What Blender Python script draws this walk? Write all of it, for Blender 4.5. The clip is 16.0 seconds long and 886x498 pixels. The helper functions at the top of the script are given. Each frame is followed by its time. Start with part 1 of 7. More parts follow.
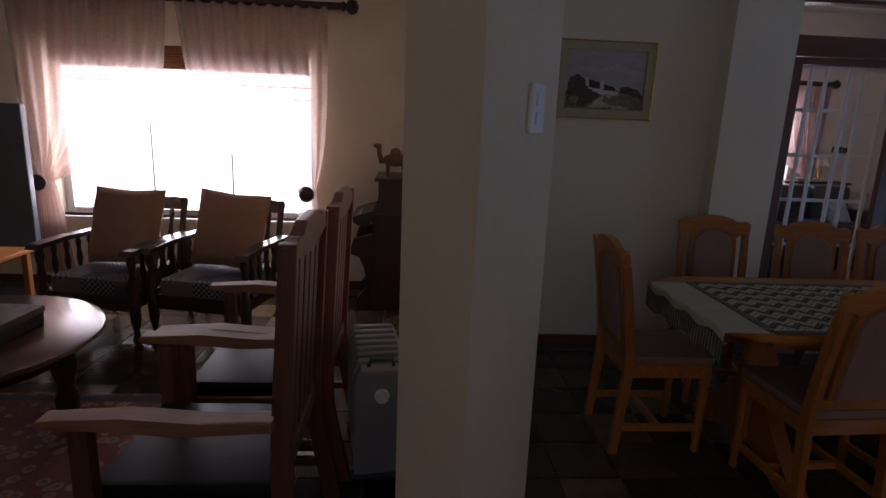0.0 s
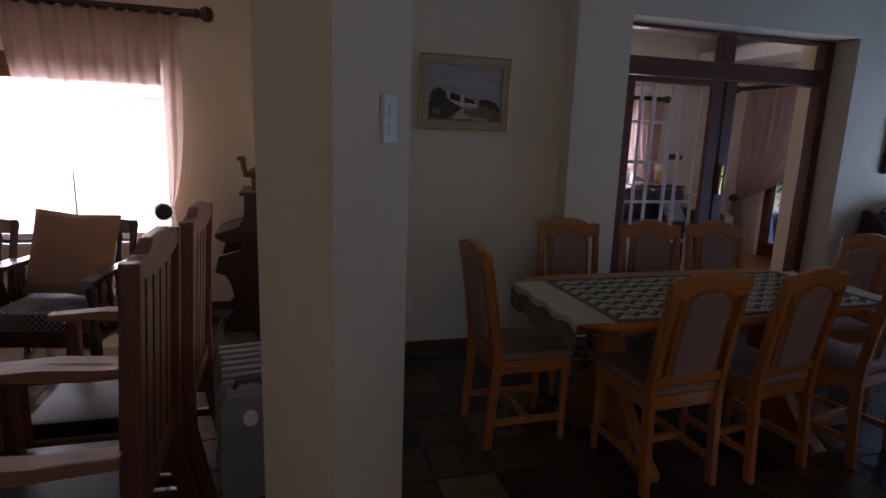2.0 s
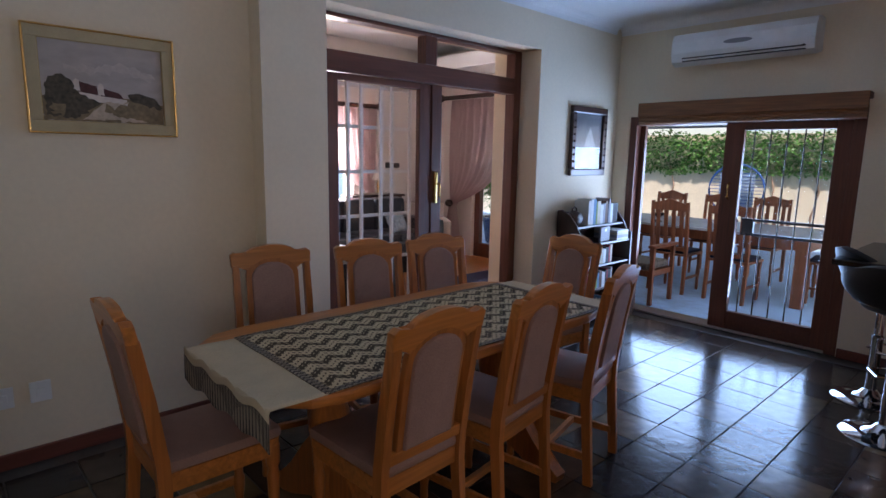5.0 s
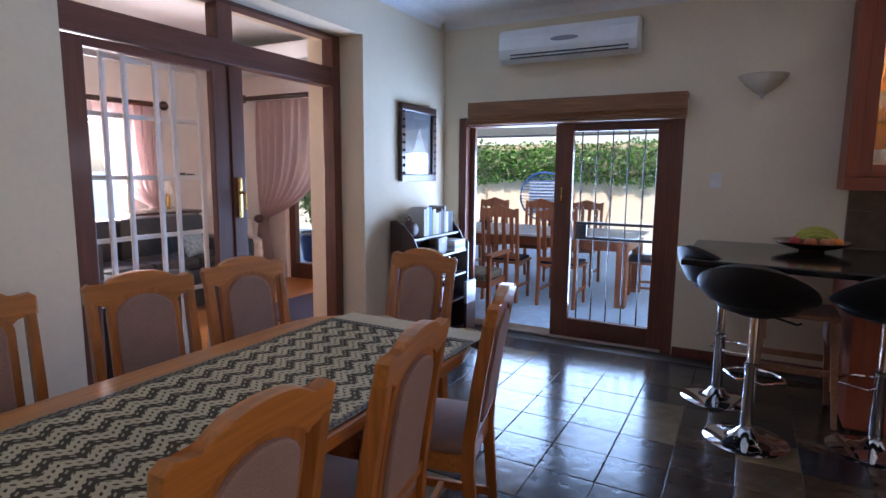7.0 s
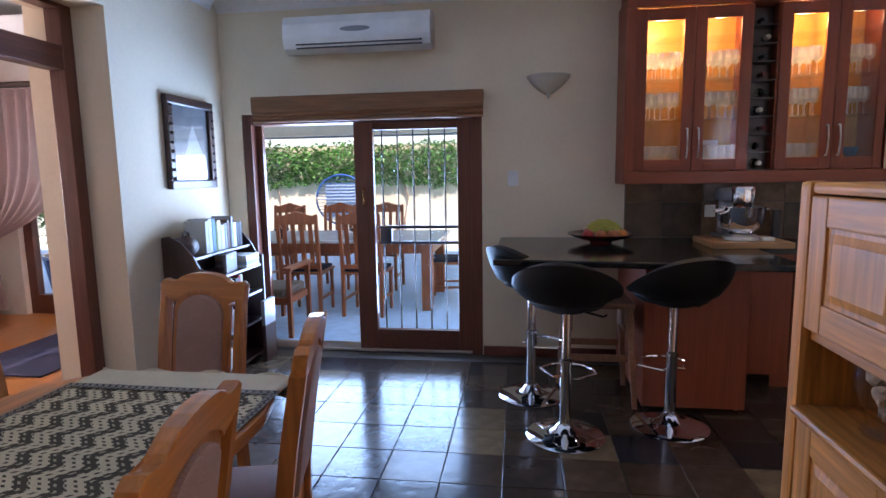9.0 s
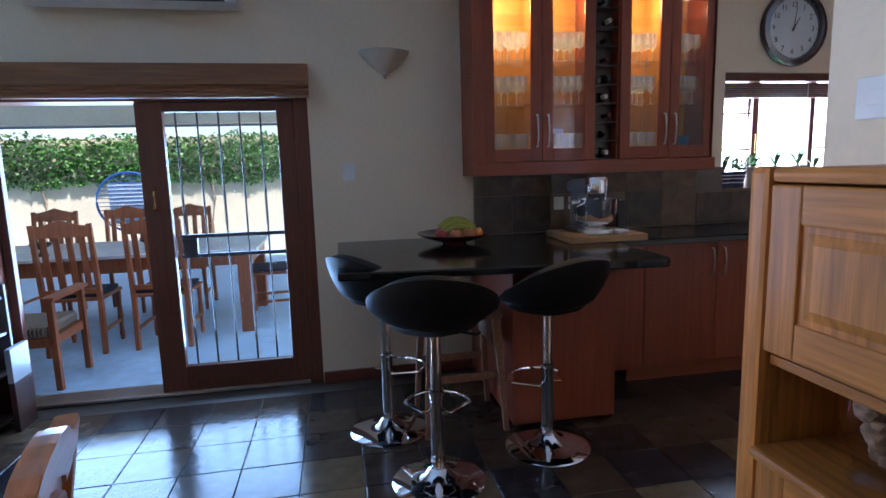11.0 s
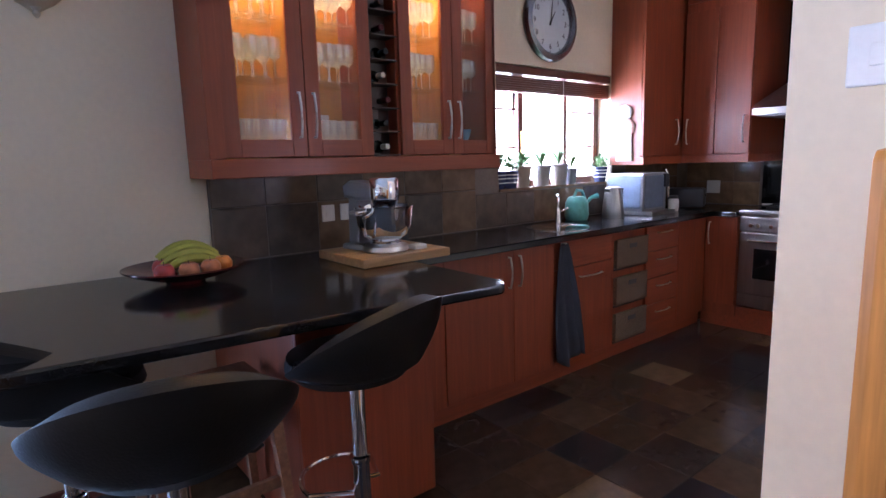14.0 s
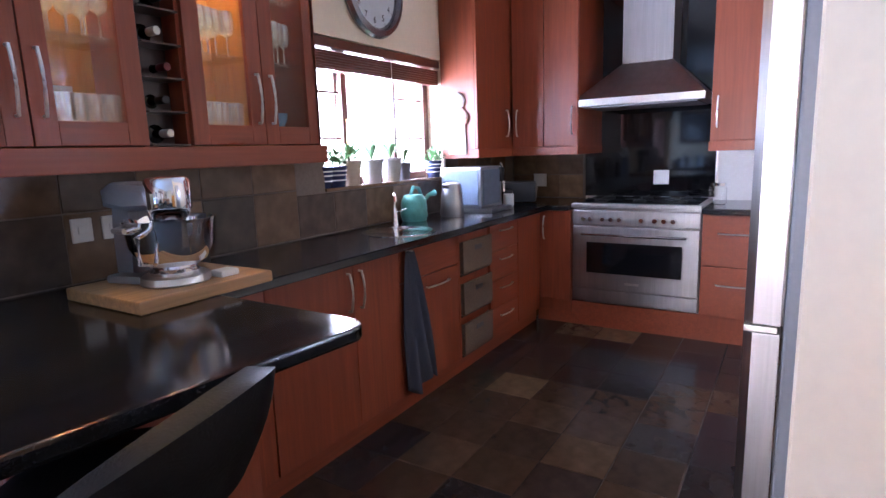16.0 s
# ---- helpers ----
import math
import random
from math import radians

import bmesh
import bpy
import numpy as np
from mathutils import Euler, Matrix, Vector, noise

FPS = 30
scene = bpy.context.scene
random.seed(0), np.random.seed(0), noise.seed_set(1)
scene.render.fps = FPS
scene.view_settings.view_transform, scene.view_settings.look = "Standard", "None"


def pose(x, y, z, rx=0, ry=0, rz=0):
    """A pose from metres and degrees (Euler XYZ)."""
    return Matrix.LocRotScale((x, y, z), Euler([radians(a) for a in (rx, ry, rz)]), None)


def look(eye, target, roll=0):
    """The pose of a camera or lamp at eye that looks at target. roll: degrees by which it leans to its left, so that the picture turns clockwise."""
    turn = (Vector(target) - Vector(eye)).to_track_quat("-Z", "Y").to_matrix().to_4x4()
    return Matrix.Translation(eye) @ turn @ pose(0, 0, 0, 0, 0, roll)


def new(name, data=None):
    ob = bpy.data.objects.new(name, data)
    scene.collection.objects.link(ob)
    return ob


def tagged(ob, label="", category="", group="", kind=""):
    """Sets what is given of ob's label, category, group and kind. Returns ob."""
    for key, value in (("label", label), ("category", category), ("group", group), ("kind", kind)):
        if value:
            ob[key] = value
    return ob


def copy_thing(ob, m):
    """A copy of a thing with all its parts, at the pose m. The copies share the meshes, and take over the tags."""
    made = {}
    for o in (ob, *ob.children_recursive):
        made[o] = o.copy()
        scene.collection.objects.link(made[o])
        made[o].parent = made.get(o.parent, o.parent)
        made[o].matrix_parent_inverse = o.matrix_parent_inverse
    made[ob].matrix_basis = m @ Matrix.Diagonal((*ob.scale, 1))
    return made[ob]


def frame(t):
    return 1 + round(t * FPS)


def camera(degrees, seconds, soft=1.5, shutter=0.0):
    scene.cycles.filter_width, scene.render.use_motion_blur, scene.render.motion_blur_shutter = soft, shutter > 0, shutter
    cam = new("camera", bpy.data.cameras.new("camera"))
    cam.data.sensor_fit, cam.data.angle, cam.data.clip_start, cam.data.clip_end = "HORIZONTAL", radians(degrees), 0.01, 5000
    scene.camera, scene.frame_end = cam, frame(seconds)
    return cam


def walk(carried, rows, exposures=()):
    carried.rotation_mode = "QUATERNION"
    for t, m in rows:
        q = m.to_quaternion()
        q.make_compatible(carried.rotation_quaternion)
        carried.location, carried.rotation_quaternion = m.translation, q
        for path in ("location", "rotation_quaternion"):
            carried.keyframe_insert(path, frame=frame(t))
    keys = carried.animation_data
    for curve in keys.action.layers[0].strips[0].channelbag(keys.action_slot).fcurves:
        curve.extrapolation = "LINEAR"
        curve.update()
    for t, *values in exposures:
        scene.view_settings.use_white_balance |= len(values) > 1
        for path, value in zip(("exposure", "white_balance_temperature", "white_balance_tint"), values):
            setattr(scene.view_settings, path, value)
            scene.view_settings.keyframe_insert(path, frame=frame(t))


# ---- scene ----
cam = camera(76.6, 16.0)
PATH = [
    (0, (1.784, 0.961, 1.5), (1.914, 2.906, 1.054), 2.3),
    (0.5, (1.8, 0.956, 1.497), (2.044, 2.894, 1.07), 2.3),
    (1, (1.807, 0.945, 1.498), (2.159, 2.87, 1.086), 2.2),
    (1.5, (1.826, 0.926, 1.499), (2.274, 2.833, 1.099), 2.0),
    (2, (1.84, 0.925, 1.497), (2.383, 2.81, 1.107), 2.0),
    (2.5, (1.855, 0.973, 1.492), (2.5, 2.827, 1.11), 1.9),
    (3, (1.868, 1.079, 1.487), (2.624, 2.892, 1.115), 1.8),
    (3.5, (1.911, 1.185, 1.478), (2.803, 2.938, 1.119), 1.7),
    (4, (2.017, 1.278, 1.482), (3.061, 2.947, 1.135), 1.5),
    (4.5, (2.19, 1.374, 1.49), (3.391, 2.938, 1.154), 1.2),
    (5, (2.33, 1.468, 1.484), (3.671, 2.915, 1.155), 1.1),
    (5.2, (2.387, 1.509, 1.479), (3.787, 2.901, 1.16), 0.9),
    (7.5, (2.909, 2.106, 1.392), (4.732, 2.885, 1.126), 0.2),
    (8, (2.975, 2.154, 1.397), (4.87, 2.739, 1.131), -0.4),
    (8.5, (3.049, 2.159, 1.399), (4.987, 2.58, 1.131), -0.7),
    (9, (3.178, 2.166, 1.397), (5.142, 2.437, 1.133), -0.9),
    (9.2, (3.237, 2.173, 1.397), (5.208, 2.387, 1.126), -1.7),
    (11.3, (3.902, 2.314, 1.381), (5.828, 1.866, 1.091), -1.4),
    (11.5, (3.972, 2.317, 1.379), (5.885, 1.818, 1.091), -1.4),
    (12, (4.135, 2.326, 1.376), (6.007, 1.692, 1.082), -1.5),
    (12.5, (4.29, 2.317, 1.375), (6.103, 1.533, 1.076), -1.6),
    (13, (4.428, 2.285, 1.363), (6.18, 1.374, 1.065), -1.6),
    (13.5, (4.593, 2.232, 1.358), (6.249, 1.152, 1.062), -2),
    (14, (4.755, 2.186, 1.36), (6.294, 0.948, 1.05), -1.6),
    (14.5, (4.906, 2.134, 1.365), (6.32, 0.757, 1.04), -1.7),
    (15, (5.036, 2.076, 1.35), (6.32, 0.579, 1.019), -1.6),
    (15.5, (5.151, 1.957, 1.348), (6.316, 0.368, 1.006), -1.7),
    (16, (5.251, 1.828, 1.344), (6.295, 0.157, 1.001), -1.9),
]
EXPOSURES = [(0, -1.45, 6200, 25), (2, -1.3, 6250, 26), (3.5, -0.6, 6400, 26), (5, 0.1, 6500, 26), (7.5, 0.75, 6450, 26), (9, 0.85, 6350, 26), (11.5, 0.5, 5750, 17), (12.5, 0.7, 5800, 21), (13.5, 1.1, 6000, 26), (14.5, 1.35, 6150, 28), (16, 1.55, 6000, 27)]
walk(cam, [(t, look(eye, target, roll)) for t, eye, target, roll in PATH], EXPOSURES)

# ---- world, sun, large lights ----
world = bpy.data.worlds.new("world")
scene.world = world
world.use_nodes = True
wn = world.node_tree
sky = wn.nodes.new("ShaderNodeTexSky")
sky.sky_type, sky.sun_disc = "NISHITA", False
sky.sun_elevation, sky.sun_rotation = radians(58), radians(235)
wn.nodes["Background"].inputs[1].default_value = 0.15
wn.links.new(sky.outputs[0], wn.nodes["Background"].inputs[0])

sun = new("sun", bpy.data.lights.new("sun", "SUN"))
sun.data.energy, sun.data.angle, sun.data.color = 5.0, radians(0.5), (1.0, 0.95, 0.87)
sun.matrix_world = look((-8, -5.5, 15.3), (0, 0, 0))


def sky_window(name, at, to, w, h, watts, colour=(0.82, 0.91, 1.0)):
    """An area lamp in an opening, for the sky's light; the hall one is fill."""
    ob = new(name, bpy.data.lights.new(name, "AREA"))
    ob.data.shape, ob.data.size, ob.data.size_y = "RECTANGLE", w, h
    ob.data.energy, ob.data.color = watts, colour
    ob.matrix_world = look(at, to)
    return ob


sky_window("sliding_door_light", (7.85, 3.35, 0.95), (4.6, 3.0, 2.72), 1.7, 1.5, 96, (0.36, 0.62, 1.0))
sky_window("kitchen_window_light", (7.72, -1.1, 1.5), (5.4, -2.0, 1.2), 1.15, 0.65, 66, (0.64, 0.78, 1.0))
sky_window("living_window_light", (-0.15, 6.25, 1.25), (0.3, 2.0, 0.9), 2.1, 1.1, 150, (0.97, 0.97, 1.0))
sky_window("lounge_window_light", (6.2, 8.35, 1.3), (6.4, 6.0, 1.2), 1.6, 1.0, 150, (1.0, 0.95, 0.93))
# warm fill added behind the camera, no known window there
sky_window("hall_window_light", (1.5, -2.1, 1.7), (6.0, 2.2, 1.8), 2.4, 1.1, 15, (1.0, 0.88, 0.74))


# ---- materials ----
def material(name, colour, rough=0.6, metal=0.0, scale=30.0, vary=0.12, bump=0.1, stain=0.1, stretch=(1, 1, 1), spec=0.5, coat=0.0, rand=0.0):
    """A surface with fine grain, broad stains and relief, sized in metres."""
    m = bpy.data.materials.new(name)
    m.use_nodes = True
    n, l = m.node_tree.nodes, m.node_tree.links
    b = n["Principled BSDF"]
    tc = n.new("ShaderNodeTexCoord")
    mp = n.new("ShaderNodeMapping")
    mp.inputs["Scale"].default_value = stretch
    l.new(tc.outputs["Object"], mp.inputs[0])
    fine, broad = n.new("ShaderNodeTexNoise"), n.new("ShaderNodeTexNoise")
    fine.inputs["Scale"].default_value, fine.inputs["Detail"].default_value = scale, 6
    broad.inputs["Scale"].default_value, broad.inputs["Detail"].default_value = max(1.3, scale / 18), 3
    l.new(mp.outputs[0], fine.inputs[0])
    l.new(mp.outputs[0], broad.inputs[0])
    value = None
    for tex, amount in ((fine, vary), (broad, stain)):
        r = n.new("ShaderNodeMapRange")
        r.inputs[1].default_value, r.inputs[2].default_value = 0.25, 0.75
        r.inputs[3].default_value, r.inputs[4].default_value = 1 - amount, 1 + amount
        l.new(tex.outputs[0], r.inputs[0])
        if value is None:
            value = r.outputs[0]
        else:
            mul = n.new("ShaderNodeMath")
            mul.operation = "MULTIPLY"
            l.new(value, mul.inputs[0])
            l.new(r.outputs[0], mul.inputs[1])
            value = mul.outputs[0]
    if rand:
        oi = n.new("ShaderNodeObjectInfo")
        r = n.new("ShaderNodeMapRange")
        r.inputs[3].default_value, r.inputs[4].default_value = 1 - rand, 1 + rand
        l.new(oi.outputs["Random"], r.inputs[0])
        mul = n.new("ShaderNodeMath")
        mul.operation = "MULTIPLY"
        l.new(value, mul.inputs[0])
        l.new(r.outputs[0], mul.inputs[1])
        value = mul.outputs[0]
    sc = n.new("ShaderNodeVectorMath")
    sc.operation = "SCALE"
    sc.inputs[0].default_value = colour
    l.new(value, sc.inputs["Scale"])
    l.new(sc.outputs[0], b.inputs["Base Color"])
    rr = n.new("ShaderNodeMapRange")
    rr.inputs[3].default_value, rr.inputs[4].default_value = max(0.02, rough * 0.85), min(1, rough * 1.15)
    l.new(broad.outputs[0], rr.inputs[0])
    l.new(rr.outputs[0], b.inputs["Roughness"])
    b.inputs["Metallic"].default_value = metal
    b.inputs["Specular IOR Level"].default_value = spec
    b.inputs["Coat Weight"].default_value = coat
    b.inputs["Coat Roughness"].default_value = 0.15
    if bump:
        bp = n.new("ShaderNodeBump")
        bp.inputs["Strength"].default_value, bp.inputs["Distance"].default_value = bump, 0.004
        l.new(fine.outputs[0], bp.inputs["Height"])
        l.new(bp.outputs[0], b.inputs["Normal"])
    return m


def wood(name, colour, rough=0.4, along="z", coat=0.1, vary=0.25, rand=0.12):
    s = {"x": (1.2, 22, 22), "y": (22, 1.2, 22), "z": (22, 22, 1.2)}[along]
    return material(name, colour, rough, scale=3.0, vary=vary, bump=0.08, stain=0.15, stretch=s, coat=coat, rand=rand)


def glass(name, colour=(1, 1, 1), rough=0.0, gloss=0.03):
    """Clear pane: a thin sheet that lets light through and mirrors a little."""
    m = bpy.data.materials.new(name)
    m.use_nodes = True
    n, l = m.node_tree.nodes, m.node_tree.links
    n.remove(n["Principled BSDF"])
    tr, gl, mx, lw, pw, ma = (n.new("ShaderNode" + k) for k in ("BsdfTransparent", "BsdfGlossy", "MixShader", "LayerWeight", "Math", "Math"))
    tr.inputs[0].default_value = (*colour, 1)
    gl.inputs["Roughness"].default_value = rough
    pw.operation, pw.inputs[1].default_value = "POWER", 5.0
    l.new(lw.outputs["Facing"], pw.inputs[0])
    ma.operation, ma.inputs[1].default_value, ma.inputs[2].default_value = "MULTIPLY_ADD", 0.9, gloss
    l.new(pw.outputs[0], ma.inputs[0])
    l.new(ma.outputs[0], mx.inputs[0])
    l.new(tr.outputs[0], mx.inputs[1])
    l.new(gl.outputs[0], mx.inputs[2])
    l.new(mx.outputs[0], n["Material Output"].inputs[0])
    return m


def sheer(name, colour, through_amount):
    """Thin cloth: part open weave, part diffuse and translucent."""
    m = bpy.data.materials.new(name)
    m.use_nodes = True
    n, l = m.node_tree.nodes, m.node_tree.links
    n.remove(n["Principled BSDF"])
    df, tl, tr, m1, m2, tc, wv, r = (n.new("ShaderNode" + k) for k in ("BsdfDiffuse", "BsdfTranslucent", "BsdfTransparent", "MixShader", "MixShader", "TexCoord", "TexNoise", "MapRange"))
    df.inputs[0].default_value = tl.inputs[0].default_value = (*colour, 1)
    m1.inputs[0].default_value = 0.5
    wv.inputs["Scale"].default_value = 60
    l.new(tc.outputs["Object"], wv.inputs[0])
    r.inputs[3].default_value, r.inputs[4].default_value = max(0, through_amount - 0.12), through_amount + 0.12
    l.new(wv.outputs[0], r.inputs[0])
    l.new(df.outputs[0], m1.inputs[1])
    l.new(tl.outputs[0], m1.inputs[2])
    l.new(r.outputs[0], m2.inputs[0])
    l.new(m1.outputs[0], m2.inputs[1])
    l.new(tr.outputs[0], m2.inputs[2])
    l.new(m2.outputs[0], n["Material Output"].inputs[0])
    return m


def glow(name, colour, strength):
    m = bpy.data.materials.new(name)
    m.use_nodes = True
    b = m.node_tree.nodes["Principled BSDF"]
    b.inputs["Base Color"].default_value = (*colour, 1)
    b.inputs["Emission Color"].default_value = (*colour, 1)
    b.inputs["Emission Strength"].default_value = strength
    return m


def tile_material(name, dark, light, warm):
    """Slate: each piece takes its own tone, with cleft relief and a worn sealer."""
    m = material(name, dark, 0.17, scale=14, vary=0.3, bump=0.4, stain=0.35, spec=0.28)
    n, l = m.node_tree.nodes, m.node_tree.links
    oi, ge, ad, fr, ra = (n.new("ShaderNode" + k) for k in ("ObjectInfo", "NewGeometry", "Math", "Math", "ValToRGB"))
    l.new(oi.outputs["Random"], ad.inputs[0])
    l.new(ge.outputs["Random Per Island"], ad.inputs[1])
    fr.operation = "FRACT"
    l.new(ad.outputs[0], fr.inputs[0])
    l.new(fr.outputs[0], ra.inputs[0])
    ra.color_ramp.elements[0].color, ra.color_ramp.elements[1].color = (*dark, 1), (*light, 1)
    for at, tone in ((0.55, warm), (0.85, tuple(1.25 * v for v in warm))):
        ra.color_ramp.elements.new(at).color = (*tone, 1)
    for node in n:
        if node.bl_idname == "ShaderNodeVectorMath":
            l.new(ra.outputs[0], node.inputs[0])
    return m


PLASTER = material("cream_plaster", (0.79, 0.675, 0.5), 0.85, scale=40, vary=0.03, bump=0.12, stain=0.04)
WHITE = material("white_plaster", (0.8, 0.79, 0.77), 0.85, scale=40, vary=0.03, bump=0.1, stain=0.04)
LOUNGE = material("pale_plaster", (0.78, 0.72, 0.68), 0.85, scale=40, vary=0.03, bump=0.1, stain=0.04)
GARDEN = material("garden_plaster", (0.72, 0.64, 0.46), 0.9, scale=20, vary=0.06, bump=0.3, stain=0.08)
SLATE = tile_material("slate_tile", (0.022, 0.021, 0.024), (0.2, 0.14, 0.075), (0.062, 0.038, 0.024))
SPLASH = tile_material("slate_wall_tile", (0.075, 0.064, 0.058), (0.3, 0.2, 0.115), (0.19, 0.12, 0.072))
GROUT = material("grout", (0.075, 0.065, 0.056), 0.55, scale=60, vary=0.15, bump=0.3)
# grey stone, with the blue of the skylight mixed into its colour
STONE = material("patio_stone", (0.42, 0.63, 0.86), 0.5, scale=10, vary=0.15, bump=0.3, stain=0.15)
REDWOOD = wood("cherry_veneer", (0.27, 0.056, 0.02), 0.42, "z", 0.05, 0.14, 0.05)
REDWOOD_H = wood("cherry_veneer_flat", (0.27, 0.056, 0.02), 0.42, "y", 0.05, 0.14, 0.05)
OAK = wood("golden_oak", (0.43, 0.15, 0.034), 0.36, "z", 0.2)
OAK_X = wood("golden_oak_flat", (0.48, 0.175, 0.038), 0.3, "x", 0.3)
PINE = wood("varnished_pine", (0.52, 0.205, 0.045), 0.46, "z", 0.04, 0.34, 0.06)
PINE_X = wood("varnished_pine_flat", (0.52, 0.205, 0.045), 0.46, "x", 0.04, 0.34, 0.06)
for m_ in (PINE, PINE_X):
    m_.node_tree.nodes["Principled BSDF"].inputs["Specular IOR Level"].default_value = 0.2
FRAME = wood("meranti_frame", (0.13, 0.04, 0.022), 0.4, "z", 0.15)
FRAME_X = wood("meranti_frame_flat", (0.13, 0.04, 0.022), 0.4, "x", 0.15)
DARK = wood("dark_stained_wood", (0.04, 0.016, 0.012), 0.32, "z", 0.25)
DARK_X = wood("dark_stained_wood_flat", (0.045, 0.018, 0.013), 0.3, "x", 0.3)
TEAK = wood("teak_arm", (0.27, 0.13, 0.07), 0.65, "x", 0.0)
TEAKBACK = wood("teak_back", (0.16, 0.055, 0.035), 0.42, "z", 0.1)
PATIOWOOD = wood("patio_chair_wood", (0.27, 0.082, 0.03), 0.45, "z", 0.1)
BAMBOO = wood("bamboo_blind", (0.26, 0.11, 0.042), 0.55, "y", 0.0, 0.35)
SKIRT = wood("skirting_wood", (0.15, 0.042, 0.026), 0.45, "x", 0.1)
GRANITE = material("black_granite", (0.013, 0.013, 0.014), 0.11, scale=220, vary=0.6, bump=0.0, stain=0.1, spec=0.6)
LEATHER = material("black_leather", (0.008, 0.008, 0.009), 0.5, scale=160, vary=0.1, bump=0.25, spec=0.22)
CHROME = material("chrome", (0.8, 0.8, 0.82), 0.07, 1.0, scale=40, vary=0.03, bump=0.0)
STEEL = material("brushed_steel", (0.47, 0.465, 0.46), 0.3, 1.0, scale=8, vary=0.1, bump=0.03, stretch=(20, 20, 0.6))
NICKEL = material("satin_nickel", (0.7, 0.68, 0.64), 0.3, 1.0, scale=60, vary=0.05, bump=0.0)
BLACKMETAL = material("black_metal", (0.012, 0.012, 0.013), 0.45, 0.3, scale=60, vary=0.2, bump=0.1)
BRASS = material("brass", (0.7, 0.45, 0.16), 0.25, 1.0, scale=50, vary=0.1, bump=0.0)
PLASTIC = material("white_plastic", (0.78, 0.78, 0.76), 0.4, scale=80, vary=0.02, bump=0.0)
GREYPLASTIC = material("grey_enamel", (0.24, 0.245, 0.255), 0.4, scale=80, vary=0.05, bump=0.03)
DARKPLASTIC = material("dark_plastic", (0.03, 0.03, 0.034), 0.35, scale=80, vary=0.05, bump=0.0)
BLACKGLASS = material("black_glass", (0.006, 0.006, 0.007), 0.05, scale=4, vary=0.05, bump=0.0, spec=0.6)
SEATCLOTH = material("dusty_rose_cloth", (0.34, 0.21, 0.17), 0.9, scale=260, vary=0.2, bump=0.4, stain=0.08)
CUSHION = material("tan_cushion_cloth", (0.36, 0.2, 0.12), 0.9, scale=260, vary=0.15, bump=0.4, stain=0.1)
CREAM = material("cream_linen", (0.6, 0.52, 0.36), 0.9, scale=260, vary=0.12, bump=0.4, stain=0.06)
PANE = glass("window_glass", (0.97, 0.98, 0.98))
CRYSTAL = glass("crystal_glass", (0.99, 0.99, 0.985), 0.1, 0.06)
# clear glass with milky white mixed in to imitate lit sparkle
SPARKLEGLASS = sheer("cut_crystal", (0.97, 0.94, 0.88), 0.7)
g_ = SPARKLEGLASS.node_tree
shine, blend = g_.nodes.new("ShaderNodeBsdfGlossy"), g_.nodes.new("ShaderNodeMixShader")
shine.inputs["Roughness"].default_value, blend.inputs[0].default_value = 0.09, 0.3
g_.links.new(g_.nodes["Material Output"].inputs[0].links[0].from_socket, blend.inputs[1])
g_.links.new(shine.outputs[0], blend.inputs[2])
g_.links.new(blend.outputs[0], g_.nodes["Material Output"].inputs[0])
VOILE = sheer("rose_voile", (0.74, 0.55, 0.48), 0.42)
DRAPE = sheer("mauve_drape", (0.56, 0.43, 0.42), 0.0)
BULB = glow("lamp_glow", (1.0, 0.7, 0.34), 4.0)
SPOT = glow("downlight_glow", (1.0, 0.85, 0.65), 14.0)
LEAF = material("ivy_leaf", (0.08, 0.22, 0.035), 0.5, scale=20, vary=0.3, bump=0.1, rand=0.3)
POTLEAF = material("house_plant_leaf", (0.09, 0.2, 0.06), 0.45, scale=20, vary=0.2, bump=0.1)


# ---- mesh helpers ----
def link(name, bm, mat, smooth=False):
    me = bpy.data.meshes.new(name)
    bmesh.ops.recalc_face_normals(bm, faces=bm.faces)
    bm.to_mesh(me)
    bm.free()
    if mat:
        me.materials.append(mat)
    if smooth:
        for p in me.polygons:
            p.use_smooth = True
        try:
            me.set_sharp_from_angle(angle=radians(40))
        except AttributeError:
            pass
    return new(name, me)


def part(name, bm, mat, parent, label="", smooth=False):
    ob = link(name, bm, mat, smooth)
    ob.parent = parent
    if label:
        ob["label"] = label
    return ob


def thing(name, label, category, at=(0, 0, 0), rz=0, group=""):
    ob = new(name)
    ob.empty_display_size = 0.1
    ob.matrix_basis = pose(*at, 0, 0, rz)
    return tagged(ob, label, category, group)


def setting(name, bm, mat, label, category=""):
    return tagged(link(name, bm, mat), label, category or name.split("_")[0], kind="structure")


def box(bm, x0, x1, y0, y1, z0, z1, bevel=0.0, turn=None):
    """A box between the given limits, with its edges rounded off."""
    made = bmesh.ops.create_cube(bm, size=1.0)["verts"]
    for v in made:
        v.co = Vector(((x0 + x1) / 2 + v.co.x * (x1 - x0), (y0 + y1) / 2 + v.co.y * (y1 - y0), (z0 + z1) / 2 + v.co.z * (z1 - z0)))
    if bevel:
        edges = list({e for v in made for e in v.link_edges})
        out = bmesh.ops.bevel(bm, geom=edges, offset=bevel, segments=2, profile=0.6, affect="EDGES", clamp_overlap=True)
        made = list({v for f in out["faces"] for v in f.verts} | {v for v in made if v.is_valid})
    if turn is not None:
        for v in made:
            v.co = turn @ v.co
    return bm


def B(*limits, bevel=0.0):
    return box(bmesh.new(), *limits, bevel=bevel)


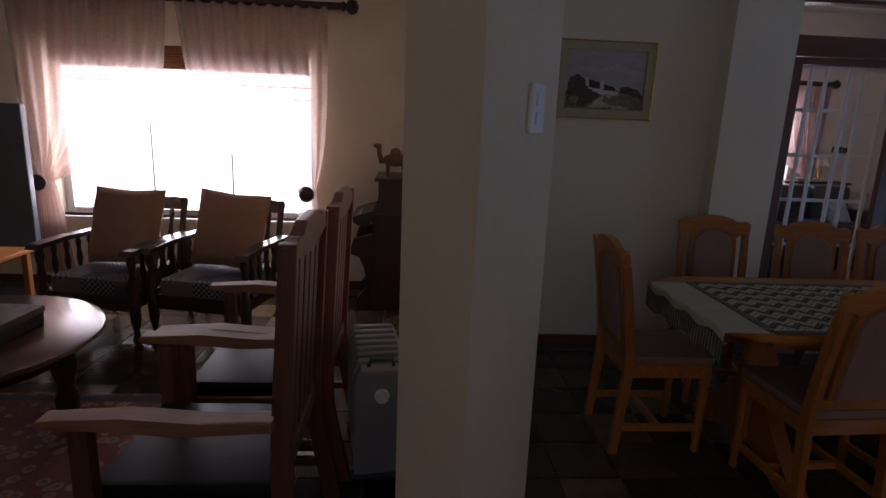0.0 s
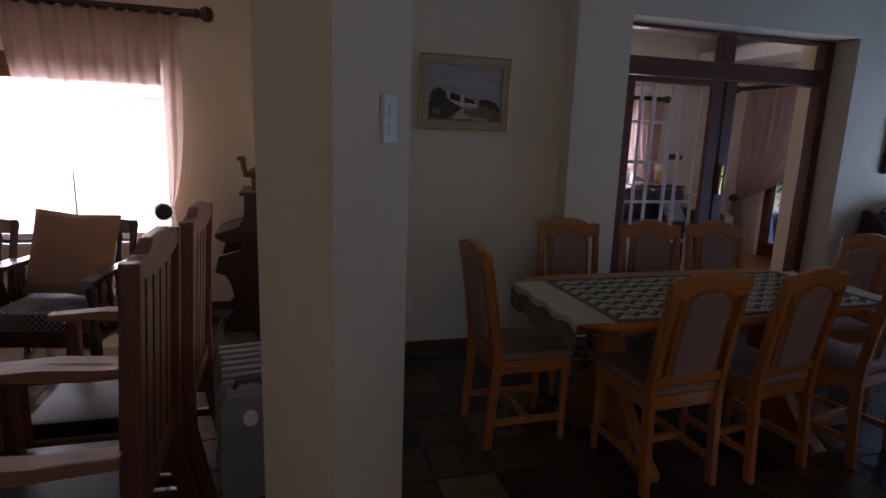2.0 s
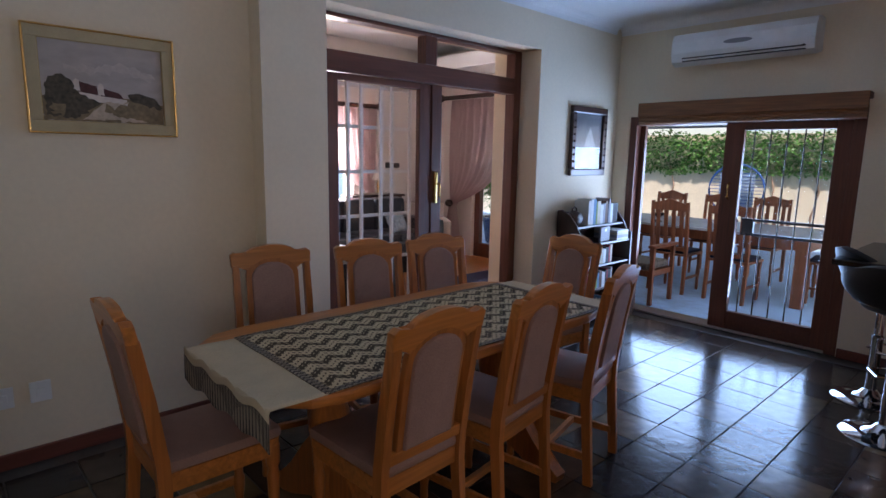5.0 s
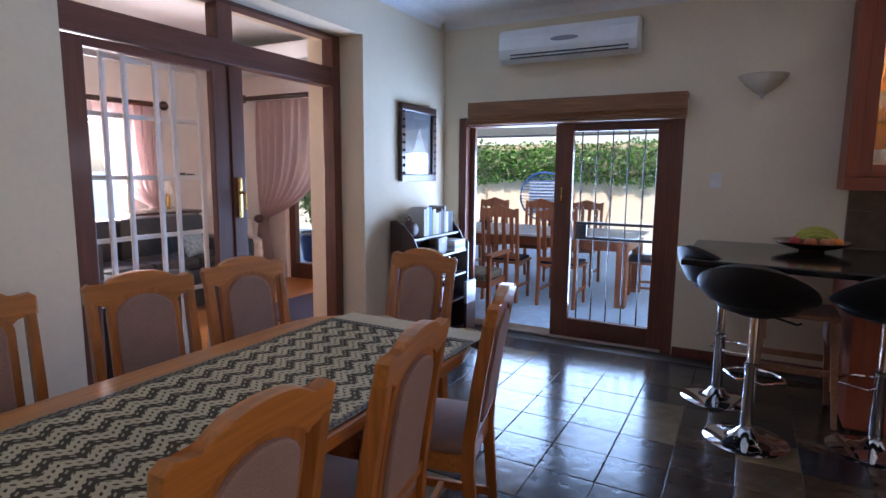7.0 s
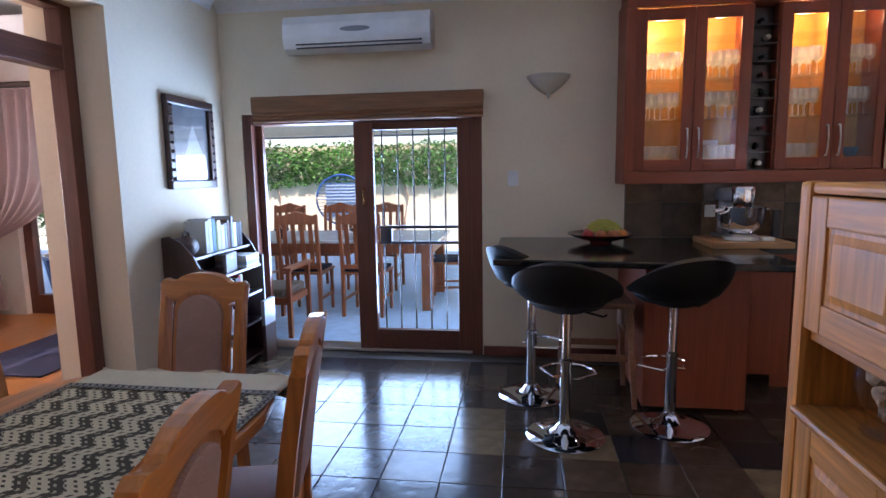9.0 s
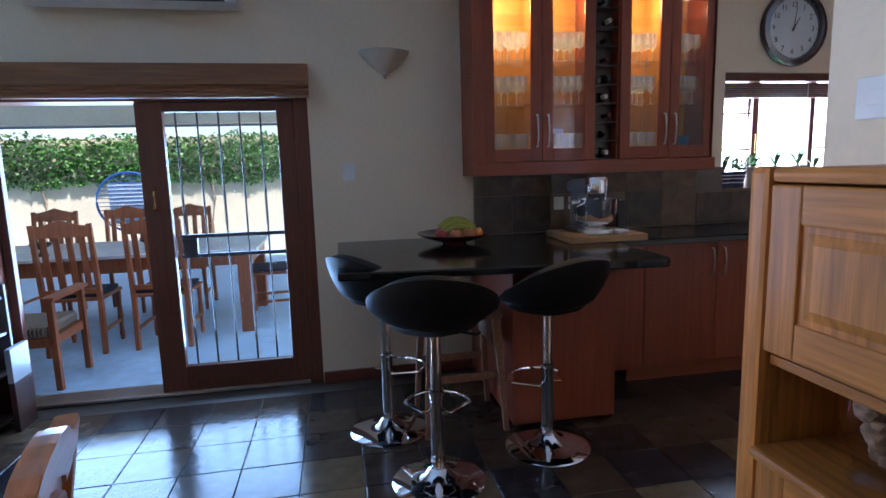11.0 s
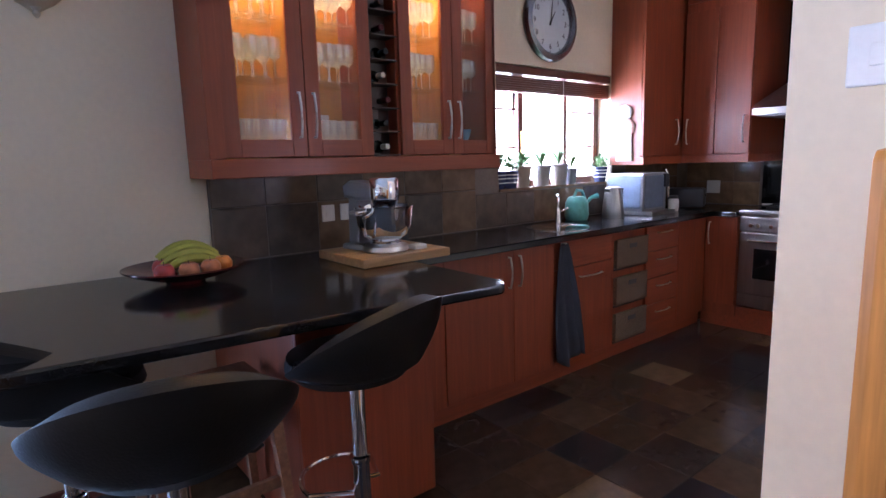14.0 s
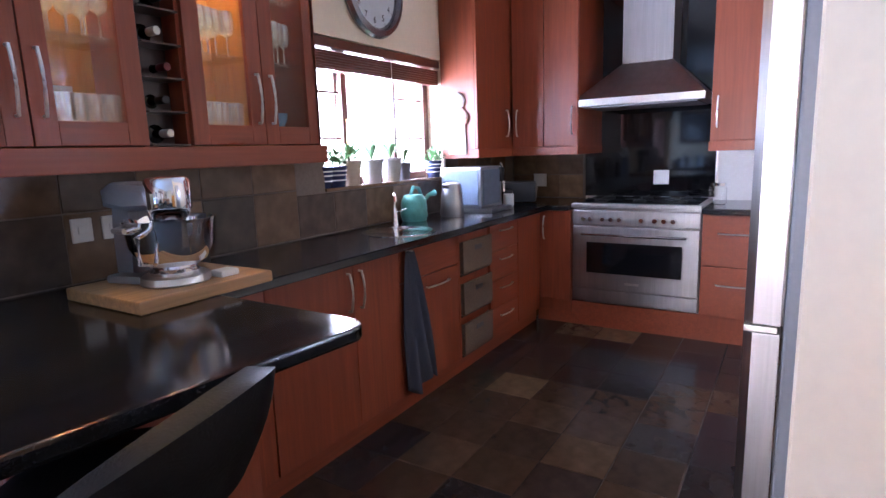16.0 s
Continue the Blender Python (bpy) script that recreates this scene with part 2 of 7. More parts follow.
def rod(bm, a, b, r0, r1=None, seg=12):
    """A round bar from a to b."""
    a, b = Vector(a), Vector(b)
    r1 = r0 if r1 is None else r1
    m = Matrix.Translation((a + b) / 2) @ (b - a).to_track_quat("Z", "Y").to_matrix().to_4x4()
    bmesh.ops.create_cone(bm, cap_ends=True, segments=seg, radius1=r0, radius2=r1, depth=(b - a).length, matrix=m)
    return bm


def lathe(bm, profile, at=(0, 0, 0), seg=24, squash=1.0, caps=True):
    """A turned shape from (radius, height) pairs."""
    rings = []
    for r, z in profile:
        rings.append([bm.verts.new((at[0] + r * math.cos(k * math.tau / seg), at[1] + squash * r * math.sin(k * math.tau / seg), at[2] + z)) for k in range(seg)])
    for p, q in zip(rings, rings[1:]):
        for k in range(seg):
            bm.faces.new((p[k], p[(k + 1) % seg], q[(k + 1) % seg], q[k]))
    if caps:
        bm.faces.new(rings[0][::-1])
        bm.faces.new(rings[-1])
    return bm


def tube(bm, points, r, seg=8, closed=False):
    """A bent bar along points."""
    pts = [Vector(p) for p in points]
    rings = []
    for i, p in enumerate(pts):
        a = pts[i - 1] if i or closed else p
        b = pts[(i + 1) % len(pts)] if i + 1 < len(pts) or closed else p
        q = (b - a).to_track_quat("Z", "Y")
        rr = r[i] if isinstance(r, (list, tuple)) else r
        rings.append([bm.verts.new(p + q @ Vector((rr * math.cos(k * math.tau / seg), rr * math.sin(k * math.tau / seg), 0))) for k in range(seg)])
    for p, q in list(zip(rings, rings[1:])) + ([(rings[-1], rings[0])] if closed else []):
        for k in range(seg):
            bm.faces.new((p[k], p[(k + 1) % seg], q[(k + 1) % seg], q[k]))
    if not closed:
        bm.faces.new(rings[0][::-1])
        bm.faces.new(rings[-1])
    return bm


def prism(bm, outline, d0, d1, plane="xz", bevel=0.0):
    """A board of an outline, between two depths across its plane."""
    def at(u, v, d):
        return {"xz": (u, d, v), "yz": (d, u, v), "xy": (u, v, d)}[plane]
    a = [bm.verts.new(at(u, v, d0)) for u, v in outline]
    b = [bm.verts.new(at(u, v, d1)) for u, v in outline]
    n = len(outline)
    faces = [bm.faces.new(a[::-1]), bm.faces.new(b)]
    for k in range(n):
        faces.append(bm.faces.new((a[k], a[(k + 1) % n], b[(k + 1) % n], b[k])))
    if bevel:
        edges = list({e for f in faces[:2] for e in f.edges})
        bmesh.ops.bevel(bm, geom=edges, offset=bevel, segments=2, profile=0.6, affect="EDGES", clamp_overlap=True)
    return bm


def sheet(bm, fn, nu, nv):
    """A surface from a function of two numbers in 0..1."""
    g = [[bm.verts.new(fn(i / nu, j / nv)) for j in range(nv + 1)] for i in range(nu + 1)]
    for i in range(nu):
        for j in range(nv):
            bm.faces.new((g[i][j], g[i + 1][j], g[i + 1][j + 1], g[i][j + 1]))
    return bm


def thick(ob, t):
    s = ob.modifiers.new("thickness", "SOLIDIFY")
    s.thickness, s.offset = t, 0
    return ob


# ---- structure ----
H = 2.72
WX = 7.4


def wall(name, boxes, mat=PLASTER, label="smooth cream plastered wall"):
    bm = bmesh.new()
    for b in boxes:
        box(bm, *b)
    return setting(name, bm, mat, label, "wall")


# east wall with the sliding door and the kitchen window
wall("wall_east", [(WX, WX + 0.24, 4.32, 4.98, 0, H), (WX, WX + 0.24, 2.446, 4.32, 1.88, H), (WX, WX + 0.24, -0.41, 2.446, 0, H),
                   (WX, WX + 0.24, -1.66, -0.41, 0, 1.165), (WX, WX + 0.24, -1.66, -0.41, 1.97, H), (WX, WX + 0.24, -3.1, -1.66, 0, H)])
# dining north wall: recess with the picture, then the opening to the lounge
wall("wall_north", [(2.1, 3.74, 4.605, 4.9, 0, H), (3.74, 4.15, 4.47, 4.9, 0, H), (4.15, 6.175, 4.47, 4.9, 2.36, H), (6.175, WX, 4.47, 4.98, 0, H)])
wall("wall_divider", [(1.93, 2.1, 2.64, 6.1, 0, H)])
wall("wall_living_north", [(-4.0, -1.15, 5.82, 6.1, 0, H), (-1.15, 1.0, 5.82, 6.1, 0, 0.6), (-1.15, 1.0, 5.82, 6.1, 2.0, H), (1.0, 1.93, 5.82, 6.1, 0, H)])
wall("wall_west", [(-4.25, -4.0, -2.5, 6.1, 0, H)])
# unseen wall; its gap is added to let the hall fill in
wall("wall_south", [(-4.0, 0.2, -2.5, -2.25, 0, H), (0.2, 2.8, -2.5, -2.25, 0, 1.1), (0.2, 2.8, -2.5, -2.25, 2.3, H), (2.8, 4.3, -2.5, -2.25, 0, H)])
wall("wall_kitchen_partition", [(3.2, 5.227, 0.7, 0.893, 0, H), (4.3, 4.5, -3.1, 0.7, 0, H)])
wall("wall_kitchen_south", [(4.5, WX, -3.1, -2.82, 0, H)], WHITE, "white plastered kitchen end wall")
wall("wall_lounge_north", [(3.4, 5.2, 8.1, 8.35, 0, 3.0), (5.2, 6.75, 8.1, 8.35, 0, 0.62), (5.2, 6.75, 8.1, 8.35, 1.95, 3.0), (6.75, 8.55, 8.1, 8.35, 0, 3.0)], LOUNGE, "pale plastered lounge wall")
wall("wall_lounge_east", [(8.3, 8.55, 4.98, 5.9, 0, 3.0), (8.3, 8.55, 5.9, 7.3, 2.15, 3.0), (8.3, 8.55, 7.3, 8.1, 0, 3.0), (WX + 0.24, 8.3, 4.74, 4.98, 0, 3.0)], LOUNGE, "pale plastered lounge wall")
wall("wall_lounge_west", [(3.15, 3.4, 4.9, 8.35, 0, 3.0)], LOUNGE, "pale plastered lounge wall")

# the corner pillar stands turned against the rooms
bm = bmesh.new()
prism(bm, [(1.959, 2.35), (2.219, 2.66), (2.03, 2.85), (1.768, 2.534)], 0, H, "xy")
tagged(link("pillar", bm, PLASTER), "cream plastered corner pillar between two rooms", "pillar", kind="structure")

bm = bmesh.new()
box(bm, -4.25, WX + 0.24, -3.1, 4.9, H, H + 0.2)
box(bm, -4.25, 2.1, 4.9, 6.1, H, H + 0.2)
setting("ceiling", bm, WHITE, "plain white plastered ceiling")
bm = B(3.15, 8.55, 4.9, 8.35, 3.0, 3.2)
setting("ceiling_lounge", bm, WHITE, "plain white lounge ceiling", "ceiling")
floor = setting("floor", B(-4.25, WX + 0.24, -3.1, 6.1, -0.2, -0.006), GROUT, "dark grouted slate tile floor", "floor")
lounge_floor = setting("floor_lounge", B(2.1, 8.55, 4.98, 8.35, -0.2, 0.0), OAK_X, "warm wooden lounge floor", "floor")


def cornice(name, plane, edge, d0, d1):
    """A concave plaster cove where a wall meets the ceiling."""
    bm = bmesh.new()
    curve = [(edge - 0.09 + 0.09 * math.cos(radians(a)), H - 0.09 + 0.09 * math.sin(radians(a))) for a in range(0, 91, 15)]
    prism(bm, [(edge + 0.002, H - 0.09), (edge + 0.002, H + 0.002), (edge - 0.09, H + 0.002)] + curve[::-1][1:-1], d0, d1, plane)
    setting(name, bm, WHITE, "white plaster cove cornice along the ceiling", "cornice")


cornice("trim_cornice_east", "xz", WX, 1.49, 4.47)
cornice("trim_cornice_north", "yz", 4.47, 3.742, 7.31)
cornice("trim_cornice_picture_wall", "yz", 4.605, 2.1, 3.74)

ground = setting("ground", B(-400, 400, -400, 400, -0.5, -0.21), STONE, "pale paved garden ground tinted with skylight blue", "ground")
patio = setting("patio", B(WX + 0.24, 13.4, -4, 12, -0.2, -0.015), STONE, "pale stone patio floor with skylight blue in its colour", "pavement")


# ---- joinery: skirting, lounge doors, sliding door ----
for name, lim, mat in (("baseboard_picture_wall", (2.1, 3.74, 4.587, 4.605, 0, 0.075), SKIRT), ("baseboard_pilaster", (3.74, 4.15, 4.452, 4.47, 0, 0.075), SKIRT),
                       ("baseboard_bookcase_wall", (6.175, 7.4, 4.452, 4.47, 0, 0.075), SKIRT), ("baseboard_switch_wall", (7.382, 7.4, 0.9, 2.44, 0, 0.075), SKIRT),
                       ("baseboard_living", (1.0, 1.93, 5.802, 5.82, 0, 0.075), SKIRT), ("baseboard_living_window", (-4.0, 1.0, 5.802, 5.82, 0, 0.075), SKIRT),
                       ("baseboard_divider", (1.912, 1.93, 2.9, 5.8, 0, 0.075), SKIRT)):
    setting(name, B(*lim, bevel=0.004), mat, "red-brown varnished wooden skirting board", "skirting")

FY = 4.673
doors = tagged(new("door_lounge"), "dark red-brown wooden glazed double door frame", "door", kind="structure")
for lim, m in (((4.15, 4.25, FY, FY + 0.1, 0, 2.36), FRAME), ((6.09, 6.173, FY, FY + 0.1, 0, 2.36), FRAME), ((4.25, 6.09, FY, FY + 0.1, 2.335, 2.36), FRAME_X),
               ((4.25, 6.09, FY, FY + 0.1, 2.005, 2.135), FRAME_X), ((5.09, 5.2, FY - 0.004, FY + 0.09, 2.135, 2.335), FRAME)):
    part("frame", B(*lim, bevel=0.006), m, doors)
for x0, x1 in ((4.25, 5.09), (5.2, 6.09)):
    part("pane", B(x0, x1, FY + 0.045, FY + 0.05, 2.135, 2.335), PANE, doors, "clear transom pane").visible_shadow = False
leaf = part("door_leaf", B(4.25, 4.365, FY + 0.02, FY + 0.065, 0, 2.0, bevel=0.005), FRAME, doors, "closed glazed wooden door leaf")
for lim, m in (((5.06, 5.17, FY + 0.02, FY + 0.065, 0, 2.0), FRAME), ((4.365, 5.06, FY + 0.02, FY + 0.065, 1.955, 2.0), FRAME_X), ((4.365, 5.06, FY + 0.02, FY + 0.065, 0, 0.26), FRAME_X)):
    part("rail", B(*lim, bevel=0.005), m, leaf)
part("pane", B(4.365, 5.06, FY + 0.04, FY + 0.045, 0.26, 1.955), PANE, leaf).visible_shadow = False
part("door_leaf", B(5.172, 5.27, FY + 0.01, FY + 0.06, 0, 2.0, bevel=0.006), FRAME, doors)
bm = B(5.19, 5.225, FY - 0.005, FY + 0.012, 1.12, 1.36, bevel=0.004)
rod(bm, (5.207, FY, 1.27), (5.207, FY - 0.05, 1.27), 0.008)
rod(bm, (5.207, FY - 0.05, 1.27), (5.205, FY - 0.05, 1.17), 0.008)
part("door_handle", bm, BRASS, doors, "worn brass lever handle and plate", True)
# white burglar bars behind the glass
bars = thing("burglar_gate", "white painted steel burglar bars behind the glazed door", "burglar bars", (4.3, FY + 0.11, 0))
WPAINT = material("white_paint", (0.8, 0.8, 0.8), 0.4, scale=50, vary=0.03, bump=0.02)
for x in (0.06, 0.19, 0.3, 0.47, 0.57, 0.74):
    part("bar", B(x, x + 0.022, 0, 0.022, 0.02, 1.97, bevel=0.004), WPAINT, bars)
for z in (0.12, 0.72, 1.045, 1.36, 1.67, 1.95):
    part("rail", B(0.06, 0.762, 0.024, 0.042, z - 0.012, z + 0.012, bevel=0.004), WPAINT, bars)

slide = tagged(new("door_patio"), "dark red-brown wooden sliding patio door with one leaf open", "door", kind="structure")
for lim, m in (((7.41, 7.6, 2.446, 2.53, 0.0, 1.88), FRAME), ((7.41, 7.6, 4.25, 4.32, 0, 1.88), FRAME), ((7.41, 7.6, 2.53, 4.25, 1.8, 1.88), FRAME_X)):
    part("frame", B(*lim, bevel=0.006), m, slide)
part("track", B(7.41, 7.6, 2.53, 4.25, 0.0, 0.02, bevel=0.004), NICKEL, slide, "metal floor track")
leaf = part("sliding_leaf", B(7.425, 7.475, 3.284, 3.433, 0.02, 1.8, bevel=0.006), FRAME, slide, "closed sliding door leaf")
for lim, m in (((7.425, 7.475, 2.53, 2.634, 0.02, 1.8), FRAME), ((7.425, 7.475, 2.634, 3.284, 0.02, 0.18), FRAME_X), ((7.425, 7.475, 2.634, 3.284, 1.74, 1.8), FRAME_X)):
    part("rail", B(*lim, bevel=0.006), m, leaf)
part("pane", B(7.447, 7.452, 2.634, 3.284, 0.18, 1.74), PANE, leaf).visible_shadow = False
part("handle", tube(bmesh.new(), [(7.42, 3.36, 1.16), (7.385, 3.36, 1.18), (7.385, 3.36, 1.28), (7.42, 3.36, 1.3)], 0.009), BRASS, leaf, "brass pull handle", True)
leaf = part("sliding_leaf", B(7.49, 7.535, 4.2, 4.248, 0.02, 1.8, bevel=0.004), FRAME, slide, "edge of the leaf slid open")

blind = thing("bamboo_blind", "rolled-up brown bamboo blind above the sliding door", "blind", (7.25, 0, 0))
part("cover", B(0.0, 0.02, 2.425, 4.165, 1.87, 1.99, bevel=0.004), BAMBOO, blind)
for i in range(6):
    part("fold", rod(bmesh.new(), (0.03 + 0.006 * (i % 2), 2.428, 1.815 + i * 0.013), (0.03 + 0.006 * (i % 2), 4.162, 1.815 + i * 0.013), 0.015, seg=8), BAMBOO, blind)
part("headrail", B(0.02, 0.15, 2.43, 4.16, 1.945, 1.99, bevel=0.003), FRAME_X, blind)

# security gate behind the fixed glass
gate = thing("security_gate", "black wrought-iron sliding security gate with twisted bars", "gate", (7.56, 0, 0))
for i in range(6):
    y = 2.62 + i * 0.125
    bm = bmesh.new()
    rod(bm, (0, y, 0.06), (0, y, 1.76), 0.006, seg=6)
    for j in range(14):
        z = 0.3 + j * 0.016 + (0.75 if i % 2 else 0)
        rod(bm, (0, y, z), (0, y, z + 0.01), 0.011, 0.007, seg=4)
    part("bar", bm, BLACKMETAL, gate)
for z in (0.86, 0.985):
    part("rail", B(-0.012, 0.012, 2.6, 3.28, z - 0.012, z + 0.012, bevel=0.003), BLACKMETAL, gate)
part("lock_box", B(-0.02, 0.02, 3.18, 3.27, 0.872, 0.973, bevel=0.004), BLACKMETAL, gate)

def arc(cx, cz, rx, rz, a0, a1, n):
    return [(cx + rx * math.cos(radians(a0 + (a1 - a0) * k / n)), cz + rz * math.sin(radians(a0 + (a1 - a0) * k / n))) for k in range(n + 1)]


# ---- pictures, switches, wall fittings ----
def frame_picture(name, label, w, h, border, depth, mat, art, at, rz, mount=None):
    p = thing(name, label, "picture", at, rz)
    for lim, m in (((-w / 2, w / 2, -depth, 0, h / 2 - border, h / 2), mat), ((-w / 2, w / 2, -depth, 0, -h / 2, -h / 2 + border), mat),
                   ((-w / 2, -w / 2 + border, -depth, 0, -h / 2 + border, h / 2 - border), mat), ((w / 2 - border, w / 2, -depth, 0, -h / 2 + border, h / 2 - border), mat)):
        part("frame_side", B(*lim, bevel=min(border, depth) * 0.25), m, p)
    if mount:
        part("mount", B(-w / 2 + border, w / 2 - border, -0.012, -0.004, -h / 2 + border, h / 2 - border), mount, p, "pale mount board")
    part("art", B(-w / 2 + border * (2.4 if mount else 1), w / 2 - border * (2.4 if mount else 1), -0.016, -0.005, -h / 2 + border * (2.4 if mount else 1), h / 2 - border * (2.4 if mount else 1)), art, p)
    return p


GILT = material("gilt_frame", (0.42, 0.31, 0.13), 0.4, 0.6, scale=50, vary=0.2, bump=0.15)
MOUNT = material("olive_mount", (0.45, 0.37, 0.22), 0.8, scale=200, vary=0.08, bump=0.1)
SKYPAINT = material("painted_sky", (0.42, 0.37, 0.34), 0.7, scale=9, vary=0.16, bump=0.1, stain=0.12, stretch=(1, 1, 2.2))
paint = thing("landscape_painting", "framed landscape painting of a white farmhouse in a flat olive frame", "picture", (3.012, 4.603, 1.787))
PW, PH, SLIP = 0.3125, 0.2375, 0.056
for lim in ((-PW, PW, -0.032, 0, PH - 0.008, PH), (-PW, PW, -0.032, 0, -PH, -PH + 0.008), (-PW, -PW + 0.008, -0.032, 0, -PH + 0.008, PH - 0.008), (PW - 0.008, PW, -0.032, 0, -PH + 0.008, PH - 0.008)):
    part("frame_side", B(*lim, bevel=0.002), BRASS, paint, "thin gilt outer edge")
for lim in ((-PW + 0.008, PW - 0.008, -0.024, 0, PH - SLIP, PH - 0.008), (-PW + 0.008, PW - 0.008, -0.024, 0, -PH + 0.008, -PH + SLIP), (-PW + 0.008, -PW + SLIP, -0.024, 0, -PH + SLIP, PH - SLIP), (PW - SLIP, PW - 0.008, -0.024, 0, -PH + SLIP, PH - SLIP)):
    part("slip", B(*lim, bevel=0.002), MOUNT, paint, "flat olive-cream border")
AW, AH = PW - SLIP, PH - SLIP
for lim in ((-AW, AW, -0.021, -0.012, AH - 0.003, AH), (-AW, AW, -0.021, -0.012, -AH, -AH + 0.003), (-AW, -AW + 0.003, -0.021, -0.012, -AH + 0.003, AH - 0.003), (AW - 0.003, AW, -0.021, -0.012, -AH + 0.003, AH - 0.003)):
    part("inner_line", B(*lim), GILT, paint, "thin gilt inner line")
part("art", B(-AW + 0.003, AW - 0.003, -0.013, -0.004, -AH + 0.003, AH - 0.003), SKYPAINT, paint, "mauve-grey painted sky")


def daub(name, outline, mat, layer, ragged=0.012):
    """A painted patch with an uneven edge, in shares of the art's width and height."""
    pts = []
    for (u0, v0), (u1, v1) in zip(outline, outline[1:] + outline[:1]):
        steps = max(2, int(math.hypot(u1 - u0, v1 - v0) / 0.03))
        for k in range(steps):
            u, v = u0 + (u1 - u0) * k / steps, v0 + (v1 - v0) * k / steps
            u += ragged * noise.noise(Vector((u * 23, v * 23, layer)))
            v += ragged * 1.6 * noise.noise(Vector((u * 29, v * 29, layer + 7)))
            pts.append((-AW + 0.004 + min(1, max(0, u)) * (2 * AW - 0.008), -AH + 0.004 + min(1, max(0, v)) * (2 * AH - 0.008)))
    bm = bmesh.new()
    prism(bm, pts, -0.0132 - 0.0003 * layer, -0.0129, "xz")
    part(name, bm, mat, paint)


def oil(name, colour, vary=0.35):
    return material(name, colour, 0.7, scale=55, vary=vary, bump=0.25, stain=0.3)


CLOUD, VELD, SAND, SHRUB = oil("cloud_oil", (0.5, 0.44, 0.4), 0.1), oil("veld_oil", (0.2, 0.145, 0.08)), oil("sand_oil", (0.46, 0.36, 0.27), 0.2), oil("shrub_oil", (0.07, 0.055, 0.035), 0.6)
LIME, THATCH = oil("limewash_oil", (0.6, 0.52, 0.46), 0.1), oil("thatch_oil", (0.075, 0.025, 0.022), 0.4)
daub("painted_cloud", [(0.1, 0.72), (0.35, 0.6), (0.6, 0.66), (0.9, 0.58), (0.95, 0.66), (0.6, 0.78), (0.3, 0.7)], CLOUD, 1, 0.05)
daub("painted_veld", [(0, 0), (1, 0), (1, 0.26), (0.85, 0.33), (0.6, 0.33), (0.3, 0.36), (0, 0.3)], VELD, 2)
daub("painted_wall", [(0.27, 0.27), (0.68, 0.24), (0.68, 0.31), (0.27, 0.4)], LIME, 3, 0.006)
daub("painted_roof", [(0.28, 0.38), (0.44, 0.35), (0.43, 0.46), (0.29, 0.51)], THATCH, 4, 0.004)
daub("painted_roof", [(0.46, 0.34), (0.65, 0.32), (0.62, 0.39), (0.46, 0.45)], THATCH, 4, 0.004)
for u, v in ((0.245, 0.4), (0.44, 0.36)):
    daub("painted_gable", [(u, v), (u + 0.05, v - 0.01), (u + 0.045, v + 0.12), (u + 0.02, v + 0.15), (u, v + 0.11)], LIME, 5, 0.004)
daub("painted_track", [(0.3, 0.02), (0.62, 0.04), (0.55, 0.12), (0.58, 0.2), (0.7, 0.27), (0.5, 0.27), (0.42, 0.17)], SAND, 4, 0.02)
daub("painted_track", [(0.62, 0.02), (0.86, 0.02), (0.7, 0.07), (0.6, 0.07)], SAND, 4, 0.02)
daub("painted_bush", [(0.48, 0.14), (0.56, 0.12), (0.56, 0.22), (0.5, 0.22)], VELD, 5, 0.03)
daub("painted_tree_clump", [(0.02, 0.05), (0.24, 0.04), (0.36, 0.14), (0.46, 0.25), (0.33, 0.32), (0.25, 0.42), (0.22, 0.52), (0.12, 0.58), (0.06, 0.57), (0.03, 0.42)], SHRUB, 6, 0.03)
daub("painted_bush", [(0.05, 0.08), (0.16, 0.07), (0.18, 0.2), (0.07, 0.22)], VELD, 7, 0.04)
daub("painted_tree_clump", [(0.7, 0.3), (0.98, 0.2), (0.99, 0.25), (0.9, 0.36), (0.8, 0.41), (0.7, 0.4)], SHRUB, 5, 0.025)

PORTRAIT = material("faded_print", (0.16, 0.17, 0.18), 0.35, scale=5, vary=0.35, bump=0.0, stain=0.4, coat=0.6)
fr2 = frame_picture("framed_print", "dark ornate framed grey print behind glass", 0.56, 0.62, 0.06, 0.04, DARK_X, PORTRAIT, (6.9, 4.468, 1.635), 0)
bm = bmesh.new()
prism(bm, [(-0.13, -0.24), (0.16, -0.24), (0.13, -0.05), (0.06, 0.07), (0.03, 0.13), (-0.01, 0.07), (-0.06, -0.04), (-0.12, -0.1)], -0.018, -0.0165)
part("pale_shape", bm, material("pale_print", (0.34, 0.35, 0.35), 0.4, scale=9, vary=0.2, bump=0.0, coat=0.5), fr2, "pale flowing shape in the print")
part("glazing", B(-0.22, 0.22, -0.024, -0.021, -0.25, 0.25), PANE, fr2)
for s in (-1, 1):
    for k in range(9):
        part("bead", lathe(bmesh.new(), [(0.004, -0.012), (0.013, -0.006), (0.013, 0.006), (0.004, 0.012)], (s * 0.25, -0.042, -0.24 + k * 0.06), 8), DARK, fr2, smooth=True)


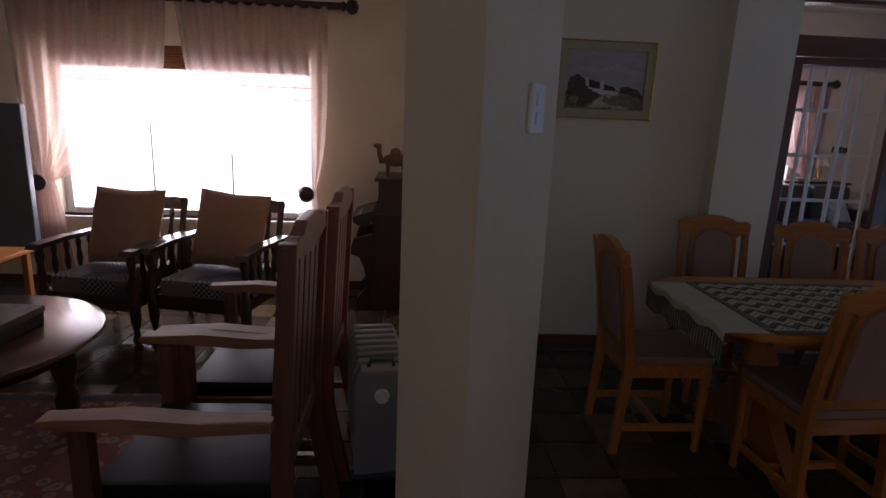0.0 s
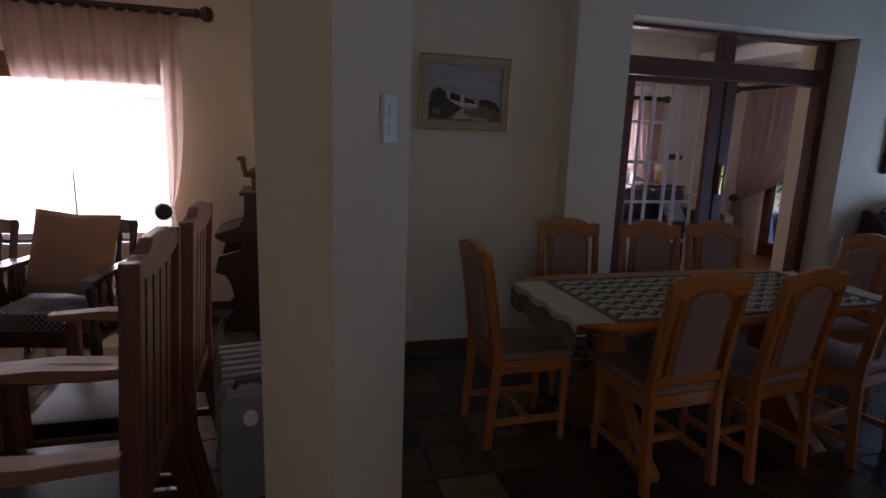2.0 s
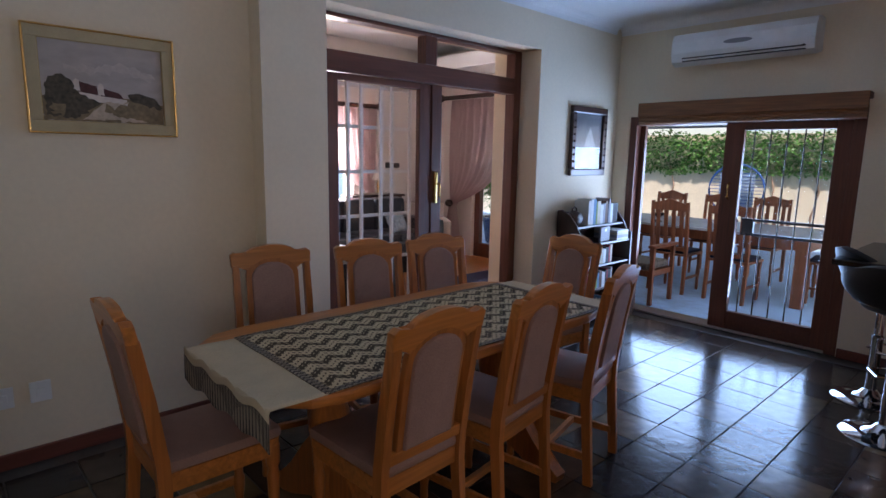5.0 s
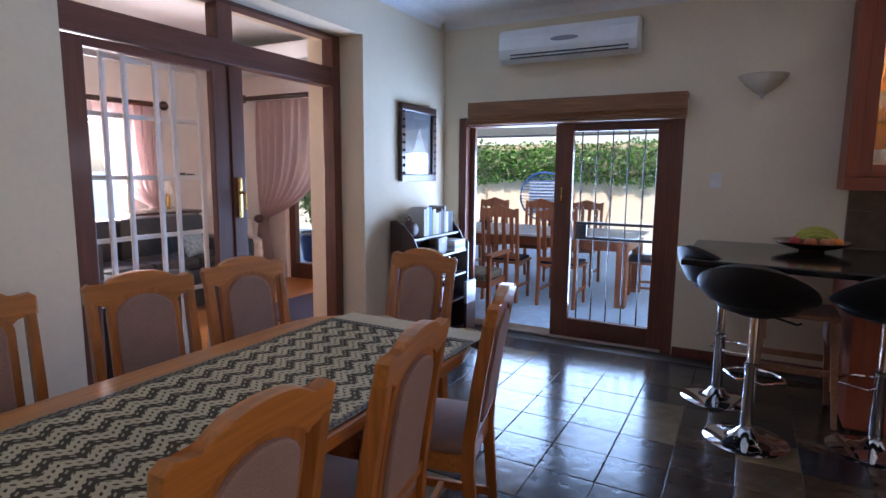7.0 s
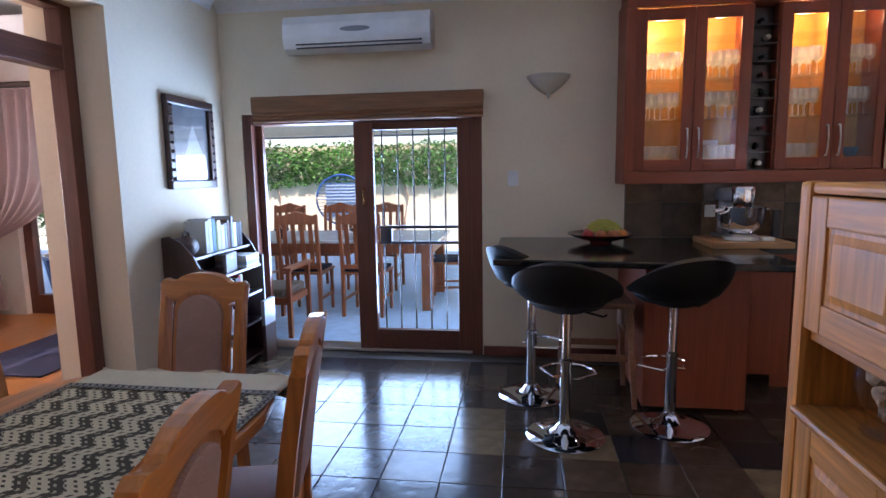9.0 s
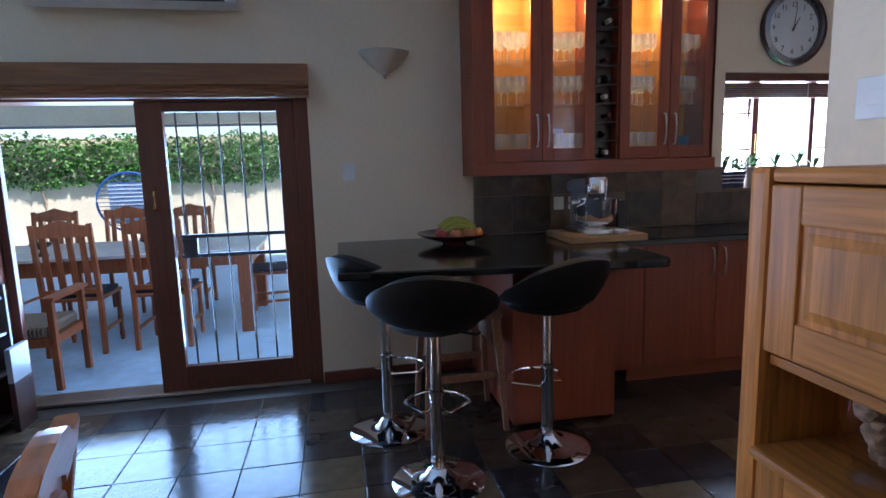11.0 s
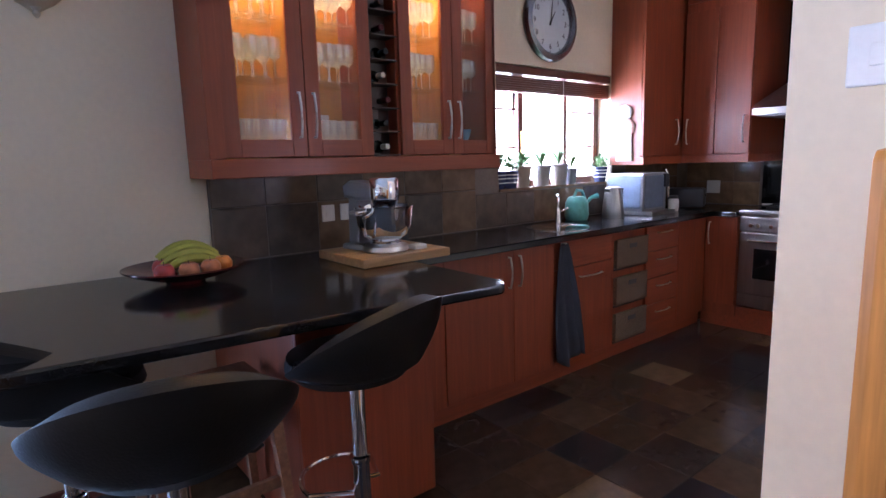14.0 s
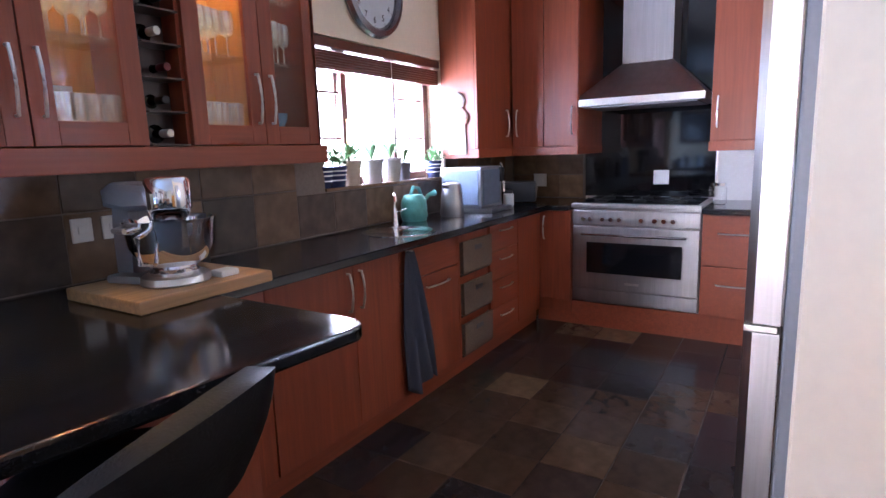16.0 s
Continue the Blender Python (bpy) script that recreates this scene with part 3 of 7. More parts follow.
def switch(at, rz, w=0.075, h=0.115, n=2, label="white plastic light switch plate on the wall"):
    s = thing("light_switch", label, "light switch", at, rz)
    part("plate", B(-w / 2, w / 2, -0.012, 0, -h / 2, h / 2, bevel=0.004), PLASTIC, s)
    for k in range(n):
        z = (k - (n - 1) / 2) * h / (n + 0.6)
        part("rocker", B(-w * 0.22, w * 0.22, -0.017, -0.01, z - h / (n + 1) * 0.36, z + h / (n + 1) * 0.36, bevel=0.002), PLASTIC, s)
    return s


switch((7.4, 2.217, 1.36), -90, 0.078, 0.11)
switch((2.131, 2.555, 1.542), 50, 0.078, 0.135)
switch((5.06, 0.893, 1.53), 180, 0.13, 0.11, 1)
for x in (2.50, 2.645):
    s = switch((x, 4.605, 0.345), 0, 0.085, 0.1, 1, "white plastic wall socket above the skirting")
    s.name, s["category"] = "wall_socket", "socket"

ac = thing("air_conditioner", "white wall-mounted split air conditioner above the patio door", "air conditioner", (7.4, 3.325, 2.28))
bm = bmesh.new()
prism(bm, [(0, 0.03), (-0.12, 0.0), (-0.19, 0.03), (-0.21, 0.1), (-0.205, 0.2), (-0.18, 0.255), (-0.12, 0.27), (0, 0.27)], -0.54, 0.54, "xz", 0.006)
part("body", bm, PLASTIC, ac)
for z, x in ((0.028, -0.196), (0.052, -0.203)):
    part("vent_slot", B(x - 0.004, x + 0.01, -0.48, 0.44, z, z + 0.009), DARKPLASTIC, ac, "dark air outlet slot")
bm = bmesh.new()
prism(bm, arc(0, 0.15, 0.11, 0.018, 0, 360, 24)[:-1], -0.2125, -0.204, "yz", 0.002)
part("badge", bm, GREYPLASTIC, ac, "grey oval badge")
part("indicator", B(-0.212, -0.204, -0.475, -0.465, 0.055, 0.065), DARKPLASTIC, ac)

sc = thing("wall_sconce", "grey half-bowl plaster uplighter on the wall, unlit", "wall lamp", (7.4, 1.966, 1.947))
bm = bmesh.new()
prof = [(0.012, 0.0), (0.03, 0.012), (0.06, 0.03), (0.11, 0.075), (0.145, 0.118), (0.156, 0.138), (0.15, 0.142), (0.1, 0.09)]
rings = [[bm.verts.new((-r * 0.85 * math.sin(math.pi * k / 16), r * math.cos(math.pi * k / 16), z)) for k in range(17)] for r, z in prof]
for p, q in zip(rings, rings[1:]):
    for k in range(16):
        bm.faces.new((p[k], p[k + 1], q[k + 1], q[k]))
part("bowl", bm, material("plaster_bowl", (0.6, 0.53, 0.42), 0.7, scale=30, vary=0.06, bump=0.1), sc, smooth=True)
part("finial", lathe(bmesh.new(), [(0.004, -0.025), (0.014, -0.012), (0.01, 0.0), (0.018, 0.012)], (-0.025, 0, 0), 12), NICKEL, sc, smooth=True)

# ---- dining room ----
def lean(bm):
    """Bend the back of a chair away from its seat."""
    for v in bm.verts:
        if v.co.z > 0.5:
            v.co.z = 0.5 + (v.co.z - 0.5) * 0.965
        if v.co.z > 0.45:
            v.co.y -= 0.085 * ((v.co.z - 0.45) / 0.57) ** 1.3
    return bm


def turned_leg(x, y, h):
    return lathe(bmesh.new(), [(0.016, 0.0), (0.02, 0.015), (0.017, 0.05), (0.024, 0.1), (0.024, 0.14), (0.018, 0.155), (0.02, 0.2), (0.025, h - 0.12), (0.019, h - 0.09), (0.027, h - 0.07), (0.027, h)], (x, y, 0), 10)


def dining_chair(at, rz):
    c = thing("dining_chair", "golden oak dining chair with arched back and rose upholstery", "chair", at, rz, "chairs round the dining table")
    part("seat", B(-0.215, 0.215, -0.2, 0.215, 0.45, 0.492, bevel=0.018), SEATCLOTH, c, "dusty rose upholstered seat", True)
    bm = bmesh.new()
    for lim in ((-0.2, 0.2, 0.185, 0.207, 0.385, 0.45), (-0.2, 0.2, -0.197, -0.175, 0.385, 0.45), (-0.213, -0.191, -0.19, 0.2, 0.385, 0.45), (0.191, 0.213, -0.19, 0.2, 0.385, 0.45)):
        box(bm, *lim, bevel=0.003)
    part("seat_frame", bm, OAK_X, c)
    for s in (-1, 1):
        part("front_leg", turned_leg(s * 0.19, 0.185, 0.42), OAK, c, smooth=True)
        bm = bmesh.new()
        prism(bm, [(-0.245, 0.0), (-0.205, 0.0), (-0.172, 0.4), (-0.172, 0.5), (-0.172, 0.72), (-0.172, 0.93), (-0.215, 0.93), (-0.215, 0.72), (-0.215, 0.5), (-0.215, 0.4)], s * 0.21 - 0.019, s * 0.21 + 0.019, "yz", 0.006)
        part("back_post", lean(bm), OAK, c)
        part("stretcher", B(s * 0.195 - 0.011, s * 0.195 + 0.011, -0.21, 0.185, 0.11, 0.145, bevel=0.004), OAK_X, c)
    part("stretcher", B(-0.185, 0.185, -0.02, 0.005, 0.112, 0.142, bevel=0.004), OAK_X, c)
    # crest with shoulders and a raised arch
    top = [(-0.235, 0.925), (-0.238, 0.985), (-0.215, 1.0), (-0.175, 0.985)] + arc(0, 0.985, 0.15, 0.045, 180, 0, 10) + [(0.175, 0.985), (0.215, 1.0), (0.238, 0.985), (0.235, 0.925), (0.18, 0.925)] + arc(0, 0.9, 0.15, 0.06, 0, 180, 10) + [(-0.18, 0.925)]
    bm = bmesh.new()
    prism(bm, top, -0.214, -0.176, "xz", 0.007)
    part("crest", lean(bm), OAK_X, c)
    wood_edge = [(-0.155, 0.52), (0.155, 0.52)] + arc(0, 0.88, 0.155, 0.085, 0, 180, 10)
    bm = bmesh.new()
    prism(bm, wood_edge, -0.207, -0.183, "xz", 0.004)
    bmesh.ops.subdivide_edges(bm, edges=[e for e in bm.edges if abs(e.verts[0].co.z - e.verts[1].co.z) > 0.3], cuts=4, use_grid_fill=False)
    part("splat", lean(bm), OAK, c)
    pad = [(-0.125, 0.545), (0.125, 0.545)] + arc(0, 0.86, 0.125, 0.08, 0, 180, 10)
    bm = bmesh.new()
    prism(bm, pad, -0.222, -0.168, "xz", 0.01)
    bmesh.ops.subdivide_edges(bm, edges=[e for e in bm.edges if abs(e.verts[0].co.z - e.verts[1].co.z) > 0.25], cuts=4, use_grid_fill=False)
    part("back_pad", lean(bm), SEATCLOTH, c, "dusty rose upholstered back panel")
    part("lower_rail", lean(B(-0.195, 0.195, -0.21, -0.182, 0.5, 0.545, bevel=0.005)), OAK_X, c)
    for ob in c.children:
        for v in ob.data.vertices:
            v.co.x *= 0.86
    return c


first = dining_chair((3.48, 3.0, 0), 3)
for x, y, rz in ((4.0, 3.0, 8), (4.57, 3.0, 13), (3.57, 3.92, 168), (4.1, 3.8, 168), (4.58, 3.75, 170), (3.0, 3.46, -90), (5.03, 3.49, 82)):
    copy_thing(first, pose(x, y, 0, 0, 0, rz))

table = thing("dining_table", "golden oak dining table with rounded corners on trestle feet", "table", (3.89, 3.265, 0))
hx, hy = 0.905, 0.42
outline = [(-hx, -0.2), (-hx + 0.03, -0.29), (-hx + 0.13, -hy + 0.03), (-hx + 0.26, -hy), (hx - 0.26, -hy), (hx - 0.13, -hy + 0.03), (hx - 0.03, -0.29), (hx, -0.2),
           (hx, 0.2), (hx - 0.03, 0.29), (hx - 0.13, hy - 0.03), (hx - 0.26, hy), (-hx + 0.26, hy), (-hx + 0.13, hy - 0.03), (-hx + 0.03, 0.29), (-hx, 0.2)]
bm = bmesh.new()
prism(bm, outline, 0.728, 0.768, "xy", 0.013)
part("tabletop", bm, OAK_X, table, "polished oak top")
part("apron", B(-0.62, 0.62, -0.27, 0.27, 0.65, 0.728, bevel=0.01), OAK_X, table)
for x in (-0.48, 0.48):
    bm = lathe(bmesh.new(), [(0.06, 0.1), (0.075, 0.14), (0.055, 0.2), (0.07, 0.34), (0.085, 0.46), (0.06, 0.56), (0.075, 0.6), (0.1, 0.65)], (x, 0, 0), 16)
    part("column", bm, OAK, table, smooth=True)
    for s in (-1, 1):
        bm = bmesh.new()
        prism(bm, [(0.0, 0.12), (s * 0.12, 0.1), (s * 0.26, 0.03), (s * 0.36, 0.0), (s * 0.42, 0.0), (s * 0.43, 0.04), (s * 0.36, 0.08), (s * 0.26, 0.17), (s * 0.16, 0.3), (s * 0.05, 0.42), (0.0, 0.42)], x - 0.035, x + 0.035, "yz", 0.008)
        part("foot", bm, OAK, table)
part("stretcher", B(-0.44, 0.44, -0.03, 0.03, 0.2, 0.27, bevel=0.006), OAK_X, table)


def pattern_cloth(name, dark, light, cell):
    """Woven zigzag of pale leaves on a dark ground."""
    m = material(name, light, 0.92, scale=240, vary=0.12, bump=0.4)
    n, l = m.node_tree.nodes, m.node_tree.links
    tc, sp = n.new("ShaderNodeTexCoord"), n.new("ShaderNodeSeparateXYZ")
    l.new(tc.outputs["Object"], sp.inputs[0])

    def op(kind, a, b=None, c=None):
        node = n.new("ShaderNodeMath")
        node.operation = kind
        for k, v in enumerate((a, b, c)):
            if v is None:
                continue
            if isinstance(v, (int, float)):
                node.inputs[k].default_value = v
            else:
                l.new(v, node.inputs[k])
        return node.outputs[0]
    zig = op("PINGPONG", sp.outputs["X"], cell * 0.55)
    row = op("FRACT", op("DIVIDE", op("ADD", sp.outputs["Y"], op("MULTIPLY", zig, 0.9)), cell))
    stripe = op("GREATER_THAN", row, 0.4)
    dots = op("MULTIPLY", op("LESS_THAN", op("PINGPONG", op("SUBTRACT", row, 0.4), 0.15), 0.06), op("LESS_THAN", op("FRACT", op("DIVIDE", sp.outputs["X"], cell * 0.2)), 0.5))
    petals = op("MULTIPLY", op("LESS_THAN", op("PINGPONG", row, 0.13), 0.045), op("LESS_THAN", op("FRACT", op("DIVIDE", sp.outputs["X"], cell * 0.27)), 0.45))
    mask = op("MAXIMUM", op("MULTIPLY", stripe, op("SUBTRACT", 1.0, dots)), op("MULTIPLY", petals, 0.7))
    mix = n.new("ShaderNodeMix")
    mix.data_type = "RGBA"
    l.new(mask, mix.inputs[0])
    mix.inputs[6].default_value, mix.inputs[7].default_value = (*dark, 1), (*light, 1)
    for node in n:
        if node.bl_idname == "ShaderNodeVectorMath":
            l.new(mix.outputs[2], node.inputs[0])
    return m


ZIG = pattern_cloth("zigzag_weave", (0.065, 0.048, 0.026), (0.62, 0.52, 0.33), 0.084)
BORDER = pattern_cloth("border_weave", (0.035, 0.03, 0.03), (0.3, 0.26, 0.2), 0.022)
runner = thing("table_runner", "cream table runner with dark zigzag pattern and fringed ends", "table runner", (3.89, 3.2, 0.771))


def cloth(name, x0, x1, mat, y0=-0.338, y1=0.338, hang=False, lift=0.0):
    def fn(u, v):
        x = x0 + (x1 - x0) * u
        y = y0 + (y1 - y0) * v
        z = lift + 0.0012 * math.sin(x * 23 + y * 9)
        edge = hx + 0.012
        if abs(x) > edge:
            over = abs(x) - edge
            z -= over * 0.95 + 0.01 * math.sin(y * 31)
            x = math.copysign(edge + 0.02 * over + 0.012 * over * math.sin(y * 24), x)
        return (x, y, z)
    return thick(part(name, sheet(bmesh.new(), fn, 40, 24), mat, runner, smooth=True), 0.003)


cloth("zigzag_panel", -0.725, 0.77, ZIG)
cloth("cream_band", -0.945, -0.725, CREAM)
cloth("cream_band", 0.77, 0.93, CREAM)
cloth("hanging_border", -1.04, -0.945, BORDER)
cloth("hanging_border", 0.93, 1.0, BORDER)
for y in (-0.33, 0.33):
    cloth("edge_border", -0.725, 0.77, BORDER, y - 0.012, y + 0.012, lift=0.0035)
cloth("edge_border", -0.735, -0.705, BORDER, lift=0.004)
cloth("edge_border", 0.75, 0.78, BORDER, lift=0.004)

# bookcase in the corner
bc = thing("bookcase", "small dark wooden open bookcase beside the patio door", "bookcase", (6.865, 4.29, 0))
side = [(-0.15, 0), (0.15, 0), (0.15, 1.02), (0.1, 1.03), (0.02, 0.99), (-0.06, 0.9), (-0.1, 0.82), (-0.15, 0.8)]
for x in (-0.4, 0.38):
    bm = bmesh.new()
    prism(bm, side, x, x + 0.02, "yz", 0.004)
    part("side", bm, DARK, bc)
for z in (0.04, 0.3, 0.52, 0.72, 0.87):
    part("shelf", B(-0.38, 0.38, -0.14 if z < 0.8 else -0.06, 0.14, z, z + 0.018, bevel=0.003), DARK_X, bc)
part("back", B(-0.38, 0.38, 0.14, 0.15, 0.04, 1.0), DARK, bc)
rnd = random.Random(5)
SPINES = [material("book_cloth_" + n, c, 0.7, scale=90, vary=0.12, bump=0.1) for n, c in (("white", (0.6, 0.6, 0.58)), ("green", (0.25, 0.32, 0.08)), ("blue", (0.12, 0.25, 0.4)), ("grey", (0.3, 0.3, 0.32)), ("brown", (0.15, 0.08, 0.05)), ("red", (0.4, 0.06, 0.06)), ("black", (0.03, 0.03, 0.035)), ("cream", (0.55, 0.48, 0.34)))]
PAPER = material("paper", (0.7, 0.67, 0.6), 0.9, scale=200, vary=0.1, bump=0.2, stretch=(1, 30, 1))


def book(at, w, d, h, mat, flat=False, rz=0):
    b = thing("book", "closed hardback book with a " + mat.name.split("_")[-1].split(".")[0] + " cover on the shelf", "book", at, rz, "books in the bookcase")
    if flat:
        part("cover", B(-w / 2, w / 2, -d / 2, d / 2, 0, h, bevel=0.002), mat, b)
    else:
        bm = bmesh.new()
        box(bm, -w / 2, -w / 2 + 0.003, -d / 2, d / 2, 0, h)
        box(bm, w / 2 - 0.003, w / 2, -d / 2, d / 2, 0, h)
        box(bm, -w / 2, w / 2, -d / 2, -d / 2 + 0.003, 0, h)
        part("cover", bm, mat, b)
        part("pages", B(-w / 2 + 0.003, w / 2 - 0.003, -d / 2 + 0.003, d / 2 - 0.006, 0.003, h - 0.004), PAPER, b)
    return b


x = 6.69
for k in range(13):
    w = rnd.uniform(0.018, 0.05)
    h = rnd.uniform(0.17, 0.235)
    book((x + w / 2, 4.34, 0.888), w, 0.15, h, SPINES[[0, 0, 2, 1, 7, 0, 3, 4, 6, 3, 0, 6, 6][k]])
    x += w + 0.002
    if x > 7.19:
        break
z = 0.738
for k in range(4):
    h = rnd.uniform(0.018, 0.03)
    book((7.12, 4.28, z), 0.2, 0.25, h, SPINES[[0, 3, 7, 0][k]], True)
    z += h
for z0, x0, n in ((0.538, 6.5, 13), (0.318, 6.5, 14), (0.058, 6.5, 12)):
    x = x0
    for k in range(n):
        w, h = rnd.uniform(0.02, 0.05), rnd.uniform(0.13, 0.17)
        if x + w > 7.23:
            break
        book((x + w / 2, 4.27, z0), w, 0.2, h, rnd.choice(SPINES))
        x += w + 0.002
bag = thing("brown_bag", "crumpled dark brown leather bag on top of the bookcase", "bag", (6.58, 4.34, 0.888))
bm = bmesh.new()
bmesh.ops.create_icosphere(bm, subdivisions=3, radius=0.09)
for v in bm.verts:
    v.co = Vector((v.co.x * 1.0, v.co.y * 0.75, max(-0.055, v.co.z * 0.85))) * (1 + 0.16 * noise.noise(v.co * 25))
    v.co.z += 0.058
part("body", bm, material("brown_leather", (0.06, 0.03, 0.02), 0.5, scale=60, vary=0.3, bump=0.4), bag, smooth=True)
part("handle", tube(bmesh.new(), [(-0.04, 0, 0.11), (-0.03, 0, 0.15), (0.0, 0, 0.165), (0.03, 0, 0.15), (0.04, 0, 0.11)], 0.007), DARK, bag, smooth=True)
fold = thing("document_folder", "grey document folder leaning on the middle shelf", "folder", (6.87, 4.2, 0.738), 8)
part("cover", B(-0.1, 0.1, -0.012, 0.012, 0.0, 0.13, bevel=0.003), SPINES[3], fold)
part("label_plate", B(-0.02, 0.02, -0.0145, -0.012, 0.09, 0.115), PLASTIC, fold)
cd = thing("magazine_rack", "pale grey card magazine holder beside the bookcase", "magazine holder", (7.19, 4.13, 0.0), 0)
part("box", B(-0.1, 0.08, -0.06, -0.03, 0.28, 0.47, bevel=0.004), GREYPLASTIC, cd)
part("stand", B(-0.1, 0.08, -0.06, -0.03, 0.0, 0.28, bevel=0.004), DARK, cd)

# pine dresser against the partition
dr = thing("pine_dresser", "varnished pine dresser with panelled doors and an open niche", "dresser", (4.965, 1.35, 0))
W = 1.55
for x0, x1 in ((-0.062, 0.0), (-W, -W + 0.062)):
    part("side_panel", B(x0 + 0.008, x1 - 0.008, -0.45, -0.05, 0.0, 1.355, bevel=0.006), PINE, dr)
    part("post", B(x0, x1, -0.055, 0.0, 0.0, 1.362, bevel=0.016), PINE, dr, "rounded corner post")
part("back_panel", B(-W + 0.045, -0.054, -0.45, -0.435, 0.05, 1.33), PINE, dr)
part("top", B(-W + 0.054, -0.054, -0.435, -0.04, 1.335, 1.358, bevel=0.004), PINE_X, dr)
part("top_moulding", B(-W + 0.062, -0.062, -0.04, -0.006, 1.326, 1.36, bevel=0.013), PINE_X, dr, "rounded top rail")
part("shelf", B(-W + 0.054, -0.054, -0.435, -0.03, 0.9, 0.925, bevel=0.004), PINE_X, dr)
part("shelf", B(-W + 0.062, -0.062, -0.435, 0.018, 0.675, 0.702, bevel=0.011), PINE_X, dr, "rounded lower shelf edge")
part("plinth", B(-W + 0.054, -0.054, -0.42, -0.02, 0.0, 0.07), PINE_X, dr)


def panel_door(parent, x0, x1, z0, z1, y):
    d = part("door", B(x0, x1, y - 0.02, y - 0.008, z0, z1), PINE, parent, "framed pine door")
    for lim, m in (((x0, x0 + 0.085, y - 0.022, y, z0, z1), PINE), ((x1 - 0.085, x1, y - 0.022, y, z0, z1), PINE), ((x0 + 0.085, x1 - 0.085, y - 0.022, y, z1 - 0.085, z1), PINE_X), ((x0 + 0.085, x1 - 0.085, y - 0.022, y, z0, z0 + 0.085), PINE_X)):
        part("rail", B(*lim, bevel=0.006), m, d)
    rb = bmesh.new()
    rings = []
    for inset, dy in ((0.08, -0.014), (0.086, -0.012), (0.12, -0.002), (0.122, -0.001)):
        rings.append([rb.verts.new((u, y + dy, v)) for u, v in ((x0 + inset, z0 + inset), (x1 - inset, z0 + inset), (x1 - inset, z1 - inset), (x0 + inset, z1 - inset))])
    for p_, q_ in zip(rings, rings[1:]):
        for k in range(4):
            rb.faces.new((p_[k], p_[(k + 1) % 4], q_[(k + 1) % 4], q_[k]))
    rb.faces.new(rings[-1])
    part("raised_panel", rb, PINE, d, "bevelled raised panel")
    return d


for k in range(3):
    x1 = -0.066 - k * 0.475
    panel_door(dr, x1 - 0.472, x1, 0.938, 1.322, -0.004)
    panel_door(dr, x1 - 0.472, x1, 0.085, 0.668, -0.004)
vase = thing("glass_vase", "clear glass vase filled with pine cones and dried bark", "vase", (4.7, 1.22, 0.702))
part("glass", lathe(bmesh.new(), [(0.055, 0.0), (0.06, 0.01), (0.045, 0.03), (0.055, 0.06), (0.08, 0.12), (0.085, 0.19), (0.08, 0.19)], (0, 0, 0), 20), CRYSTAL, vase, smooth=True)
BARK = material("dried_bark", (0.3, 0.2, 0.13), 0.8, scale=50, vary=0.4, bump=0.5, rand=0.4)
rnd = random.Random(9)
for k in range(26):
    a, r, z = rnd.uniform(0, 6.28), rnd.uniform(0, 0.05), 0.06 + k * 0.0065
    bm = bmesh.new()
    bmesh.ops.create_icosphere(bm, subdivisions=2, radius=rnd.uniform(0.018, 0.03))
    for v in bm.verts:
        v.co *= 1 + 0.35 * noise.noise(v.co * 90 + Vector((k, 0, 0)))
        v.co = Vector((r * math.cos(a) + v.co.x, r * math.sin(a) + v.co.y, z + v.co.z))
    part("cone", bm, BARK, vase)
card = thing("blue_box", "small dark blue card box standing on the dresser", "box", (4.6, 1.15, 1.358), 10)
part("carton", B(-0.05, 0.05, -0.03, 0.03, 0.0, 0.13, bevel=0.003), material("blue_card", (0.03, 0.08, 0.16), 0.5, scale=20, vary=0.3, bump=0.0), card)
part("label_panel", B(-0.035, 0.035, 0.03, 0.0315, 0.02, 0.05), PAPER, card)

# ---- kitchen ----
FX = 6.88


def bow_handle(parent, a, b, out, r=0.0055):
    """A bowed bar handle between two points."""
    a, b, out = Vector(a), Vector(b), Vector(out)
    pts = [a] + [a.lerp(b, k / 8) + out * (0.55 + 0.45 * math.sin(math.pi * k / 8)) for k in range(9)] + [b]
    return part("handle", tube(bmesh.new(), pts, r, 8), NICKEL, parent, "satin nickel bow handle", True)


counter = thing("worktop", "polished black granite worktop with rounded peninsula end", "worktop")
tip = arc(6.21, 0.815, 0.062, 0.065, 180, 270, 6)
run_outline = [(7.397, 2.31), (6.30, 2.315)] + tip + [(6.81, 0.75), (6.81, -2.16), (6.64, -2.16), (6.64, -2.815), (7.397, -2.815)]
bm = bmesh.new()
prism(bm, run_outline, 0.882, 0.92, "xy", 0.008)
part("slab", bm, GRANITE, counter)
part("slab", B(5.3, 5.742, -2.815, -2.16, 0.882, 0.92, bevel=0.006), GRANITE, counter)


def base_unit(name, label, y0, y1):
    u = thing(name, label, "kitchen cabinet", (FX, 0, 0), 0, "base cabinets")
    part("body", B(0.022, 0.5, y0 + 0.001, y1 - 0.001, 0.1, 0.88), REDWOOD, u)
    part("plinth", B(0.035, 0.05, y0, y1, 0.0, 0.1), REDWOOD_H, u)
    return u


u = base_unit("double_door_cabinet", "cherry-red base cabinet with two doors", -0.363, 0.56)
for y0, y1, hy_ in ((-0.363, -0.02, -0.06), (-0.02, 0.474, 0.02)):
    d = part("door", B(0.0, 0.02, y0 + 0.002, y1 - 0.002, 0.105, 0.875, bevel=0.003), REDWOOD, u)
    bow_handle(d, (0, hy_, 0.66), (0, hy_, 0.83), (-0.03, 0, 0))
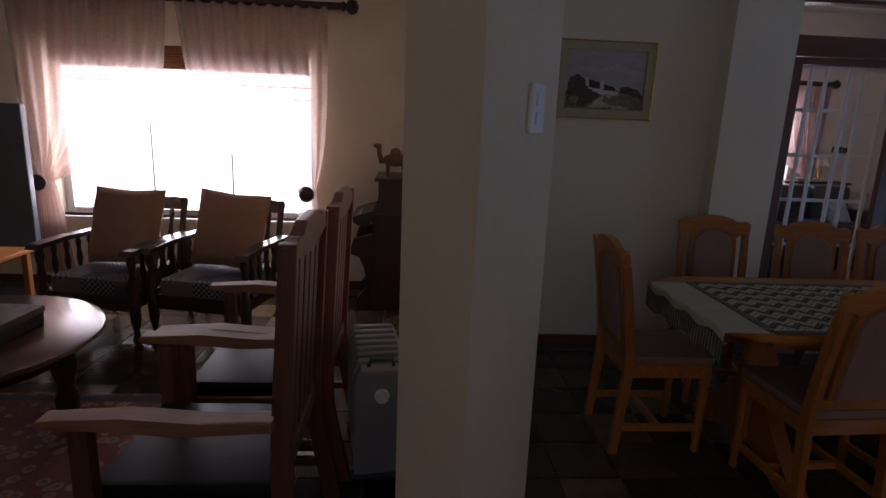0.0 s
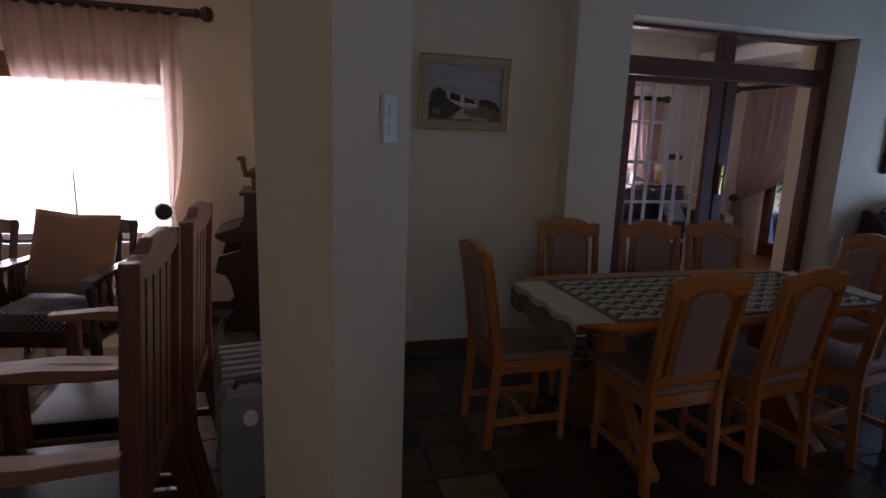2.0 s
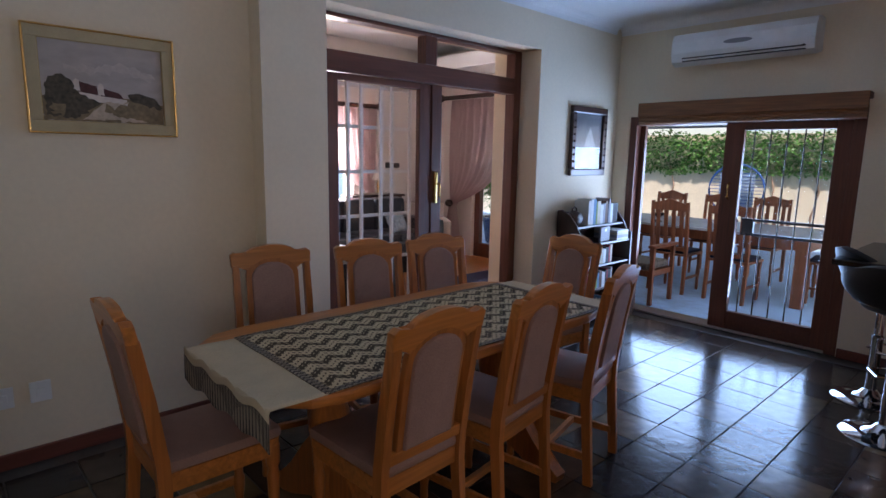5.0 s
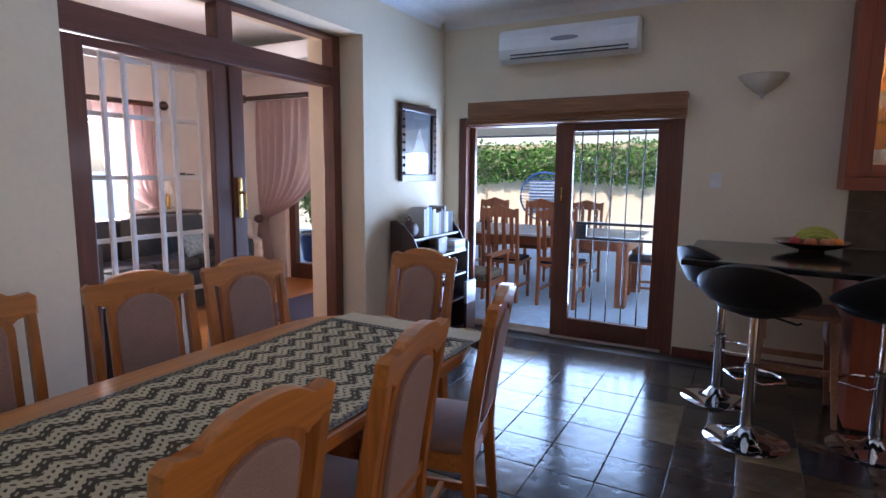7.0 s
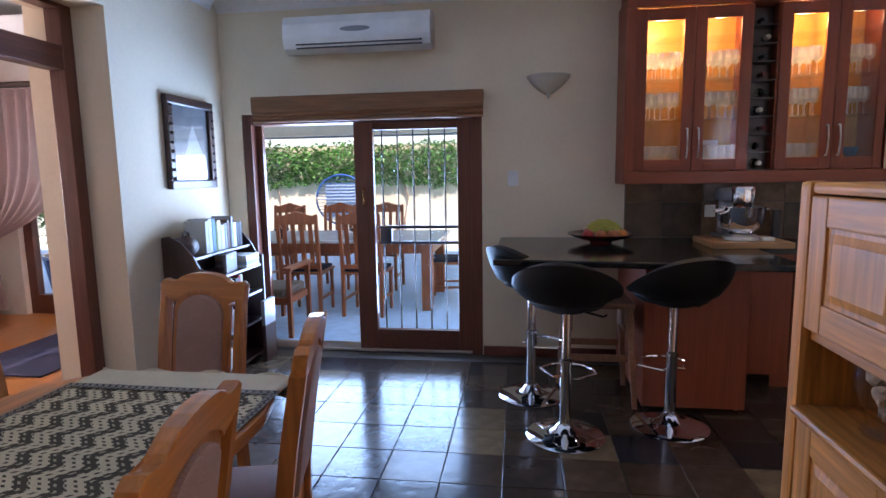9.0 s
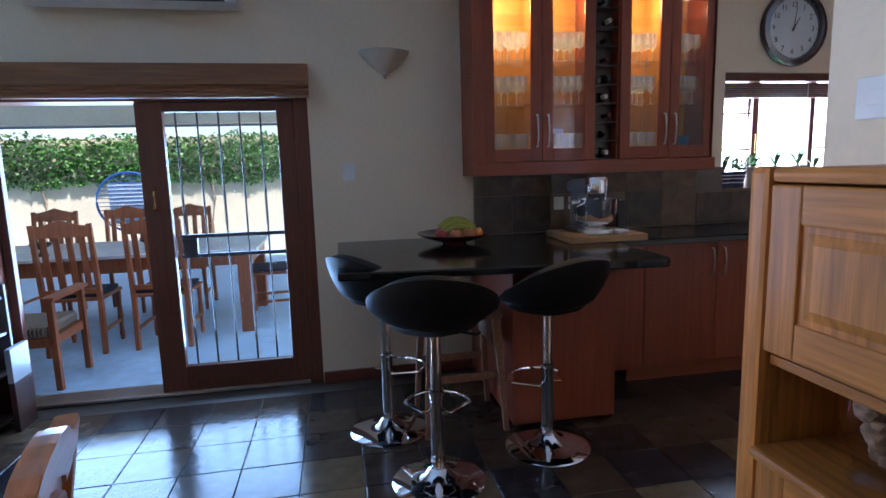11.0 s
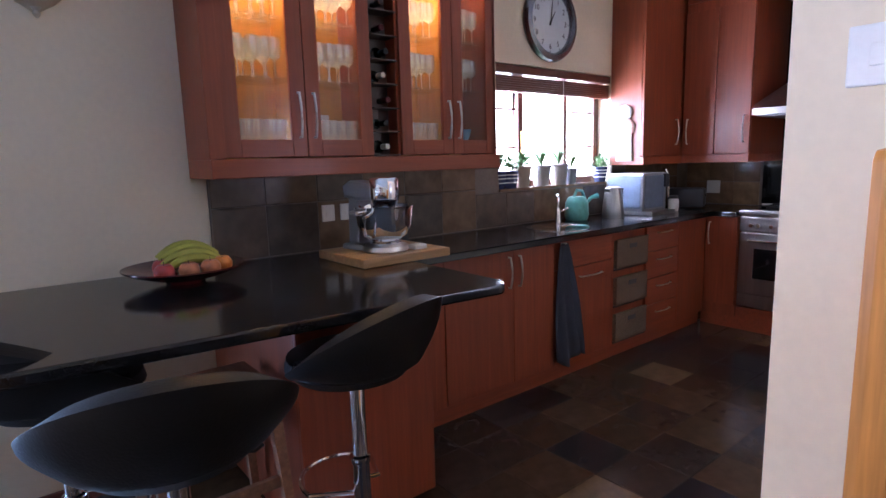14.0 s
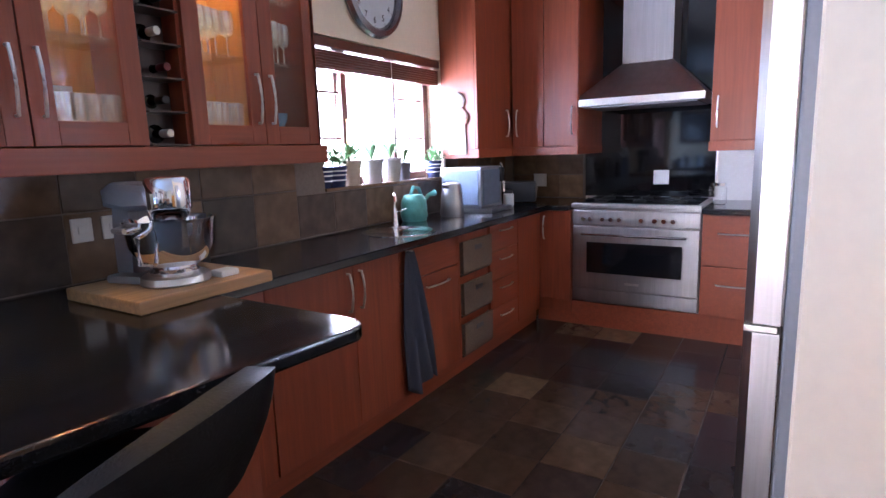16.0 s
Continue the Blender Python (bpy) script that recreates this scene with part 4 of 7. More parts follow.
part("filler", B(0.002, 0.02, 0.478, 0.56, 0.105, 0.875), REDWOOD, u)
u = base_unit("sink_cabinet", "cherry-red sink cabinet with drawer front above a door", -0.942, -0.363)
part("drawer_front", B(0.0, 0.02, -0.94, -0.365, 0.7, 0.875, bevel=0.003), REDWOOD_H, u)
d = part("door", B(0.0, 0.02, -0.94, -0.365, 0.105, 0.694, bevel=0.003), REDWOOD, u)
bow_handle(d, (0, -0.82, 0.63), (0, -0.6, 0.63), (-0.028, 0, 0))
u = base_unit("basket_cabinet", "cherry-red cabinet holding three wicker baskets", -1.371, -0.942)
for y in (-1.371, -0.961):
    part("stile", B(0.0, 0.02, y, y + 0.019, 0.105, 0.875), REDWOOD, u)
WICKER = material("grey_wicker", (0.15, 0.1, 0.066), 0.8, scale=90, vary=0.5, bump=0.8, stretch=(1, 1, 2.5))
for k in range(3):
    z = 0.125 + k * 0.25
    b = thing("wicker_basket", "grey-brown wicker drawer basket in the open cabinet", "basket", (FX, -1.156, z), 0, "baskets in the cabinet")
    bm = bmesh.new()
    for lim in ((-0.02, 0.0, -0.185, 0.185, 0.0, 0.185), (0.0, 0.02, -0.185, -0.165, 0.0, 0.185), (0.0, 0.02, 0.165, 0.185, 0.0, 0.185)):
        box(bm, *lim, bevel=0.005)
    part("weave", bm, WICKER, b)
    part("rim", tube(bmesh.new(), [(-0.012, -0.185, 0.185), (-0.012, 0.185, 0.185)], 0.009), WICKER, b)
    part("grip_hole", B(-0.0215, -0.019, -0.045, 0.045, 0.125, 0.155, bevel=0.001), DARKPLASTIC, b)
    part("runner", B(-0.004, 0.02, -0.19, 0.19, -0.016, -0.003), DARK, b)
u = base_unit("drawer_cabinet", "cherry-red cabinet with four drawers", -1.783, -1.371)
for k in range(4):
    z = 0.105 + k * 0.1935
    d = part("drawer_front", B(0.0, 0.02, -1.781, -1.373, z, z + 0.19, bevel=0.003), REDWOOD_H, u)
    bow_handle(d, (0, -1.67, z + 0.13), (0, -1.49, z + 0.13), (-0.025, 0, 0))
u = base_unit("corner_filler_cabinet", "plain cherry-red corner cabinet front", -2.2, -1.783)
part("panel", B(0.0, 0.02, -2.198, -1.785, 0.105, 0.875, bevel=0.003), REDWOOD, u)
u = thing("corner_door_cabinet", "cherry-red base cabinet with one door beside the oven", "kitchen cabinet", (0, -2.2, 0), 0, "base cabinets")
part("body", B(6.64, FX + 0.02, -0.6, -0.022, 0.1, 0.88), REDWOOD, u)
d = part("door", B(6.642, FX - 0.002, -0.02, 0.0, 0.19, 0.875, bevel=0.003), REDWOOD, u)
bow_handle(d, (6.845, 0, 0.66), (6.845, 0, 0.83), (0, 0.03, 0))
part("plinth", B(5.3, FX + 0.03, -0.05, -0.035, 0.0, 0.185), REDWOOD_H, u)
u = thing("slim_drawer_cabinet", "cherry-red drawer cabinet beside the oven", "kitchen cabinet", (0, -2.2, 0), 0, "base cabinets")
part("body", B(5.3, 5.74, -0.6, -0.022, 0.1, 0.88), REDWOOD, u)
for k in range(2):
    z = 0.19 + k * 0.345
    d = part("drawer_front", B(5.302, 5.738, -0.02, 0.0, z, z + 0.34, bevel=0.003), REDWOOD_H, u)
    bow_handle(d, (5.42, 0, z + 0.22), (5.64, 0, z + 0.22), (0, 0.03, 0))

pen = thing("peninsula_base", "cherry-red panelled base under the breakfast peninsula", "kitchen cabinet")
part("end_panel", B(6.47, 6.49, 0.88, 1.45, 0.02, 0.882, bevel=0.003), REDWOOD, pen)
part("kitchen_side", B(6.49, 7.38, 0.87, 0.89, 0.01, 0.882, bevel=0.003), REDWOOD, pen)
part("stool_side", B(6.49, 7.38, 1.43, 1.45, 0.02, 0.882, bevel=0.003), REDWOOD, pen)
part("plinth", B(6.5, 7.38, 0.9, 0.92, 0.0, 0.1), REDWOOD_H, pen)
part("filler", B(6.86, 6.88, 0.562, 0.87, 0.1, 0.88), REDWOOD, pen)

kid = thing("wooden_stool", "brown wooden stool pushed under the worktop", "stool", (6.66, 1.7, 0))
for sx in (-1, 1):
    for sy in (-1, 1):
        bm = bmesh.new()
        a, b_ = Vector((sx * 0.19, sy * 0.21, 0)), Vector((sx * 0.15, sy * 0.17, 0.6))
        rod(bm, a, b_, 0.018, 0.028, 4)
        part("leg", bm, TEAK, kid)
for s in (-1, 1):
    part("apron", B(-0.13, 0.13, s * 0.16 - 0.01, s * 0.16 + 0.01, 0.45, 0.58, bevel=0.003), TEAK, kid)
    part("stretcher", B(s * 0.165 - 0.01, s * 0.165 + 0.01, -0.17, 0.17, 0.28, 0.32, bevel=0.003), TEAK, kid)
part("seat", B(-0.18, 0.18, -0.2, 0.2, 0.6, 0.63, bevel=0.008), TEAK, kid)


def bar_stool(at, rz):
    s = thing("bar_stool", "black leather bucket bar stool on a chrome gas-lift pedestal", "bar stool", at, rz, "bar stools at the peninsula")
    part("base_disc", lathe(bmesh.new(), [(0.205, 0.0), (0.207, 0.006), (0.195, 0.014), (0.12, 0.026), (0.06, 0.045), (0.04, 0.07), (0.033, 0.075)], (0, 0, 0), 32), CHROME, s, "mirror chrome base", True)
    part("column", lathe(bmesh.new(), [(0.031, 0.06), (0.031, 0.4), (0.034, 0.405), (0.034, 0.425), (0.025, 0.43), (0.025, 0.69)], (0, 0, 0), 20), CHROME, s, smooth=True)
    loop = [(0.0, 0.03, 0.33), (-0.02, 0.06, 0.33)] + [(0.17 * math.sin(a) + 0.05, 0.15 * math.cos(a), 0.33) for a in [math.pi * k / 14 for k in range(1, 14)]] + [(-0.02, -0.06, 0.33), (0.0, -0.03, 0.33)]
    part("footrest", tube(bmesh.new(), loop, 0.008), CHROME, s, smooth=True)
    part("lever", tube(bmesh.new(), [(0.02, -0.03, 0.69), (0.03, -0.1, 0.675), (0.04, -0.18, 0.655), (0.045, -0.2, 0.665)], 0.006), BLACKMETAL, s, smooth=True)
    part("mount", lathe(bmesh.new(), [(0.09, 0.685), (0.1, 0.69), (0.1, 0.707)], (0, 0, 0), 20), BLACKMETAL, s)
    part("seat", lathe(bmesh.new(), [(0.12, 0.705), (0.18, 0.712), (0.205, 0.74), (0.198, 0.772), (0.14, 0.79), (0.03, 0.793)], (0.02, 0, 0), 32), LEATHER, s, smooth=True)

    def shell(u, v):
        a = radians(-92 + 184 * u)
        rise = max(0.0, math.cos(radians(-90 + 180 * u))) ** 1.05
        low, high = 0.765 + 0.02 * (1 - rise), 0.795 + 0.175 * rise
        z = low + (high - low) * v
        flare = 0.195 + 0.07 * v * (0.55 + 0.45 * rise) + 0.012 * math.sin(math.pi * v)
        return (-flare * 0.95 * math.cos(a), flare * 1.08 * math.sin(a), z)
    sh = thick(part("backrest", sheet(bmesh.new(), shell, 36, 10), LEATHER, s, "wraparound black leather back", True), 0.052)
    bv = sh.modifiers.new("round", "BEVEL")
    bv.width, bv.segments, bv.limit_method = 0.018, 3, "ANGLE"
    return s


st = bar_stool((6.083, 1.923, 0), -12)
copy_thing(st, pose(6.63, 2.09, 0, 0, 0, -55))
copy_thing(st, pose(6.26, 1.345, 0, 0, 0, 18))

# ---- wall cabinets ----
AMBER = wood("amber_cabinet_lining", (0.46, 0.2, 0.03), 0.5, "z", 0.05, 0.14, 0.0)
gc = thing("glazed_wall_cabinet", "cherry-red glazed wall cabinet, lit inside, full of glasses", "wall cabinet", (7.1, 0, 0))
Z0, Z1 = 1.395, 2.43
part("cornice", B(-0.035, 0.295, -0.109, 1.485, 1.312, 1.39, bevel=0.004), REDWOOD_H, gc)
part("top_cornice", B(-0.03, 0.295, -0.109, 1.485, 2.435, 2.50, bevel=0.004), REDWOOD_H, gc)
part("bulkhead", B(0.02, 0.295, -0.109, 1.47, 2.50, 2.715), REDWOOD_H, gc)
part("side", B(-0.02, 0.295, 1.42, 1.485, 1.39, 2.435, bevel=0.003), REDWOOD, gc)
part("side", B(0.0, 0.295, -0.109, -0.09, 1.39, 2.435), REDWOOD, gc)
part("back", B(0.285, 0.295, -0.09, 1.42, 1.39, 2.435), AMBER, gc)
for y in (0.706, 0.542, 1.06, 0.21):
    part("divider", B(0.022, 0.285, y - 0.009, y + 0.009, 1.39, 2.435), AMBER if y > 0.8 or y < 0.4 else REDWOOD, gc)
for y0, y1, hs in ((1.051, 1.419, -1), (0.706, 1.051, 1), (0.204, 0.542, -1), (-0.109, 0.204, 1)):
    d = part("door", B(0.0, 0.02, y0 + 0.002, y0 + 0.07, Z0, Z1, bevel=0.003), REDWOOD, gc, "glazed cabinet door")
    part("stile", B(0.0, 0.02, y1 - 0.07, y1 - 0.002, Z0, Z1, bevel=0.003), REDWOOD, d)
    part("rail", B(0.0, 0.02, y0 + 0.07, y1 - 0.07, Z0, Z0 + 0.075, bevel=0.003), REDWOOD_H, d)
    part("rail", B(0.0, 0.02, y0 + 0.07, y1 - 0.07, Z1 - 0.075, Z1, bevel=0.003), REDWOOD_H, d)
    part("pane", B(0.008, 0.011, y0 + 0.07, y1 - 0.07, Z0 + 0.075, Z1 - 0.075), PANE, d).visible_shadow = False
    hyy = (y0 + 0.035) if hs < 0 else (y1 - 0.035)
    bow_handle(d, (0, hyy, 1.48), (0, hyy, 1.67), (-0.03, 0, 0))
for y0, y1 in ((1.07, 1.42), (0.715, 1.05), (0.22, 0.533), (-0.09, 0.2)):
    part("inner_floor", B(0.024, 0.284, y0, y1, 1.4, 1.462), AMBER, gc)
    for z in (1.73, 1.99, 2.25):
        part("glass_shelf", B(0.03, 0.284, y0, y1, z, z + 0.006), CRYSTAL, gc).visible_shadow = False
for y, e in ((1.24, 1.0), (0.88, 0.6), (0.38, 0.8), (0.05, 0.12)):
    part("lamp", lathe(bmesh.new(), [(0.03, 2.425), (0.032, 2.432)], (0.16, y, 0), 16), BULB, gc, "warm cabinet downlight")
    lp = new("cabinet_light", bpy.data.lights.new("cabinet_light", "POINT"))
    lp.data.energy, lp.data.color, lp.data.shadow_soft_size = 5.6 * e, (1.0, 0.74, 0.34), 0.025
    lp.location = (7.2, y, 2.33)

for k in range(9):
    z = 1.4 + k * 0.113
    part("rack_shelf", B(0.0, 0.28, 0.552, 0.697, z - 0.006, z, bevel=0.001), DARK_X, gc)
part("rack_back", B(0.1, 0.11, 0.552, 0.697, 1.4, 2.43), DARK, gc)
BOTTLE = material("dark_green_bottle", (0.008, 0.014, 0.008), 0.12, scale=10, vary=0.1, bump=0.0, spec=0.6)
rnd = random.Random(3)
foil = [material("foil_" + n, c, 0.35, 0.4, scale=50, vary=0.1, bump=0.0) for n, c in (("cream", (0.6, 0.55, 0.45)), ("black", (0.02, 0.02, 0.02)), ("maroon", (0.12, 0.015, 0.02)))]
for k in range(9):
    z = 1.4 + k * 0.113 + 0.001
    b = thing("wine_bottle", "dark wine bottle lying in the cabinet rack", "bottle", (7.0 + rnd.uniform(0.105, 0.125), 0.622 + rnd.uniform(-0.02, 0.02), z + 0.037), 0, "bottles in the wine rack")
    m = Matrix.Rotation(radians(90), 4, "Y")
    bm = lathe(bmesh.new(), [(0.012, 0.0), (0.013, 0.07), (0.016, 0.085), (0.034, 0.09)], (0, 0, 0), 14)
    bm.transform(m)
    part("glass_body", bm, BOTTLE, b, smooth=True)
    bm = lathe(bmesh.new(), [(0.013, -0.002), (0.0145, 0.0), (0.0145, 0.045)], (0, 0, 0), 14)
    bm.transform(m)
    part("foil_cap", bm, foil[[0, 1, 2, 0, 1, 2, 1, 0, 1][k]], b, smooth=True)

wine = thing("wine_glass", "clear stemmed wine glass on the cabinet shelf", "glass", (7.2, 1.3, 1.686), 0, "glasses in the cabinet")
part("stem", lathe(bmesh.new(), [(0.026, 0.0), (0.024, 0.003), (0.004, 0.008), (0.0035, 0.07), (0.008, 0.078)], (0, 0, 0), 10), SPARKLEGLASS, wine, smooth=True).visible_shadow = False
part("cup", lathe(bmesh.new(), [(0.006, 0.076), (0.024, 0.09), (0.031, 0.115), (0.03, 0.15), (0.026, 0.175), (0.0245, 0.175), (0.029, 0.115), (0.02, 0.09)], (0, 0, 0), 12), SPARKLEGLASS, wine, smooth=True).visible_shadow = False
tum = thing("tumbler", "clear glass tumbler on the cabinet shelf", "glass", (7.2, 1.3, 1.396), 0, "glasses in the cabinet")
part("cup", lathe(bmesh.new(), [(0.026, 0.0), (0.028, 0.004), (0.033, 0.1), (0.031, 0.1), (0.025, 0.012), (0.004, 0.01)], (0, 0, 0), 12), SPARKLEGLASS, tum, smooth=True).visible_shadow = False
firstw = firstt = True
for y0, y1, levels in ((1.07, 1.42, 4), (0.715, 1.05, 4), (0.22, 0.533, 4), (-0.09, 0.2, 3)):
    for lv, z in enumerate((1.462, 1.737, 1.997, 2.257)):
        if lv == 0 and y0 < 0:
            continue
        if lv == 3:
            continue
        n = 5
        for k in range(n):
            for row in range(2):
                y = y0 + 0.06 + (y1 - y0 - 0.12) * (k + 0.25 * row) / (n - 1 + 0.25)
                src = tum if lv == 0 else wine
                pose_ = pose(7.2 + 0.09 * row + rnd.uniform(-0.012, 0.012), y + rnd.uniform(-0.008, 0.008), z + 0.0005, 0, 0, rnd.uniform(0, 90))
                if src is wine and firstw:
                    wine.matrix_basis, firstw = pose_, False
                elif src is tum and firstt:
                    tum.matrix_basis, firstt = pose_, False
                else:
                    copy_thing(src, pose_)
for y, w, h in ((0.86, 0.11, 0.14), (1.14, 0.07, 0.1)):
    c = thing("recipe_card", "pale card leaning behind the glasses in the cabinet", "card", (7.36, y, 1.4625))
    part("sheet", B(-0.003, 0.003, -w / 2, w / 2, 0.0, h), PAPER, c)
for y, r in ((0.12, 0.045), (0.03, 0.04)):
    c = thing("ceramic_bowl", "small dark ceramic bowl in the cabinet", "bowl", (7.22, y, 1.4625), 0, "bowls in the cabinet")
    part("bowl", lathe(bmesh.new(), [(r * 0.5, 0.0), (r, 0.04), (r * 1.1, 0.07), (r, 0.07), (r * 0.4, 0.01)], (0, 0, 0), 16), SPINES[2], c, smooth=True)

sc2 = thing("side_wall_cabinet", "tall cherry-red wall cabinet beside the kitchen window", "wall cabinet", (7.11, 0, 0), 0, "wall cabinets")
part("body", B(0.02, 0.285, -2.8, -1.645, 1.35, 2.715), REDWOOD, sc2)
part("cornice", B(-0.01, 0.285, -2.8, -1.64, 1.29, 1.35, bevel=0.003), REDWOOD_H, sc2)
d = part("door", B(0.0, 0.02, -2.18, -1.647, 1.355, 2.5, bevel=0.003), REDWOOD, sc2)
bow_handle(d, (0, -2.1, 1.44), (0, -2.1, 1.63), (-0.03, 0, 0))
bw = thing("back_wall_cabinet", "cherry-red two-door wall cabinet beside the hood", "wall cabinet", (0, -2.2, 0), 0, "wall cabinets")
part("body", B(6.59, 7.105, -0.61, -0.022, 1.35, 2.5), REDWOOD, bw)
part("cornice", B(6.585, 7.1, -0.61, 0.01, 1.29, 1.35, bevel=0.003), REDWOOD_H, bw)
part("bulkhead", B(5.2, 7.1, -0.61, -0.01, 2.5, 2.715), REDWOOD_H, bw)
for x0, x1, hx_ in ((6.592, 6.85, 6.63), (6.852, 7.105, 7.06)):
    d = part("door", B(x0, x1 - 0.002, -0.02, 0.0, 1.355, 2.43, bevel=0.003), REDWOOD, bw)
    bow_handle(d, (hx_, 0, 1.44), (hx_, 0, 1.63), (0, 0.03, 0))
bw = thing("narrow_wall_cabinet", "narrow cherry-red wall cabinet beside the hood", "wall cabinet", (0, -2.2, 0), 0, "wall cabinets")
part("body", B(5.3, 5.72, -0.61, -0.022, 1.35, 2.5), REDWOOD, bw)
part("cornice", B(5.3, 5.725, -0.61, 0.01, 1.29, 1.35, bevel=0.003), REDWOOD_H, bw)
d = part("door", B(5.302, 5.718, -0.02, 0.0, 1.355, 2.43, bevel=0.003), REDWOOD, bw)
bow_handle(d, (5.68, 0, 1.44), (5.68, 0, 1.63), (0, 0.03, 0))

# plaque on the side of the tall cabinet
pl = thing("carved_plaque", "pale carved wooden ornament hung on the cabinet side", "ornament", (7.26, -1.638, 1.32))
IVORY = material("ivory_paint", (0.72, 0.66, 0.58), 0.6, scale=30, vary=0.15, bump=0.2)
bm = bmesh.new()
prism(bm, [(-0.07, 0.0), (0.07, 0.0), (0.065, 0.2), (-0.06, 0.2)], 0.0, 0.015, "xz", 0.004)
part("board", bm, IVORY, pl)
for x, z, r in ((0.0, 0.36, 0.06), (-0.02, 0.25, 0.065), (0.03, 0.3, 0.05)):
    bm = bmesh.new()
    bmesh.ops.create_icosphere(bm, subdivisions=3, radius=r)
    for v in bm.verts:
        v.co = Vector((x + v.co.x, 0.01 + max(-0.01, v.co.y * 0.35), z + v.co.z)) + Vector((0.2, 0.05, 0.2)) * 0.05 * noise.noise(v.co * 40)
    part("rosette", bm, material("coral_tint", (0.6, 0.36, 0.28), 0.6, scale=40, vary=0.3, bump=0.3) if x < 0 else IVORY, pl, smooth=True)

# ---- cooker and hood ----
ov = thing("range_cooker", "stainless steel range cooker with a wide oven and gas hob", "cooker", (6.19, -2.22, 0))
part("body", B(-0.44, 0.44, -0.58, -0.03, 0.19, 0.905), STEEL, ov)
part("control_panel", B(-0.44, 0.44, -0.03, 0.01, 0.775, 0.885, bevel=0.008), STEEL, ov)
part("hob_top", B(-0.445, 0.445, -0.58, 0.02, 0.9, 0.935, bevel=0.008), STEEL, ov)
part("hob_glass", B(-0.42, 0.42, -0.55, -0.03, 0.935, 0.94), BLACKGLASS, ov)
d = part("oven_door", B(-0.438, 0.438, -0.03, 0.005, 0.3, 0.765, bevel=0.006), STEEL, ov)
part("window", B(-0.33, 0.33, 0.005, 0.009, 0.42, 0.65, bevel=0.002), BLACKGLASS, d)
bm = tube(bmesh.new(), [(-0.36, 0.005, 0.71), (-0.36, 0.045, 0.71), (0.36, 0.045, 0.71), (0.36, 0.005, 0.71)], 0.009)
part("handle", bm, CHROME, d, smooth=True)
part("plate_drawer", B(-0.438, 0.438, -0.03, 0.0, 0.195, 0.292, bevel=0.005), STEEL, ov)
part("badge", B(-0.05, 0.05, 0.005, 0.0075, 0.345, 0.362), NICKEL, ov)
for x in (0.35, 0.3, 0.21, 0.15, 0.09, -0.06, -0.15, -0.21, -0.27):
    bm = lathe(bmesh.new(), [(0.022, 0.0), (0.02, 0.006), (0.017, 0.022), (0.015, 0.026)], (0, 0, 0), 14)
    bm.transform(Matrix.Translation((x, 0.01, 0.822)) @ Matrix.Rotation(radians(-90), 4, "X"))
    part("knob", bm, CHROME, ov, smooth=True)
for x in (-0.28, 0, 0.28):
    for y in (-0.42, -0.17):
        bm = bmesh.new()
        for a in range(4):
            q = a * math.pi / 2
            rod(bm, (x, y, 0.955), (x + 0.1 * math.cos(q), y + 0.1 * math.sin(q), 0.955), 0.005, seg=6)
        lathe(bm, [(0.045, 0.94), (0.045, 0.95), (0.03, 0.953)], (x, y, 0), 14)
        part("burner", bm, BLACKMETAL, ov)

hood = thing("cooker_hood", "stainless steel chimney cooker hood above the range", "cooker hood", (6.19, -2.82, 0))
bm = bmesh.new()
ring = [[(-0.43, 0.0), (0.43, 0.0), (0.43, 0.6), (-0.43, 0.6)], [(-0.43, 0.0), (0.43, 0.0), (0.43, 0.6), (-0.43, 0.6)], [(-0.175, 0.0), (0.175, 0.0), (0.175, 0.3), (-0.175, 0.3)]]
lv = [[bm.verts.new((x, y, z)) for x, y in r] for r, z in zip(ring, (1.625, 1.675, 1.93))]
for p, q in zip(lv, lv[1:]):
    for k in range(4):
        bm.faces.new((p[k], p[(k + 1) % 4], q[(k + 1) % 4], q[k]))
bm.faces.new(lv[0][::-1])
bm.faces.new(lv[-1])
part("canopy", bm, STEEL, hood)
part("chimney", B(-0.175, 0.175, 0.0, 0.3, 1.932, 2.71, bevel=0.003), STEEL, hood)
part("lip", B(-0.432, 0.432, 0.598, 0.606, 1.625, 1.675, bevel=0.002), NICKEL, hood)
part("filter", B(-0.38, 0.38, 0.06, 0.56, 1.615, 1.623), GREYPLASTIC, hood)
sp = thing("splash_panel", "black glass splashback panel behind the cooker", "splashback", (6.19, -2.82, 0))
part("panel", B(-0.45, 0.53, 0.002, 0.012, 0.94, 2.7), BLACKGLASS, sp)
part("edge_trim", B(-0.462, -0.451, 0.002, 0.014, 0.94, 1.62, bevel=0.002), STEEL, sp)
for x, z, yy in ((6.12, 1.09, -2.806), (7.12, 1.07, -2.806)):
    s = switch((x, yy, z), 180, 0.115, 0.11, 1, "white plastic wall socket on the splashback")
    s.name, s["category"] = "wall_socket", "socket"

fr = thing("fridge", "tall stainless steel fridge-freezer with curved doors", "fridge", (5.318, 0.35, 0))
part("body", B(-0.64, -0.07, -0.3, 0.3, 0.02, 1.98, bevel=0.006), GREYPLASTIC, fr)
